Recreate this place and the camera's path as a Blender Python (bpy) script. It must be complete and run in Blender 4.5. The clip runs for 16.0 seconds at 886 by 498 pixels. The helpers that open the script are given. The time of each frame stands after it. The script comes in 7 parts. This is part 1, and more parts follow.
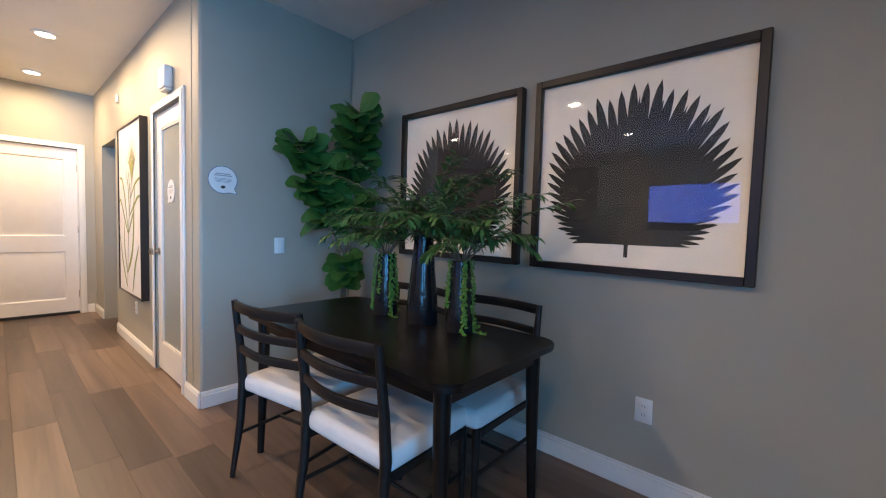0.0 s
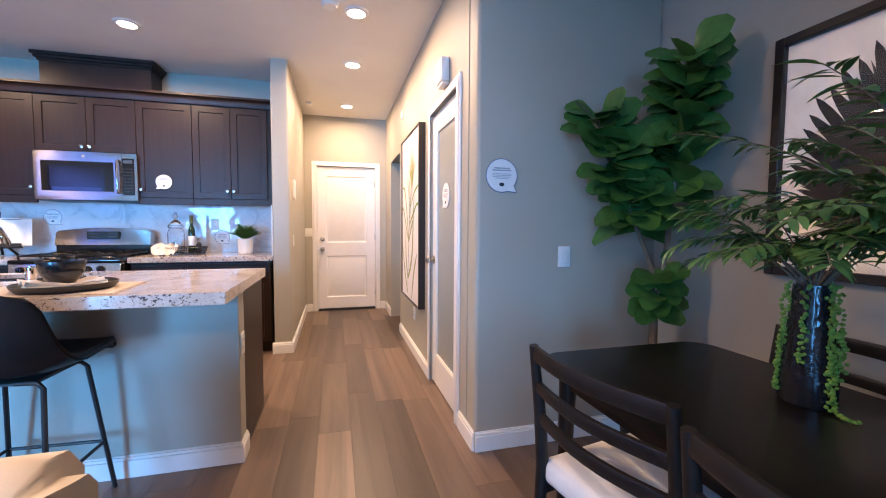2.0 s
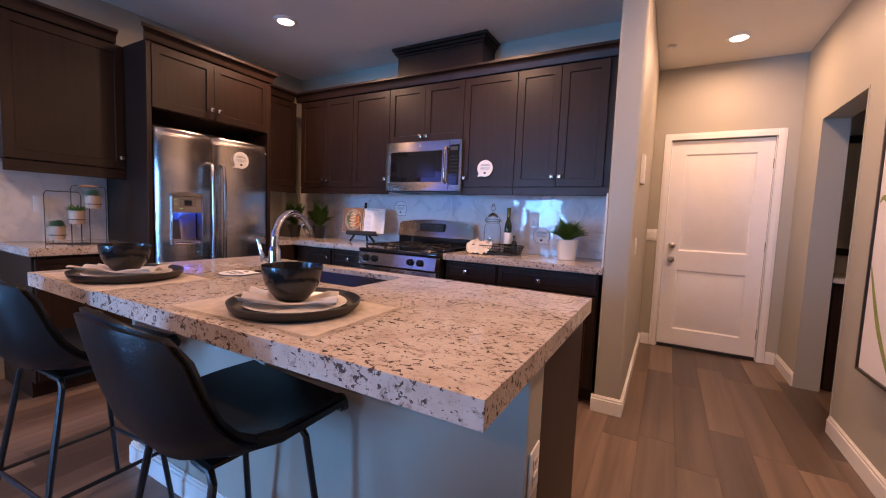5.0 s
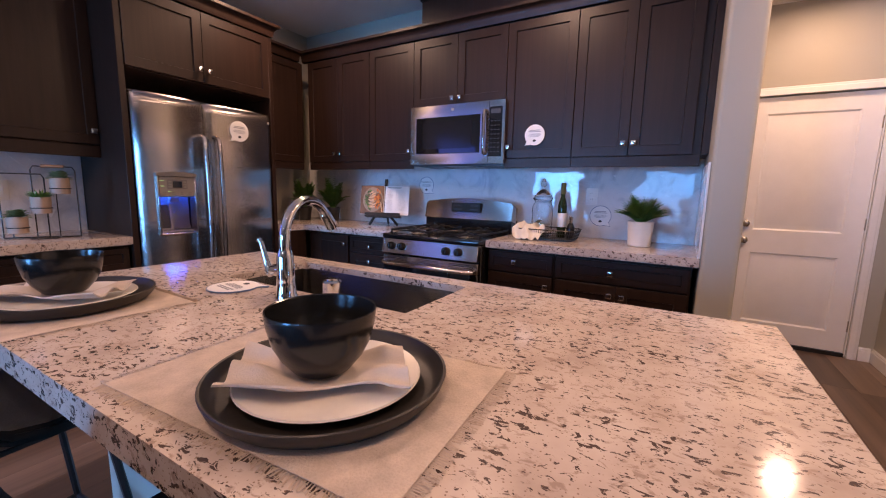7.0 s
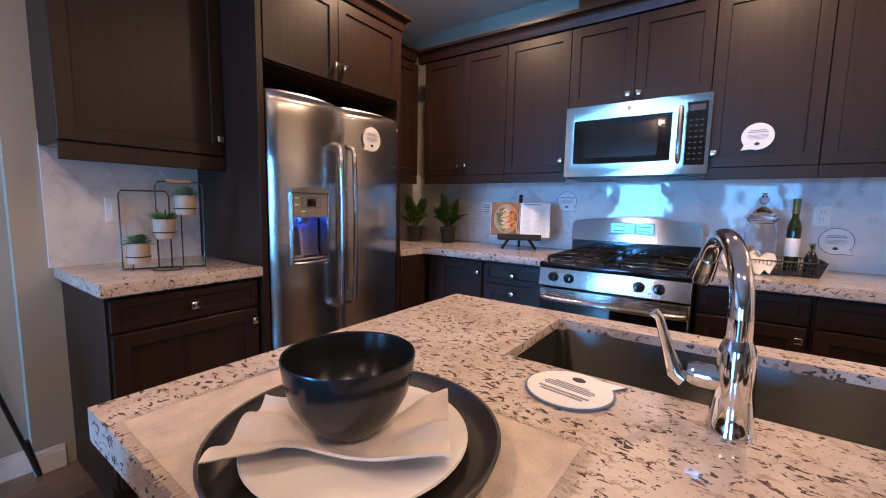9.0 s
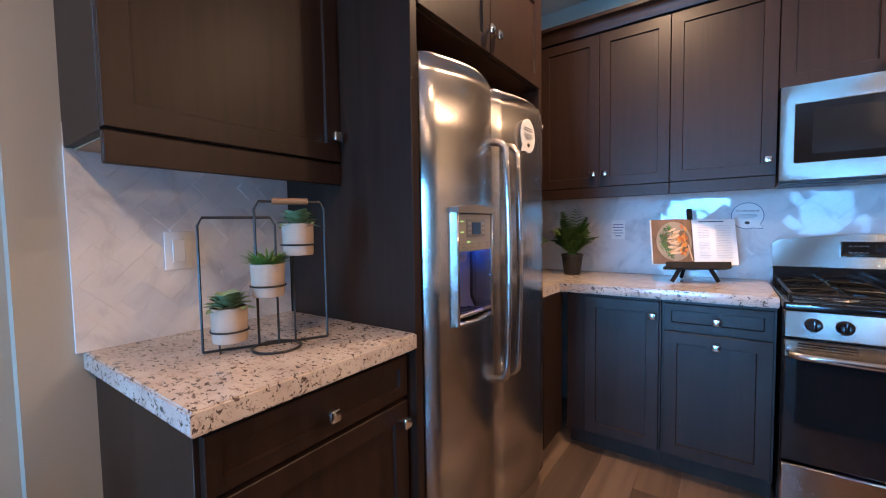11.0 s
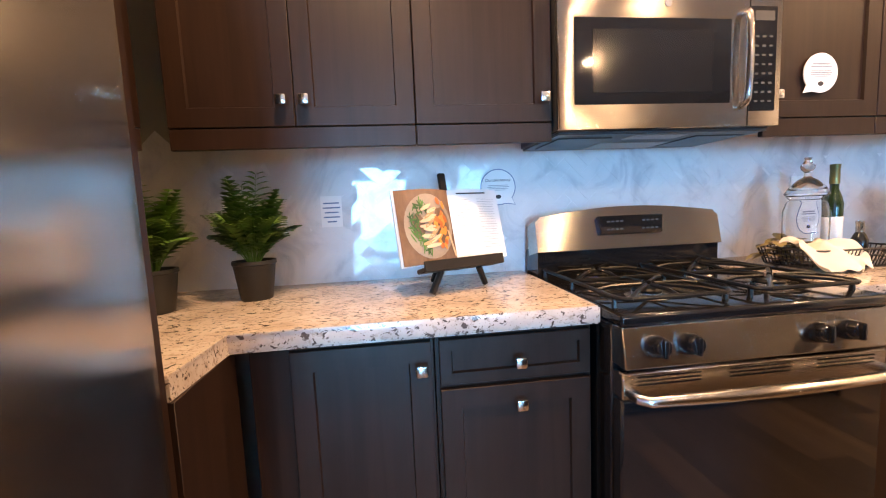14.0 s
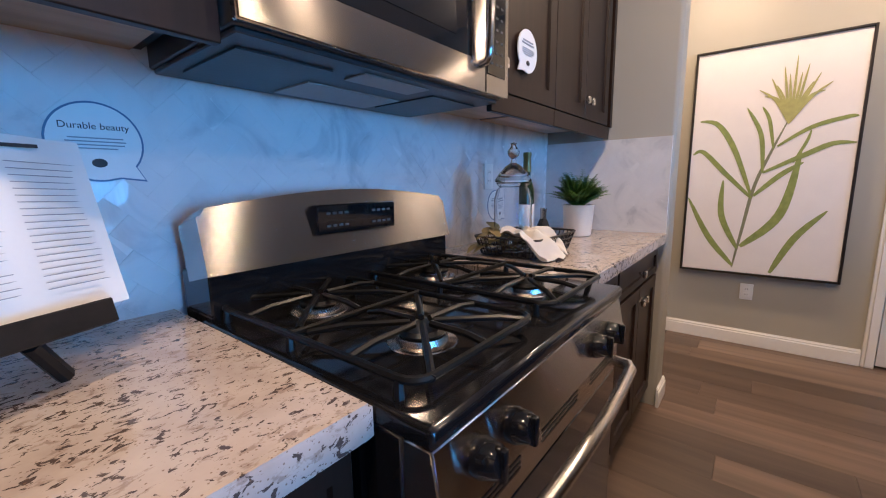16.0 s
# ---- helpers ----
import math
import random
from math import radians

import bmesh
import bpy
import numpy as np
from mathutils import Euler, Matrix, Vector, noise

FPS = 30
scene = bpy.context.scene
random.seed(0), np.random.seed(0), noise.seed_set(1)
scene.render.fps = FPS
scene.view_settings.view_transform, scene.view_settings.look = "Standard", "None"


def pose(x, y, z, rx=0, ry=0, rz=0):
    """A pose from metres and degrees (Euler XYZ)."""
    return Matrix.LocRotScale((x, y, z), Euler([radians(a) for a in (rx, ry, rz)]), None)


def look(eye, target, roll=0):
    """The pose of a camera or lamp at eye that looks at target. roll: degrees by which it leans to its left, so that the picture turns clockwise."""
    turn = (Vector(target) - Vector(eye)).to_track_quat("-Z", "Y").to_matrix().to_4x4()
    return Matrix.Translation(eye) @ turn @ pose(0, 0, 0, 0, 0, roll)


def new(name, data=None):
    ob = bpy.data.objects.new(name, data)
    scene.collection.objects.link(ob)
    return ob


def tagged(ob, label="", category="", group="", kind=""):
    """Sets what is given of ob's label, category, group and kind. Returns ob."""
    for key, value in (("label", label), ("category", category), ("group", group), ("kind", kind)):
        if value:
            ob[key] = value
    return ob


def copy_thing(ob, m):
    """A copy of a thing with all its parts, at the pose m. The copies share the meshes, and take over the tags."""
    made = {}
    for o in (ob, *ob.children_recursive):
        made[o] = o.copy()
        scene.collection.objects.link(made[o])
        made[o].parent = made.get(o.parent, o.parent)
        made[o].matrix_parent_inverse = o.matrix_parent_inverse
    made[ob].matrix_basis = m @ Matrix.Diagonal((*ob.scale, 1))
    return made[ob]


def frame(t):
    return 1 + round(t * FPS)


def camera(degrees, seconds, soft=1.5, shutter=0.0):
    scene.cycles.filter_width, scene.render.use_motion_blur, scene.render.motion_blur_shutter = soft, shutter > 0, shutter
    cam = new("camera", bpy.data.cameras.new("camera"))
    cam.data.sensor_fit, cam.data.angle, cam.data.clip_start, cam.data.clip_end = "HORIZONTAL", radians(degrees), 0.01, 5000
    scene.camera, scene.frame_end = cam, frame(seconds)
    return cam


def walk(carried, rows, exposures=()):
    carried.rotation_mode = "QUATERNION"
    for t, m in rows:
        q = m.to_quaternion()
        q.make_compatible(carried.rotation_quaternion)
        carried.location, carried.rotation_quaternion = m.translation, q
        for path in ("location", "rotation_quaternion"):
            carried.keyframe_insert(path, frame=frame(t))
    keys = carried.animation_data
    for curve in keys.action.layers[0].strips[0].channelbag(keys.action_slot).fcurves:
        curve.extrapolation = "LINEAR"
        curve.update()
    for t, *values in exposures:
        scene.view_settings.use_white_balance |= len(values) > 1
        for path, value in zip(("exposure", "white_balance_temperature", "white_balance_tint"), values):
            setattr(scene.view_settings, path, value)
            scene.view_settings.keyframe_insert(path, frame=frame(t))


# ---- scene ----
cam = camera(96.0, 16.0, soft=1.1)

# seconds, place, turn in degrees
PATH = [
    (0.0, 1.962, -5.478, 1.213, 86.85, -1.67, -48.33),
    (0.5, 2.073, -5.320, 1.191, 85.57, -2.04, -36.56),
    (1.0, 2.122, -5.148, 1.190, 85.27, -1.67, -24.49),
    (1.5, 2.115, -4.897, 1.207, 86.48, -0.46, -18.42),
    (2.0, 2.111, -4.634, 1.211, 86.70, -0.31, -15.03),
    (2.5, 2.128, -4.340, 1.205, 87.05, -0.51, -10.67),
    (3.0, 2.108, -4.087, 1.194, 87.09, -0.80, -4.70),
    (3.5, 2.055, -3.858, 1.198, 87.47, -0.93, 2.85),
    (4.0, 1.985, -3.641, 1.190, 87.10, -1.58, 12.85),
    (4.5, 1.936, -3.465, 1.197, 86.53, -2.25, 23.08),
    (5.7, 1.765, -3.185, 1.212, 84.20, -2.00, 32.20),
    (7.0, 1.423, -2.977, 1.231, 81.70, -1.28, 30.33),
    (7.5, 1.253, -2.916, 1.233, 82.14, -1.09, 30.07),
    (8.0, 1.037, -2.929, 1.241, 82.02, -1.39, 30.47),
    (8.5, 0.764, -2.946, 1.246, 83.21, -1.13, 31.77),
    (9.0, 0.480, -2.933, 1.238, 83.60, -1.11, 35.30),
    (9.5, 0.199, -2.918, 1.232, 84.34, -1.39, 38.87),
    (10.7, -0.430, -2.830, 1.236, 86.30, 0.10, 37.30),
    (12.0, -0.871, -2.531, 1.241, 87.69, 1.81, 24.15),
    (12.5, -0.903, -2.301, 1.227, 87.96, 1.53, 18.11),
    (13.0, -0.898, -2.039, 1.218, 87.30, 1.68, 11.96),
    (13.5, -0.910, -1.828, 1.205, 85.31, 2.33, 3.09),
    (14.0, -0.906, -1.616, 1.195, 84.32, 2.50, -7.05),
    (14.5, -0.850, -1.394, 1.181, 82.99, 1.46, -15.35),
    (15.0, -0.774, -1.228, 1.182, 82.04, 1.29, -25.83),
    (15.5, -0.729, -1.089, 1.190, 81.05, 1.14, -38.20),
    (16.0, -0.680, -0.999, 1.189, 80.62, 0.91, -51.66),
]
# seconds, stops, kelvin, tint
EXPOSURE = [
    (0.0, 0.06, 6000, 4), (0.5, 0.12, 5700, 2), (1.0, 0.15, 5700, 4), (2.0, 0.18, 6050, 15), (3.0, 0.05, 6400, 26), (4.0, -0.42, 6900, 34), (7.0, -0.80, 6300, 30), (9.0, -0.50, 6200, 18),
    (9.7, -0.32, 6300, 18), (12.0, 0.20, 6900, 12), (12.5, 0.46, 7700, 14), (13.5, 0.44, 7900, 14), (15.0, 0.06, 6900, 11), (16.0, -0.60, 5500, 8),
]
walk(cam, [(r[0], pose(*r[1:])) for r in PATH], EXPOSURE)

# ---- daylight and large lights ----
world = bpy.data.worlds.new("sky")
scene.world = world
world.use_nodes = True
wn = world.node_tree
sky = wn.nodes.new("ShaderNodeTexSky")
sky.sky_type = "NISHITA"
sky.sun_disc = False
sky.sun_elevation, sky.sun_rotation = radians(48), radians(0)
wn.links.new(sky.outputs[0], wn.nodes["Background"].inputs[0])
wn.nodes["Background"].inputs[1].default_value = 0.12

sun = new("sun", bpy.data.lights.new("sun", "SUN"))
sun.data.energy, sun.data.angle, sun.data.color = 2.5, radians(0.5), (1.0, 0.94, 0.86)
sun.matrix_world = look((0, 9, 20), (0, 0, 10))

BACK_Y, HEAD = -8.2, 2.15
# openings in the far wall: x0, x1, sill, watts
WINDOWS = [(-1.95, -0.70, 0.02, 162.0), (0.50, 1.60, 0.90, 26.0)]
for wx0, wx1, sill, watts in WINDOWS:
    day = new("daylight_lamp", bpy.data.lights.new("daylight_lamp", "AREA"))
    day.data.shape, day.data.size, day.data.size_y = "RECTANGLE", wx1 - wx0 - 0.12, HEAD - sill - 0.12
    day.data.energy, day.data.color, day.data.spread = watts, (0.12, 0.48, 1.0), radians(98)
    wc = ((wx0 + wx1) / 2, BACK_Y - 0.01, (sill + HEAD) / 2)
    day.matrix_world = look(wc, (wc[0] + 0.25, BACK_Y + 3.0, wc[2] - 0.8))

CEIL = 2.72
# last two are assumed, unseen cans, added to brighten the dining wall
CANS = [(0.61, -1.03), (-0.90, -1.08), (2.266, -1.655), (2.28, -0.71), (2.262, 0.65), (1.28, -3.42), (-0.57, -3.46), (1.28, -5.7), (-0.57, -5.7)]
CAN_WATTS, CAN_COLOUR = 20.0, (1.0, 0.66, 0.395)
for cx, cy in CANS:
    lamp = new("can_lamp", bpy.data.lights.new("can_lamp", "AREA"))
    lamp.data.shape, lamp.data.size, lamp.data.energy, lamp.data.color = "DISK", 0.13, CAN_WATTS * (0.95 if cy < -5 else 1.65 if cy > -1.5 and cx < 1 else 1.3), CAN_COLOUR
    lamp.data.spread = radians(176)
    lamp.matrix_world = pose(cx, cy, CEIL - 0.022)


# ---- materials ----
def ramp(nt, fac, stops):
    r = nt.nodes.new("ShaderNodeValToRGB")
    els = r.color_ramp.elements
    while len(els) < len(stops):
        els.new(0.5)
    for e, (p, c) in zip(els, stops):
        e.position, e.color = p, (*c, 1)
    nt.links.new(fac, r.inputs[0])
    return r.outputs[0]


def tex(nt, kind, scale, vec, stretch=(1, 1, 1), **more):
    m = nt.nodes.new("ShaderNodeMapping")
    m.inputs["Scale"].default_value = stretch
    nt.links.new(vec, m.inputs[0])
    n = nt.nodes.new(kind)
    n.inputs["Scale"].default_value = scale
    for k, v in more.items():
        n.inputs[k].default_value = v
    nt.links.new(m.outputs[0], n.inputs["Vector"])
    return n


def mix(nt, fac, a, b, mode="MIX"):
    n = nt.nodes.new("ShaderNodeMix")
    n.data_type, n.blend_type = "RGBA", mode
    for sock, v in ((n.inputs[0], fac), (n.inputs[6], a), (n.inputs[7], b)):
        if hasattr(v, "is_linked"):
            nt.links.new(v, sock)
        elif isinstance(v, tuple):
            sock.default_value = (*v, 1)
        else:
            sock.default_value = v
    return n.outputs[2]


def bump(nt, height, strength, distance=0.002):
    b = nt.nodes.new("ShaderNodeBump")
    b.inputs["Strength"].default_value, b.inputs["Distance"].default_value = strength, distance
    nt.links.new(height, b.inputs["Height"])
    nt.links.new(b.outputs[0], nt.nodes["Principled BSDF"].inputs["Normal"])


def base(name, rough=0.5, metal=0.0, colour=(0.5, 0.5, 0.5), **more):
    m = bpy.data.materials.new(name)
    m.use_nodes = True
    nt = m.node_tree
    p = nt.nodes["Principled BSDF"]
    p.inputs["Base Color"].default_value = (*colour, 1)
    p.inputs["Roughness"].default_value, p.inputs["Metallic"].default_value = rough, metal
    for k, v in more.items():
        p.inputs[k.replace("_", " ")].default_value = v
    co = nt.nodes.new("ShaderNodeTexCoord").outputs["Object"]
    return m, nt, p, co


def simple(name, colour, rough=0.5, metal=0.0, vary=0.12, scale=8.0, grain=140.0, relief=0.1, **more):
    """A surface with soft patches, fine grain, uneven gloss and slight relief."""
    m, nt, p, co = base(name, rough, metal, colour, **more)
    a = tex(nt, "ShaderNodeTexNoise", scale, co, Detail=4.0)
    g = tex(nt, "ShaderNodeTexNoise", grain, co, Detail=2.0)
    lo, hi = tuple(c * (1 - vary) for c in colour), tuple(min(1, c * (1 + vary)) for c in colour)
    c1 = ramp(nt, a.outputs[0], [(0.3, lo), (0.7, hi)])
    c2 = mix(nt, 0.25, c1, ramp(nt, g.outputs[0], [(0.35, lo), (0.65, hi)]))
    nt.links.new(c2, p.inputs["Base Color"])
    r = nt.nodes.new("ShaderNodeMapRange")
    r.inputs[3].default_value, r.inputs[4].default_value = max(0.02, rough * 0.85), min(1, rough * 1.15)
    nt.links.new(a.outputs[0], r.inputs[0])
    nt.links.new(r.outputs[0], p.inputs["Roughness"])
    if relief:
        bump(nt, g.outputs[0], relief)
    return m


def paint_mat(name, colour, rough=0.55):
    """Rolled wall paint with orange-peel relief."""
    m, nt, p, co = base(name, rough, 0, colour)
    a = tex(nt, "ShaderNodeTexNoise", 1.3, co, Detail=3.0)
    g = tex(nt, "ShaderNodeTexNoise", 170.0, co, Detail=3.0)
    lo, hi = tuple(c * 0.95 for c in colour), tuple(c * 1.04 for c in colour)
    nt.links.new(ramp(nt, a.outputs[0], [(0.3, lo), (0.7, hi)]), p.inputs["Base Color"])
    bump(nt, g.outputs[0], 0.25, 0.001)
    return m


def granite_mat():
    m, nt, p, co = base("granite", 0.12)
    n0 = tex(nt, "ShaderNodeTexNoise", 9.0, co, Detail=5.0, Roughness=0.6)
    c = ramp(nt, n0.outputs[0], [(0.3, (0.46, 0.375, 0.32)), (0.5, (0.56, 0.475, 0.415)), (0.75, (0.64, 0.57, 0.51))])
    n1 = tex(nt, "ShaderNodeTexNoise", 42.0, co, (1.0, 1.5, 1.2), Detail=4.0, Roughness=0.65, Distortion=0.4)
    c = mix(nt, ramp(nt, n1.outputs[0], [(0.56, (0, 0, 0)), (0.64, (0.8, 0.8, 0.8))]), c, (0.33, 0.25, 0.205))
    n2 = tex(nt, "ShaderNodeTexNoise", 72.0, co, (0.85, 1.3, 1.1), Detail=3.0, Roughness=0.62, Distortion=0.6)
    cl = tex(nt, "ShaderNodeTexNoise", 7.0, co, Detail=2.0)
    am = nt.nodes.new("ShaderNodeMath")
    am.operation = "MULTIPLY_ADD"
    am.inputs[1].default_value = 0.16
    nt.links.new(cl.outputs[0], am.inputs[0])
    nt.links.new(n2.outputs[0], am.inputs[2])
    c = mix(nt, ramp(nt, am.outputs[0], [(0.660, (0, 0, 0)), (0.695, (1, 1, 1))]), c, (0.095, 0.070, 0.062))
    n3 = tex(nt, "ShaderNodeTexVoronoi", 130.0, co)
    c = mix(nt, ramp(nt, n3.outputs["Distance"], [(0.12, (0.75, 0.75, 0.75)), (0.19, (0, 0, 0))]), c, (0.20, 0.125, 0.085))
    nt.links.new(c, p.inputs["Base Color"])
    bump(nt, n1.outputs[0], 0.03, 0.0005)
    return m


def wood_mat(name, dark, light, along=(1, 1, 0.06), rough=0.4, scale=22.0, rand=0.0, relief=0.15, spread=0.5, gloss=0.5):
    m, nt, p, co = base(name, rough, Specular_IOR_Level=gloss)
    if rand:
        info = nt.nodes.new("ShaderNodeObjectInfo")
        off = nt.nodes.new("ShaderNodeVectorMath")
        off.operation = "SCALE"
        cv = nt.nodes.new("ShaderNodeCombineXYZ")
        for k in range(3):
            nt.links.new(info.outputs["Random"], cv.inputs[k])
        nt.links.new(cv.outputs[0], off.inputs[0])
        off.inputs["Scale"].default_value = 37.0
        add = nt.nodes.new("ShaderNodeVectorMath")
        nt.links.new(co, add.inputs[0])
        nt.links.new(off.outputs[0], add.inputs[1])
        co = add.outputs[0]
    n = tex(nt, "ShaderNodeTexNoise", scale, co, along, Detail=6.0, Roughness=0.62, Distortion=0.5)
    c = ramp(nt, n.outputs[0], [(0.5 - spread / 2, dark), (0.5 + spread / 2, light)])
    if rand:
        tone = ramp(nt, info.outputs["Random"], [(0.0, (1 - rand,) * 3), (0.5, (1, 0.98, 0.96)), (1.0, (1 + rand, 1 + rand * 0.95, 1 + rand * 0.9))])
        c = mix(nt, 1.0, c, tone, "MULTIPLY")
    nt.links.new(c, p.inputs["Base Color"])
    bump(nt, n.outputs[0], relief, 0.001)
    return m


def steel_mat(name="stainless_steel", along=(150, 150, 1), rough=0.21, colour=(0.50, 0.46, 0.42), turn=0.0):
    """Brushed steel; its highlights run across the brushing."""
    m, nt, p, co = base(name, rough, 1.0, colour)
    n = tex(nt, "ShaderNodeTexNoise", 8.0, co, along, Detail=4.0)
    r = nt.nodes.new("ShaderNodeMapRange")
    r.inputs[3].default_value, r.inputs[4].default_value = rough * 0.93, rough * 1.08
    nt.links.new(n.outputs[0], r.inputs[0])
    nt.links.new(r.outputs[0], p.inputs["Roughness"])
    bump(nt, n.outputs[0], 0.008, 0.0002)
    # rolled sheet is never quite flat
    wave = tex(nt, "ShaderNodeTexNoise", 1.0, co, (2.2, 2.2, 7.0), Detail=1.0)
    b = nt.nodes.new("ShaderNodeBump")
    b.inputs["Strength"].default_value, b.inputs["Distance"].default_value = 0.22, 0.008
    nt.links.new(wave.outputs[0], b.inputs["Height"])
    nt.links.new(b.outputs[0], nt.nodes["Bump"].inputs["Normal"])
    tan = nt.nodes.new("ShaderNodeTangent")
    tan.direction_type, tan.axis = "RADIAL", "Z"
    nt.links.new(tan.outputs[0], p.inputs["Tangent"])
    p.inputs["Anisotropic"].default_value, p.inputs["Anisotropic Rotation"].default_value = 0.98, turn
    return m


def marble_tile_mat():
    m, nt, p, co = base("glazed_marble_tile", 0.03)
    info = nt.nodes.new("ShaderNodeObjectInfo")
    geo = nt.nodes.new("ShaderNodeNewGeometry").outputs["Position"]
    n = tex(nt, "ShaderNodeTexNoise", 5.0, geo, Detail=6.0, Roughness=0.6, Distortion=1.2)
    c = ramp(nt, n.outputs[0], [(0.32, (0.53, 0.54, 0.56)), (0.48, (0.72, 0.72, 0.72)), (0.7, (0.78, 0.775, 0.77))])
    c = mix(nt, 1.0, c, ramp(nt, info.outputs["Random"], [(0.0, (0.98, 0.98, 0.985)), (1.0, (1.0, 1.0, 1.0))]), "MULTIPLY")
    nt.links.new(c, p.inputs["Base Color"])
    w = tex(nt, "ShaderNodeTexNoise", 14.0, co, Detail=1.0)
    bump(nt, w.outputs[0], 0.03, 0.0008)
    return m


def leaf_mat(name, a, b, rough=0.45):
    m, nt, p, co = base(name, rough)
    g = nt.nodes.new("ShaderNodeNewGeometry")
    c = ramp(nt, g.outputs["Random Per Island"], [(0.0, a), (1.0, b)])
    n = tex(nt, "ShaderNodeTexNoise", 30.0, co, Detail=3.0)
    c = mix(nt, 0.35, c, ramp(nt, n.outputs[0], [(0.3, tuple(k * 0.6 for k in a)), (0.7, b)]))
    nt.links.new(c, p.inputs["Base Color"])
    bump(nt, n.outputs[0], 0.3, 0.002)
    return m


def glow_mat(name, colour, strength):
    m, nt, p, co = base(name, 0.4, 0, (0.8, 0.8, 0.8))
    p.inputs["Emission Color"].default_value = (*colour, 1)
    p.inputs["Emission Strength"].default_value = strength
    return m


WALL = paint_mat("wall_paint_greige", (0.40, 0.375, 0.31))
CEILING_PAINT = paint_mat("ceiling_paint", (0.76, 0.72, 0.67), 0.7)
TRIM = simple("white_trim_paint", (0.80, 0.78, 0.75), 0.35, vary=0.03, relief=0.04)
DOORPAINT = simple("white_door_paint", (0.80, 0.77, 0.74), 0.38, vary=0.03, relief=0.04)
PLANK = wood_mat("vinyl_plank", (0.075, 0.049, 0.035), (0.185, 0.127, 0.093), (1, 0.045, 1), 0.36, 12.0, rand=0.48, spread=0.5)
SUBFLOOR = simple("subfloor", (0.10, 0.065, 0.045), 0.5)
CABINET = wood_mat("espresso_cabinet", (0.014, 0.0072, 0.0050), (0.031, 0.0158, 0.0105), (1, 1, 0.05), 0.40, 30.0, relief=0.06, gloss=0.27)
CABINET_IN = wood_mat("maple_cabinet_inside", (0.40, 0.26, 0.15), (0.55, 0.38, 0.24), (0.1, 1, 1), 0.5)
GRANITE = granite_mat()
TILE = marble_tile_mat()
GROUT = simple("tile_grout", (0.73, 0.73, 0.73), 0.6, vary=0.03)
STEEL = steel_mat()
SINKSTEEL = steel_mat("brushed_sink_steel", (1, 150, 150), 0.24, (0.27, 0.26, 0.25), 0.25)
STEEL_H = steel_mat("stainless_steel_horizontal", (1, 150, 150), 0.21, turn=0.25)
CHROME = simple("chrome", (0.78, 0.78, 0.78), 0.06, 1.0, vary=0.02, relief=0.0)
NICKEL = simple("satin_nickel", (0.55, 0.50, 0.44), 0.25, 1.0, vary=0.03, relief=0.0)
BLACKGLASS = simple("black_glass", (0.008, 0.008, 0.009), 0.05, vary=0.1, relief=0.0, Coat_Weight=0.5)
ENAMEL = simple("black_enamel", (0.008, 0.008, 0.009), 0.10, vary=0.2, relief=0.02)
IRON = simple("cast_iron", (0.006, 0.006, 0.006), 0.34, vary=0.3, relief=0.2, Specular_IOR_Level=0.3)
BLACKMETAL = simple("black_metal", (0.015, 0.014, 0.014), 0.4, vary=0.2)
DARKPLASTIC = simple("dark_grey_plastic", (0.035, 0.035, 0.037), 0.4)
GREYPLASTIC = simple("grey_plastic", (0.32, 0.30, 0.28), 0.4, vary=0.04)
WHITEPLASTIC = simple("white_plastic", (0.78, 0.77, 0.74), 0.35, vary=0.02, relief=0.02)
CARD = simple("white_card", (0.80, 0.79, 0.78), 0.5, vary=0.02, relief=0.0)
INK = simple("grey_ink", (0.30, 0.31, 0.34), 0.6, vary=0.1, relief=0.0)
INKDARK = simple("black_ink", (0.03, 0.03, 0.035), 0.6, vary=0.1, relief=0.0)
STONEWARE = simple("black_stoneware", (0.010, 0.011, 0.012), 0.20, vary=0.25, relief=0.05)
CHARGER = simple("dark_charger_plate", (0.022, 0.019, 0.017), 0.42, vary=0.2)
CERAMIC = simple("white_ceramic", (0.74, 0.70, 0.64), 0.3, vary=0.05, relief=0.04)
LINEN = simple("natural_linen", (0.50, 0.415, 0.34), 0.9, vary=0.2, scale=26, grain=300, relief=0.8)
NAPKIN = simple("beige_napkin", (0.62, 0.53, 0.45), 0.9, vary=0.12, scale=18, grain=420, relief=0.5)
TOWEL = simple("cream_towel", (0.74, 0.67, 0.57), 0.95, vary=0.06, grain=420, relief=0.5)
UPHOLSTERY = simple("cream_upholstery", (0.62, 0.53, 0.43), 0.85, vary=0.05, grain=500, relief=0.4)
SEATFABRIC = simple("white_seat_fabric", (0.70, 0.66, 0.63), 0.85, vary=0.06, grain=450, relief=0.4)
LEATHER = simple("black_leather", (0.007, 0.0075, 0.0085), 0.36, vary=0.25, grain=220, relief=0.25, Specular_IOR_Level=0.33)
BLACKWOOD = wood_mat("black_stained_wood", (0.004, 0.0035, 0.0035), (0.010, 0.008, 0.007), (1, 0.06, 1), 0.28, 26.0, relief=0.08, gloss=0.3)
CHAIRWOOD = wood_mat("charcoal_chair_wood", (0.008, 0.0065, 0.006), (0.020, 0.016, 0.014), (1, 0.1, 1), 0.38, 26.0, relief=0.08, gloss=0.3)
FRAMEWOOD = wood_mat("black_frame_wood", (0.010, 0.008, 0.007), (0.024, 0.018, 0.015), (1, 0.06, 0.06), 0.35, 30.0)
MATBOARD = simple("cream_mat_board", (0.66, 0.62, 0.55), 0.8, vary=0.03)
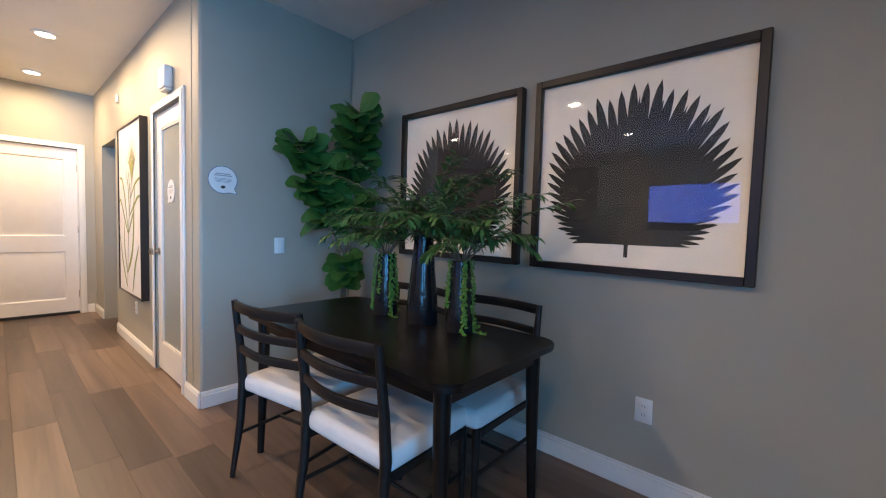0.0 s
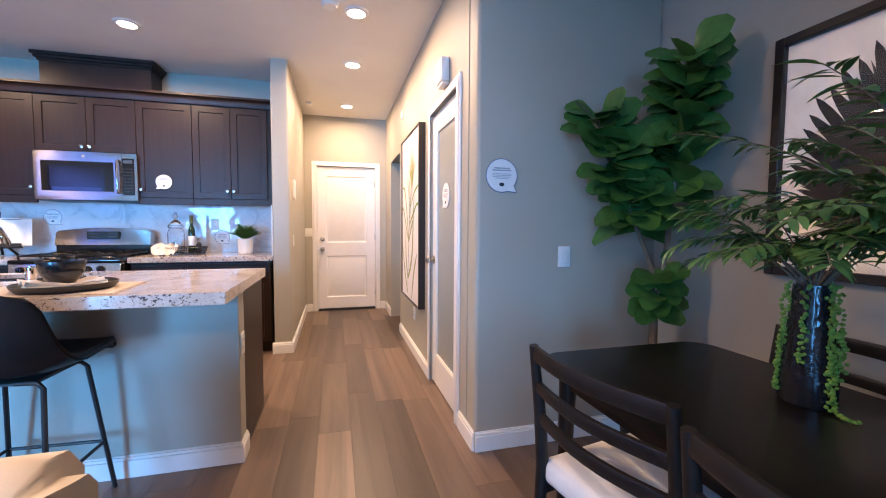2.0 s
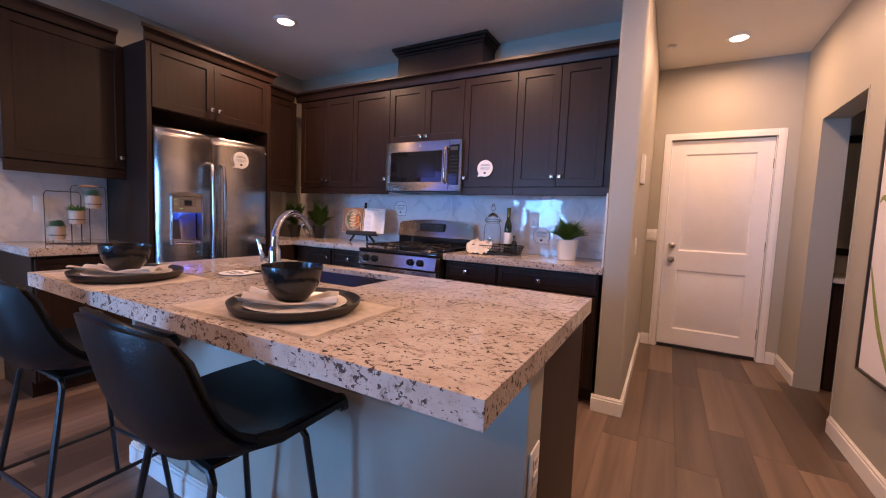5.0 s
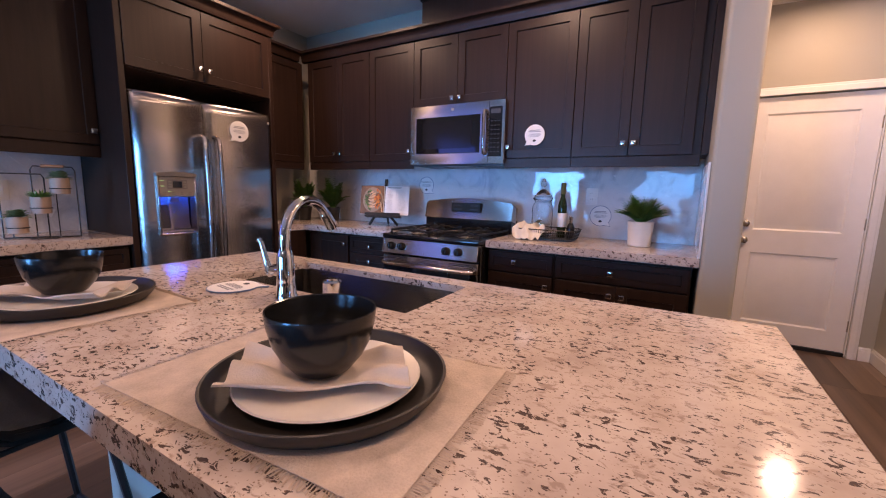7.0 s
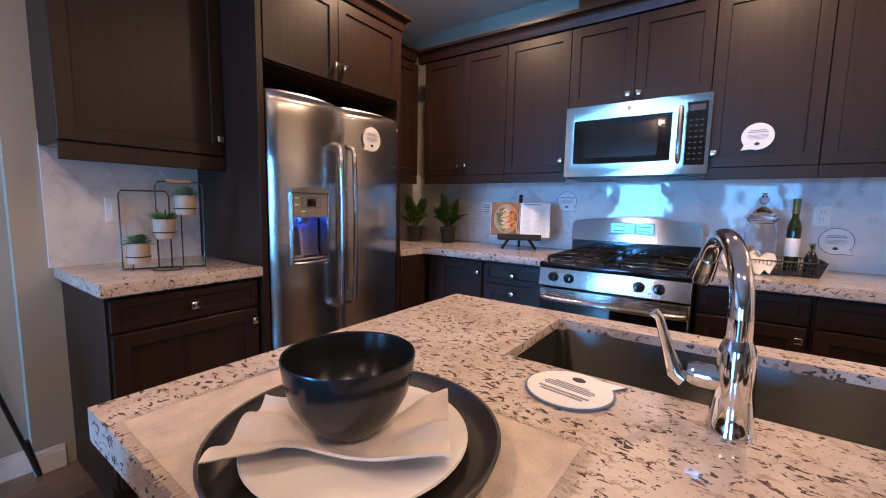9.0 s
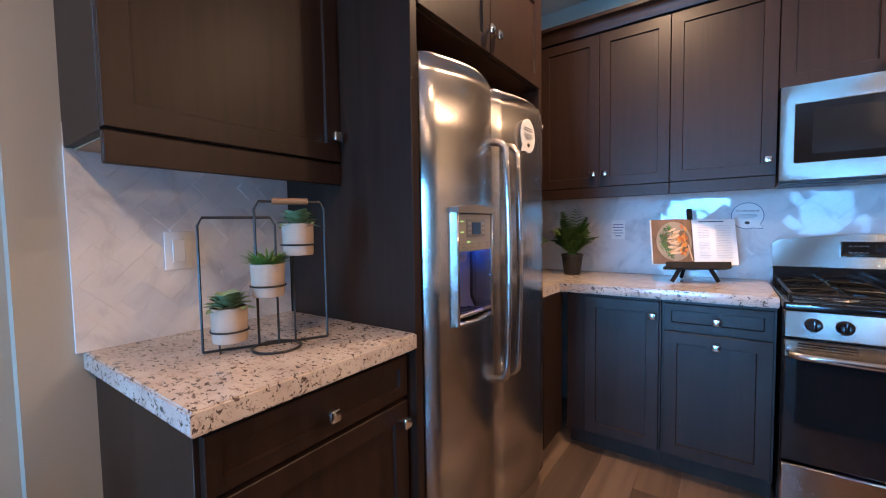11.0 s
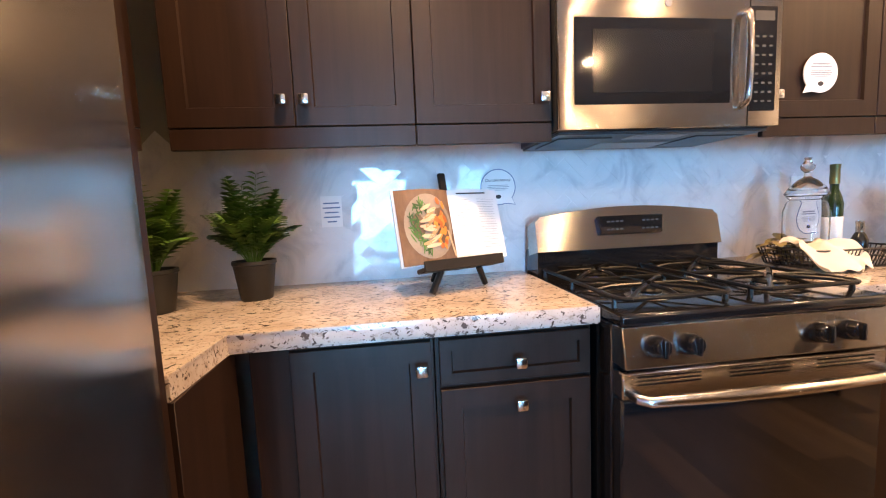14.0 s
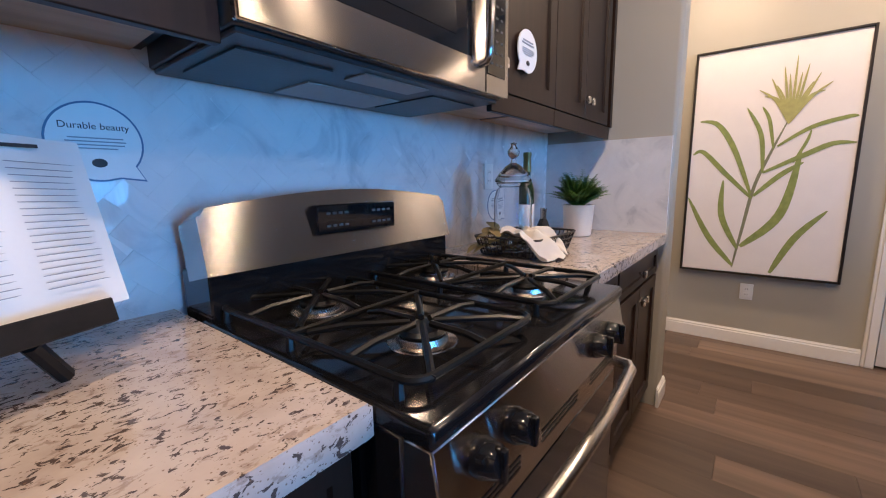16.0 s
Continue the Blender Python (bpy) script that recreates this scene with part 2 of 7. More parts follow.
PALMINK = simple("black_palm_print", (0.010, 0.0095, 0.009), 0.8, vary=0.1, relief=0.0)
CANVAS = simple("white_canvas", (0.76, 0.71, 0.68), 0.85, vary=0.03, grain=600, relief=0.4)
VASE = simple("black_hammered_ceramic", (0.010, 0.010, 0.012), 0.12, vary=0.2, grain=60, relief=0.8)
BARK = wood_mat("grey_bark", (0.10, 0.075, 0.05), (0.22, 0.17, 0.12), (1, 1, 0.2), 0.8, 40.0, relief=0.6)
FIGLEAF = leaf_mat("fiddle_leaf", (0.026, 0.088, 0.018), (0.075, 0.195, 0.040), 0.34)
WILLOWLEAF = leaf_mat("slender_leaf", (0.035, 0.105, 0.026), (0.110, 0.225, 0.060))
BEADLEAF = leaf_mat("string_of_pearls", (0.075, 0.165, 0.022), (0.160, 0.300, 0.050), 0.4)
FERNLEAF = leaf_mat("fern_leaf", (0.060, 0.155, 0.024), (0.160, 0.310, 0.055))
SUCCULENT = leaf_mat("succulent_leaf", (0.14, 0.25, 0.12), (0.36, 0.46, 0.26))
TERRACOTTA = simple("blush_terracotta", (0.50, 0.38, 0.29), 0.7, vary=0.07)
BLACKPOT = simple("black_pot", (0.012, 0.012, 0.012), 0.5)
SOIL = simple("soil", (0.03, 0.022, 0.015), 0.95, vary=0.4, relief=1.0)
GLASS, _n, _p, _c = base("clear_glass", 0.02, 0, (1, 1, 1), Transmission_Weight=1.0, IOR=1.35)
BOTTLE, _n, _p, _c = base("green_bottle_glass", 0.04, 0, (0.016, 0.034, 0.010), Transmission_Weight=0.2)
FROST = simple("frosted_glass", (0.36, 0.40, 0.41), 0.22, vary=0.02, relief=0.0, Transmission_Weight=0.25)
PICGLASS, _n, _p, _c = base("picture_glass", 0.0, 0, (1, 1, 1), Transmission_Weight=1.0, IOR=1.42)
CANGLOW = glow_mat("lamp_lens", (1.0, 0.86, 0.66), 22.0)
TVGLOW = glow_mat("tv_picture", (0.004, 0.13, 1.0), 4.0)
ICEGLOW = glow_mat("dispenser_light", (0.02, 0.12, 1.0), 95.0)
LEDGREEN = glow_mat("green_led", (0.2, 1.0, 0.1), 1.5)


# ---- mesh helpers ----
PLACE = {}


def mesh_of(name, bm, material):
    bmesh.ops.recalc_face_normals(bm, faces=bm.faces)
    me = bpy.data.meshes.new(name)
    bm.to_mesh(me)
    bm.free()
    for p in me.polygons:
        p.use_smooth = True
    me.set_sharp_from_angle(angle=radians(38))
    me.materials.append(material)
    return me


def thing(name, x=0.0, y=0.0, z=0.0, label="", category="", group="", turn=0.0):
    """An Empty at the base of a thing. Its parts are built in world places, or round the origin where it is copied."""
    ob = new(name)
    ob.empty_display_size = 0.05
    ob.matrix_basis = pose(x, y, z, 0, 0, turn)
    PLACE[ob.name] = ob.matrix_basis.copy()
    return tagged(ob, label, category, group)


def part(name, bm, material, parent, label=""):
    """One mesh under a thing or a part."""
    m = PLACE[parent.name]
    bm.transform(m.inverted())
    ob = new(name, mesh_of(name, bm, material))
    ob.parent = parent
    PLACE[ob.name] = m
    return tagged(ob, label)


def share(name, me, parent, m, label=""):
    """A part on a mesh that is shared, at the world pose m."""
    ob = new(name, me)
    ob.parent = parent
    ob.matrix_basis = PLACE[parent.name].inverted() @ m
    PLACE[ob.name] = m.copy()
    return tagged(ob, label)


def soften(ob, degrees):
    ob.data.set_sharp_from_angle(angle=radians(degrees))
    return ob


def structure(name, bm, material, label="", category=""):
    ob = new(name, mesh_of(name, bm, material))
    PLACE[ob.name] = Matrix()
    return tagged(ob, label, category, kind="structure")


def single(name, bm, material, label, category, group=""):
    ob = new(name, mesh_of(name, bm, material))
    PLACE[ob.name] = Matrix()
    return tagged(ob, label, category, group)


def box(bm, x0, x1, y0, y1, z0, z1, bev=0.0, seg=1, only=None):
    vs = [bm.verts.new((x, y, z)) for x in (x0, x1) for y in (y0, y1) for z in (z0, z1)]
    fs = [bm.faces.new([vs[k] for k in q]) for q in ((0, 1, 3, 2), (4, 6, 7, 5), (0, 4, 5, 1), (2, 3, 7, 6), (0, 2, 6, 4), (1, 5, 7, 3))]
    if bev:
        es = {e for f in fs for e in f.edges}
        if only is not None:
            es = {e for e in es if abs((e.verts[0].co - e.verts[1].co).normalized()[only]) > 0.9}
        bmesh.ops.bevel(bm, geom=list(es), offset=bev, segments=seg, affect="EDGES", profile=0.5, clamp_overlap=True)
    return bm


def boxes(*rows, bev=0.0, seg=1):
    bm = bmesh.new()
    for r in rows:
        box(bm, *r, bev=bev, seg=seg)
    return bm


def lathe(bm, profile, cx=0.0, cy=0.0, cz=0.0, seg=32, m=None):
    rings = []
    for r, z in profile:
        ring = []
        for k in range(seg):
            a = 2 * math.pi * k / seg
            v = Vector((r * math.cos(a), r * math.sin(a), z))
            ring.append(bm.verts.new((m @ v if m else v) + Vector((cx, cy, cz))))
        rings.append(ring)
    for a, b in zip(rings, rings[1:]):
        for k in range(seg):
            bm.faces.new((a[k], a[(k + 1) % seg], b[(k + 1) % seg], b[k]))
    for ring, (r, z) in ((rings[0], profile[0]), (rings[-1], profile[-1])):
        if r > 1e-5:
            bm.faces.new(ring)
    bmesh.ops.remove_doubles(bm, verts=[v for ring, (r, z) in zip(rings, profile) if r <= 1e-5 for v in ring], dist=1e-5)
    return bm


def tube(bm, pts, r, seg=8, closed=False):
    """A round bar along a line; r may be a list."""
    pts = [Vector(p) for p in pts]
    n = len(pts)
    rs = r if isinstance(r, (list, tuple)) else [r] * n
    rings, side = [], None
    for k, p in enumerate(pts):
        a = pts[k - 1] if (k or closed) else p
        b = pts[(k + 1) % n] if (k < n - 1 or closed) else p
        d = (b - a).normalized()
        if side is None:
            side = d.orthogonal().normalized()
        side = (side - d * side.dot(d)).normalized()
        up = d.cross(side)
        rings.append([bm.verts.new(p + rs[k] * (math.cos(2 * math.pi * j / seg) * side + math.sin(2 * math.pi * j / seg) * up)) for j in range(seg)])
    loops = list(zip(rings, rings[1:])) + ([(rings[-1], rings[0])] if closed else [])
    for a, b in loops:
        for j in range(seg):
            bm.faces.new((a[j], a[(j + 1) % seg], b[(j + 1) % seg], b[j]))
    if not closed:
        bm.faces.new(rings[0])
        bm.faces.new(rings[-1])
    return bm


def arc(c, r, a0, a1, n, u=(1, 0, 0), v=(0, 0, 1)):
    c, u, v = Vector(c), Vector(u), Vector(v)
    return [c + r * (math.cos(radians(a0 + (a1 - a0) * k / n)) * u + math.sin(radians(a0 + (a1 - a0) * k / n)) * v) for k in range(n + 1)]


def prism(bm, outline, origin, u, v, depth):
    """A flat outline in the plane of u and v, given thickness along their normal."""
    origin, u, v = Vector(origin), Vector(u), Vector(v)
    w = u.cross(v).normalized() * depth
    a = [bm.verts.new(origin + u * x + v * y) for x, y in outline]
    b = [bm.verts.new(origin + u * x + v * y + w) for x, y in outline]
    bm.faces.new(a[::-1])
    bm.faces.new(b)
    n = len(a)
    for k in range(n):
        bm.faces.new((a[k], a[(k + 1) % n], b[(k + 1) % n], b[k]))
    return bm


# ---- large structure ----
def wall_with_openings(name, axis, at0, at1, a0, a1, z1, holes, label):
    """A wall along x or y, one closed mesh, with openings (a0, a1, z0, z1) through it."""
    bm = bmesh.new()
    us = sorted({a0, a1, *(h[0] for h in holes), *(h[1] for h in holes)})
    vs = sorted({0.0, z1, *(h[2] for h in holes), *(h[3] for h in holes)})

    def solid(i, j):
        if not (0 <= i < len(us) - 1 and 0 <= j < len(vs) - 1):
            return False
        return not any(h[0] <= us[i] and us[i + 1] <= h[1] and h[2] <= vs[j] and vs[j + 1] <= h[3] for h in holes)

    def face(*pts):
        bm.faces.new([bm.verts.new((u, d, v) if axis == "x" else (d, u, v)) for u, v, d in pts])
    for i in range(len(us) - 1):
        for j in range(len(vs) - 1):
            if not solid(i, j):
                continue
            u0, u1, v0, v1 = us[i], us[i + 1], vs[j], vs[j + 1]
            for d in (at0, at1):
                face((u0, v0, d), (u1, v0, d), (u1, v1, d), (u0, v1, d))
            for di, dj, p, q in ((-1, 0, (u0, v0), (u0, v1)), (1, 0, (u1, v0), (u1, v1)), (0, -1, (u0, v0), (u1, v0)), (0, 1, (u0, v1), (u1, v1))):
                if not solid(i + di, j + dj):
                    face((*p, at0), (*q, at0), (*q, at1), (*p, at1))
    bmesh.ops.remove_doubles(bm, verts=bm.verts, dist=1e-5)
    return structure(name, bm, WALL, label, "wall")


H = CEIL
LEFT_X, HALL_X, PIC_X, REC_Y, HALL_Y = -1.94, 2.82, 3.95, -2.67, 1.205
wall_with_openings("wall_north", "x", 0.0, 0.15, -2.15, 1.545, H, [], "greige painted kitchen wall behind the cabinets")
wall_with_openings("wall_west", "y", -2.15, LEFT_X, -2.62, 0.0, H, [], "greige painted wall beside the refrigerator")
wall_with_openings("wall_west_living", "y", -2.15, -2.0, BACK_Y, -2.62, H, [], "greige painted living room wall")
wall_with_openings("wall_hall_end", "x", HALL_Y, HALL_Y + 0.15, 1.545, 2.97, H, [(1.86, 2.666, 0.0, 2.035)], "greige painted wall at the end of the hallway")
wall_with_openings("wall_hall_side", "y", HALL_X, HALL_X + 0.15, REC_Y + 0.15, HALL_Y, H, [(-0.14, 0.66, 0.0, 2.05), (-2.335, -1.645, 0.0, 2.035)], "greige painted hallway wall with two doorways")
bm = bmesh.new()
box(bm, HALL_X, PIC_X, REC_Y, REC_Y + 0.15, 0, H, 0.022, 4, only=2)
structure("wall_recess", bm, WALL, "greige painted wall behind the fig tree", "wall")
bm = bmesh.new()
box(bm, 1.545, 1.70, -0.655, HALL_Y, 0, H, 0.022, 4, only=2)
structure("wall_partition", bm, WALL, "greige painted partition with rounded corners", "wall")
wall_with_openings("wall_east", "y", PIC_X, PIC_X + 0.15, BACK_Y, REC_Y + 0.15, H, [], "greige painted dining wall with pictures")
wall_with_openings("wall_south", "x", BACK_Y - 0.15, BACK_Y, -2.15, PIC_X + 0.15, H, [(p, q, s, HEAD) for p, q, s, _w in WINDOWS], "greige painted wall with two windows")
# rooms behind the hallway wall
wall_with_openings("wall_pantry_back", "y", 3.85, 3.95, REC_Y + 0.15, -0.55, H, [], "plain closet wall")
wall_with_openings("wall_pantry_side", "x", -1.25, -1.15, 2.97, 3.85, H, [], "plain closet wall")
wall_with_openings("wall_bath_side", "x", -0.65, -0.55, 2.97, 4.6, H, [], "plain side room wall")
wall_with_openings("wall_bath_back", "y", 4.5, 4.6, -0.55, 1.355, H, [], "plain side room wall")
wall_with_openings("wall_bath_end", "x", HALL_Y, HALL_Y + 0.15, 2.97, 4.5, H, [], "plain side room wall")

bm = boxes((-2.15, 4.6, BACK_Y - 0.15, HALL_Y + 0.15, H, H + 0.12))
structure("ceiling", bm, CEILING_PAINT, "off-white painted ceiling with recessed lights", "ceiling")
floor = structure("floor", boxes((-2.15, 4.6, BACK_Y - 0.15, HALL_Y + 0.2, -0.12, -0.006)), SUBFLOOR, "brown wood-look vinyl plank floor", "floor")
structure("ground", boxes((-60, 60, -120, BACK_Y - 0.15, -0.2, -0.08)), simple("patio_concrete", (0.42, 0.40, 0.37), 0.9), "concrete patio outside the windows", "ground")


def skirting(x0, y0, x1, y1, nx, ny):
    """A stepped baseboard along a wall; nx, ny point into the room."""
    bm = bmesh.new()
    for t, z0, z1 in ((0.016, 0.0, 0.085), (0.011, 0.085, 0.100), (0.006, 0.100, 0.108)):
        xs = sorted((x0, x1)) if ny else sorted((x0, x0 + nx * t))
        ys = sorted((y0, y1)) if nx else sorted((y0, y0 + ny * t))
        box(bm, xs[0], xs[1], ys[0], ys[1], z0, z1, 0.002)
    structure("baseboard", bm, TRIM, "white painted baseboard", "baseboard")


skirting(HALL_X, REC_Y, PIC_X, REC_Y, 0, -1)
skirting(PIC_X, BACK_Y, PIC_X, REC_Y - 0.018, -1, 0)
skirting(HALL_X, REC_Y, HALL_X, -2.40, -1, 0)
skirting(HALL_X, -1.58, HALL_X, -0.14, -1, 0)
skirting(HALL_X, 0.66, HALL_X, HALL_Y, -1, 0)
skirting(2.732, HALL_Y, HALL_X - 0.018, HALL_Y, 0, -1)
skirting(1.718, HALL_Y, 1.794, HALL_Y, 0, -1)
skirting(1.70, -0.655, 1.70, HALL_Y, 1, 0)
skirting(1.529, -0.655, 1.716, -0.655, 0, -1)
skirting(LEFT_X, -2.62, LEFT_X, -2.515, 1, 0)
skirting(-2.0, BACK_Y, -2.0, -2.62, 1, 0)


# ---- doors and windows ----
def casing(bm, axis, at, sgn, a0, a1, z1, w=0.066):
    """Stepped trim round a doorway on one face of a wall."""
    for t, e in ((0.012, 0.0), (0.018, 0.018)):
        for p, q, lo, hi in ((a0 - w + e, a0 - 0.004, 0, z1 + w - e), (a1 + 0.004, a1 + w - e, 0, z1 + w - e), (a0 - 0.004, a1 + 0.004, z1 + 0.004, z1 + w - e)):
            f0, f1 = sorted((at, at + sgn * t))
            if axis == "x":
                box(bm, p, q, f0, f1, lo, hi, 0.003)
            else:
                box(bm, f0, f1, p, q, lo, hi, 0.003)
    return bm


def knob_set(parent, x, y, z, n, material):
    """A round door knob with its rose; n is the way it stands out."""
    m = Vector((0, 0, 1)).rotation_difference(Vector(n)).to_matrix()
    bm = lathe(bmesh.new(), [(0.032, 0), (0.032, 0.006), (0.013, 0.010), (0.011, 0.035), (0.022, 0.040), (0.028, 0.052), (0.026, 0.064), (0.012, 0.070), (0, 0.070)], x, y, z, 20, m)
    return part("door_knob", bm, material, parent, "satin nickel door knob")


def panel_sheet(a0, a1, b0, b1, panels, depth, put):
    """A flat door leaf with moulded sunk panels. put(a, b, d) gives the place."""
    bm = bmesh.new()
    us = sorted({a0, a1, *(p[0] for p in panels), *(p[1] for p in panels)})
    vs = sorted({b0, b1, *(p[2] for p in panels), *(p[3] for p in panels)})
    def quad(u0, u1, v0, v1, d):
        bm.faces.new([bm.verts.new(put(*q)) for q in ((u0, v0, d), (u1, v0, d), (u1, v1, d), (u0, v1, d))])
    for u0, u1 in zip(us, us[1:]):
        for v0, v1 in zip(vs, vs[1:]):
            if not any(p[0] <= u0 and u1 <= p[1] and p[2] <= v0 and v1 <= p[3] for p in panels):
                quad(u0, u1, v0, v1, 0)
    for p in panels:
        rings = [(0, 0), (0.012, depth), (0.030, depth), (0.050, depth * 0.35)]
        for (i0, d0), (i1, d1) in zip(rings, rings[1:]):
            c0 = [(p[0] + i0, p[2] + i0), (p[1] - i0, p[2] + i0), (p[1] - i0, p[3] - i0), (p[0] + i0, p[3] - i0)]
            c1 = [(p[0] + i1, p[2] + i1), (p[1] - i1, p[2] + i1), (p[1] - i1, p[3] - i1), (p[0] + i1, p[3] - i1)]
            for k in range(4):
                j = (k + 1) % 4
                bm.faces.new([bm.verts.new(put(*c, d)) for c, d in ((c0[k], d0), (c0[j], d0), (c1[j], d1), (c1[k], d1))])
        i, d = rings[-1]
        quad(p[0] + i, p[1] - i, p[2] + i, p[3] - i, d)
    bmesh.ops.remove_doubles(bm, verts=bm.verts, dist=1e-5)
    return bm


# closed hallway door
d1 = tagged(thing("door_1", 2.263, HALL_Y + 0.02, 0, "closed white two-panel interior door", "door"), kind="structure")
bm = panel_sheet(1.868, 2.658, 0.033, 2.028, [(1.985, 2.541, 0.19, 0.78), (1.985, 2.541, 0.97, 1.90)], 0.010, lambda a, b, d: (a, HALL_Y + 0.02 + d, b))
box(bm, 1.868, 2.658, HALL_Y + 0.0305, HALL_Y + 0.06, 0.033, 2.028)
part("leaf", bm, DOORPAINT, d1)
part("door_casing", casing(bmesh.new(), "x", HALL_Y, -1, 1.862, 2.664, 2.032), TRIM, d1)
part("threshold", boxes((1.867, 2.659, HALL_Y + 0.004, HALL_Y + 0.10, 0.0, 0.030)), BLACKMETAL, d1, "dark threshold")
part("jamb", boxes((1.86, 1.866, HALL_Y, HALL_Y + 0.15, 0.012, 2.035), (2.660, 2.666, HALL_Y, HALL_Y + 0.15, 0.012, 2.035)), TRIM, d1)
for zz in (0.88, 1.02):
    knob_set(d1, 1.93, HALL_Y + 0.02, zz, (0, -1, 0), NICKEL)
for zz in (0.25, 1.05, 1.80):
    part("hinge", boxes((2.654, 2.668, HALL_Y + 0.006, HALL_Y + 0.02, zz - 0.045, zz + 0.045), bev=0.002), NICKEL, d1)

# pantry door with a frosted pane
d2 = tagged(thing("door_2", HALL_X + 0.02, -1.99, 0, "white pantry door with a frosted glass pane", "door"), kind="structure")
y0, y1 = -2.33, -1.65
fx0, fx1 = HALL_X + 0.012, HALL_X + 0.047
part("leaf_frame", boxes((fx0, fx1, y0, y0 + 0.105, 0.014, 2.028), (fx0, fx1, y1 - 0.105, y1, 0.014, 2.028), (fx0, fx1, y0 + 0.105, y1 - 0.105, 0.014, 0.235), (fx0, fx1, y0 + 0.105, y1 - 0.105, 1.905, 2.028), bev=0.003), DOORPAINT, d2)
part("pane", boxes((fx0 + 0.012, fx0 + 0.018, y0 + 0.105, y1 - 0.105, 0.235, 1.905)), FROST, d2, "frosted glass pane")
bead = bmesh.new()
for r in ((y0 + 0.105, y0 + 0.117, 0.235, 1.905), (y1 - 0.117, y1 - 0.105, 0.235, 1.905), (y0 + 0.117, y1 - 0.117, 0.235, 0.247), (y0 + 0.117, y1 - 0.117, 1.893, 1.905)):
    box(bead, fx0 + 0.003, fx0 + 0.012, *r)
part("glazing_bead", bead, DOORPAINT, d2)
part("door_casing", casing(bmesh.new(), "y", HALL_X, -1, -2.333, -1.647, 2.032), TRIM, d2)
knob_set(d2, fx0, -1.70, 0.955, (-1, 0, 0), NICKEL)
for zz in (0.22, 1.82):
    part("hinge", boxes((HALL_X - 0.002, HALL_X + 0.012, y0 - 0.006, y0 + 0.01, zz - 0.045, zz + 0.045), bev=0.002), NICKEL, d2)

# lining of the open doorway
d3 = tagged(thing("doorway_3", HALL_X + 0.07, 0.26, 0, "open doorway with white painted lining", "doorway"), kind="structure")
part("lining", boxes((HALL_X - 0.003, HALL_X + 0.153, -0.14, -0.125, 0, 2.05), (HALL_X - 0.003, HALL_X + 0.153, 0.645, 0.66, 0, 2.05), (HALL_X - 0.003, HALL_X + 0.153, -0.125, 0.645, 2.035, 2.05)), WALL, d3)

# two windows behind the start of the walk
for n, (p, q, SILL, _w) in enumerate(WINDOWS):
    w = tagged(thing("window_%d" % (n + 1), (p + q) / 2, BACK_Y - 0.07, SILL, "white framed living room window" if n else "white framed sliding glass door", "window"), kind="structure")
    yy = BACK_Y - 0.09
    fr = part("window_frame", boxes((p, p + 0.05, yy - 0.02, yy + 0.02, SILL, HEAD), (q - 0.05, q, yy - 0.02, yy + 0.02, SILL, HEAD), (p + 0.05, q - 0.05, yy - 0.02, yy + 0.02, SILL, SILL + 0.05), (p + 0.05, q - 0.05, yy - 0.02, yy + 0.02, HEAD - 0.05, HEAD), ((p + q) / 2 - 0.02, (p + q) / 2 + 0.02, yy - 0.02, yy + 0.02, SILL + 0.05, HEAD - 0.05), bev=0.003), TRIM, w)
    for u0, u1 in ((p + 0.05, (p + q) / 2 - 0.02), ((p + q) / 2 + 0.02, q - 0.05)):
        pane = part("pane", boxes((u0, u1, yy - 0.003, yy + 0.003, SILL + 0.05, HEAD - 0.05)), GLASS, fr, "clear glass pane")
        pane.visible_shadow = False
    part("window_sill", boxes((p - 0.03, q + 0.03, BACK_Y - 0.06, BACK_Y + 0.03, SILL - 0.018, SILL - 0.002), bev=0.003), TRIM, w)

# recessed lights; the unseen pair at y = -5.7 is added with its lamps
for cx, cy in CANS:
    c = thing("recessed_light", cx, cy, H, "lit round recessed ceiling light with white trim", "ceiling light", "recessed ceiling lights")
    part("trim_ring", lathe(bmesh.new(), [(0.062, -0.001), (0.062, -0.014), (0.085, -0.008), (0.090, -0.001)], cx, cy, H, 28), TRIM, c)
    part("lens", lathe(bmesh.new(), [(0.0, -0.005), (0.061, -0.005), (0.061, -0.001), (0.0, -0.001)], cx, cy, H, 28), CANGLOW, c, "glowing lens")


# ---- kitchen cabinets ----
def shaker(x0, x1, z0, z1, y, rail=0.058, t=0.020):
    """A shaker front that faces -y, its outer face at y, with a sunk panel."""
    bm = bmesh.new()
    rows = [(0.0, t), (0.0, 0.0015), (0.0015, 0.0), (rail - 0.003, 0.0), (rail, 0.009)]
    rings = [[bm.verts.new(p) for p in ((x0 + i, y + d, z0 + i), (x1 - i, y + d, z0 + i), (x1 - i, y + d, z1 - i), (x0 + i, y + d, z1 - i))] for i, d in rows]
    for p, q in zip(rings, rings[1:]):
        for k in range(4):
            bm.faces.new((p[k], p[(k + 1) % 4], q[(k + 1) % 4], q[k]))
    bm.faces.new(rings[0])
    bm.faces.new(rings[-1])
    return bm


def knob_mesh():
    bm = lathe(bmesh.new(), [(0.006, 0), (0.006, 0.014), (0.010, 0.017)], seg=12)
    box(bm, -0.0155, 0.0155, -0.0155, 0.0155, 0.016, 0.032, 0.005, 2)
    return mesh_of("knob", bm, simple("polished_knob", (0.80, 0.79, 0.78), 0.16, 1.0, vary=0.02, relief=0.0))


KNOB = knob_mesh()


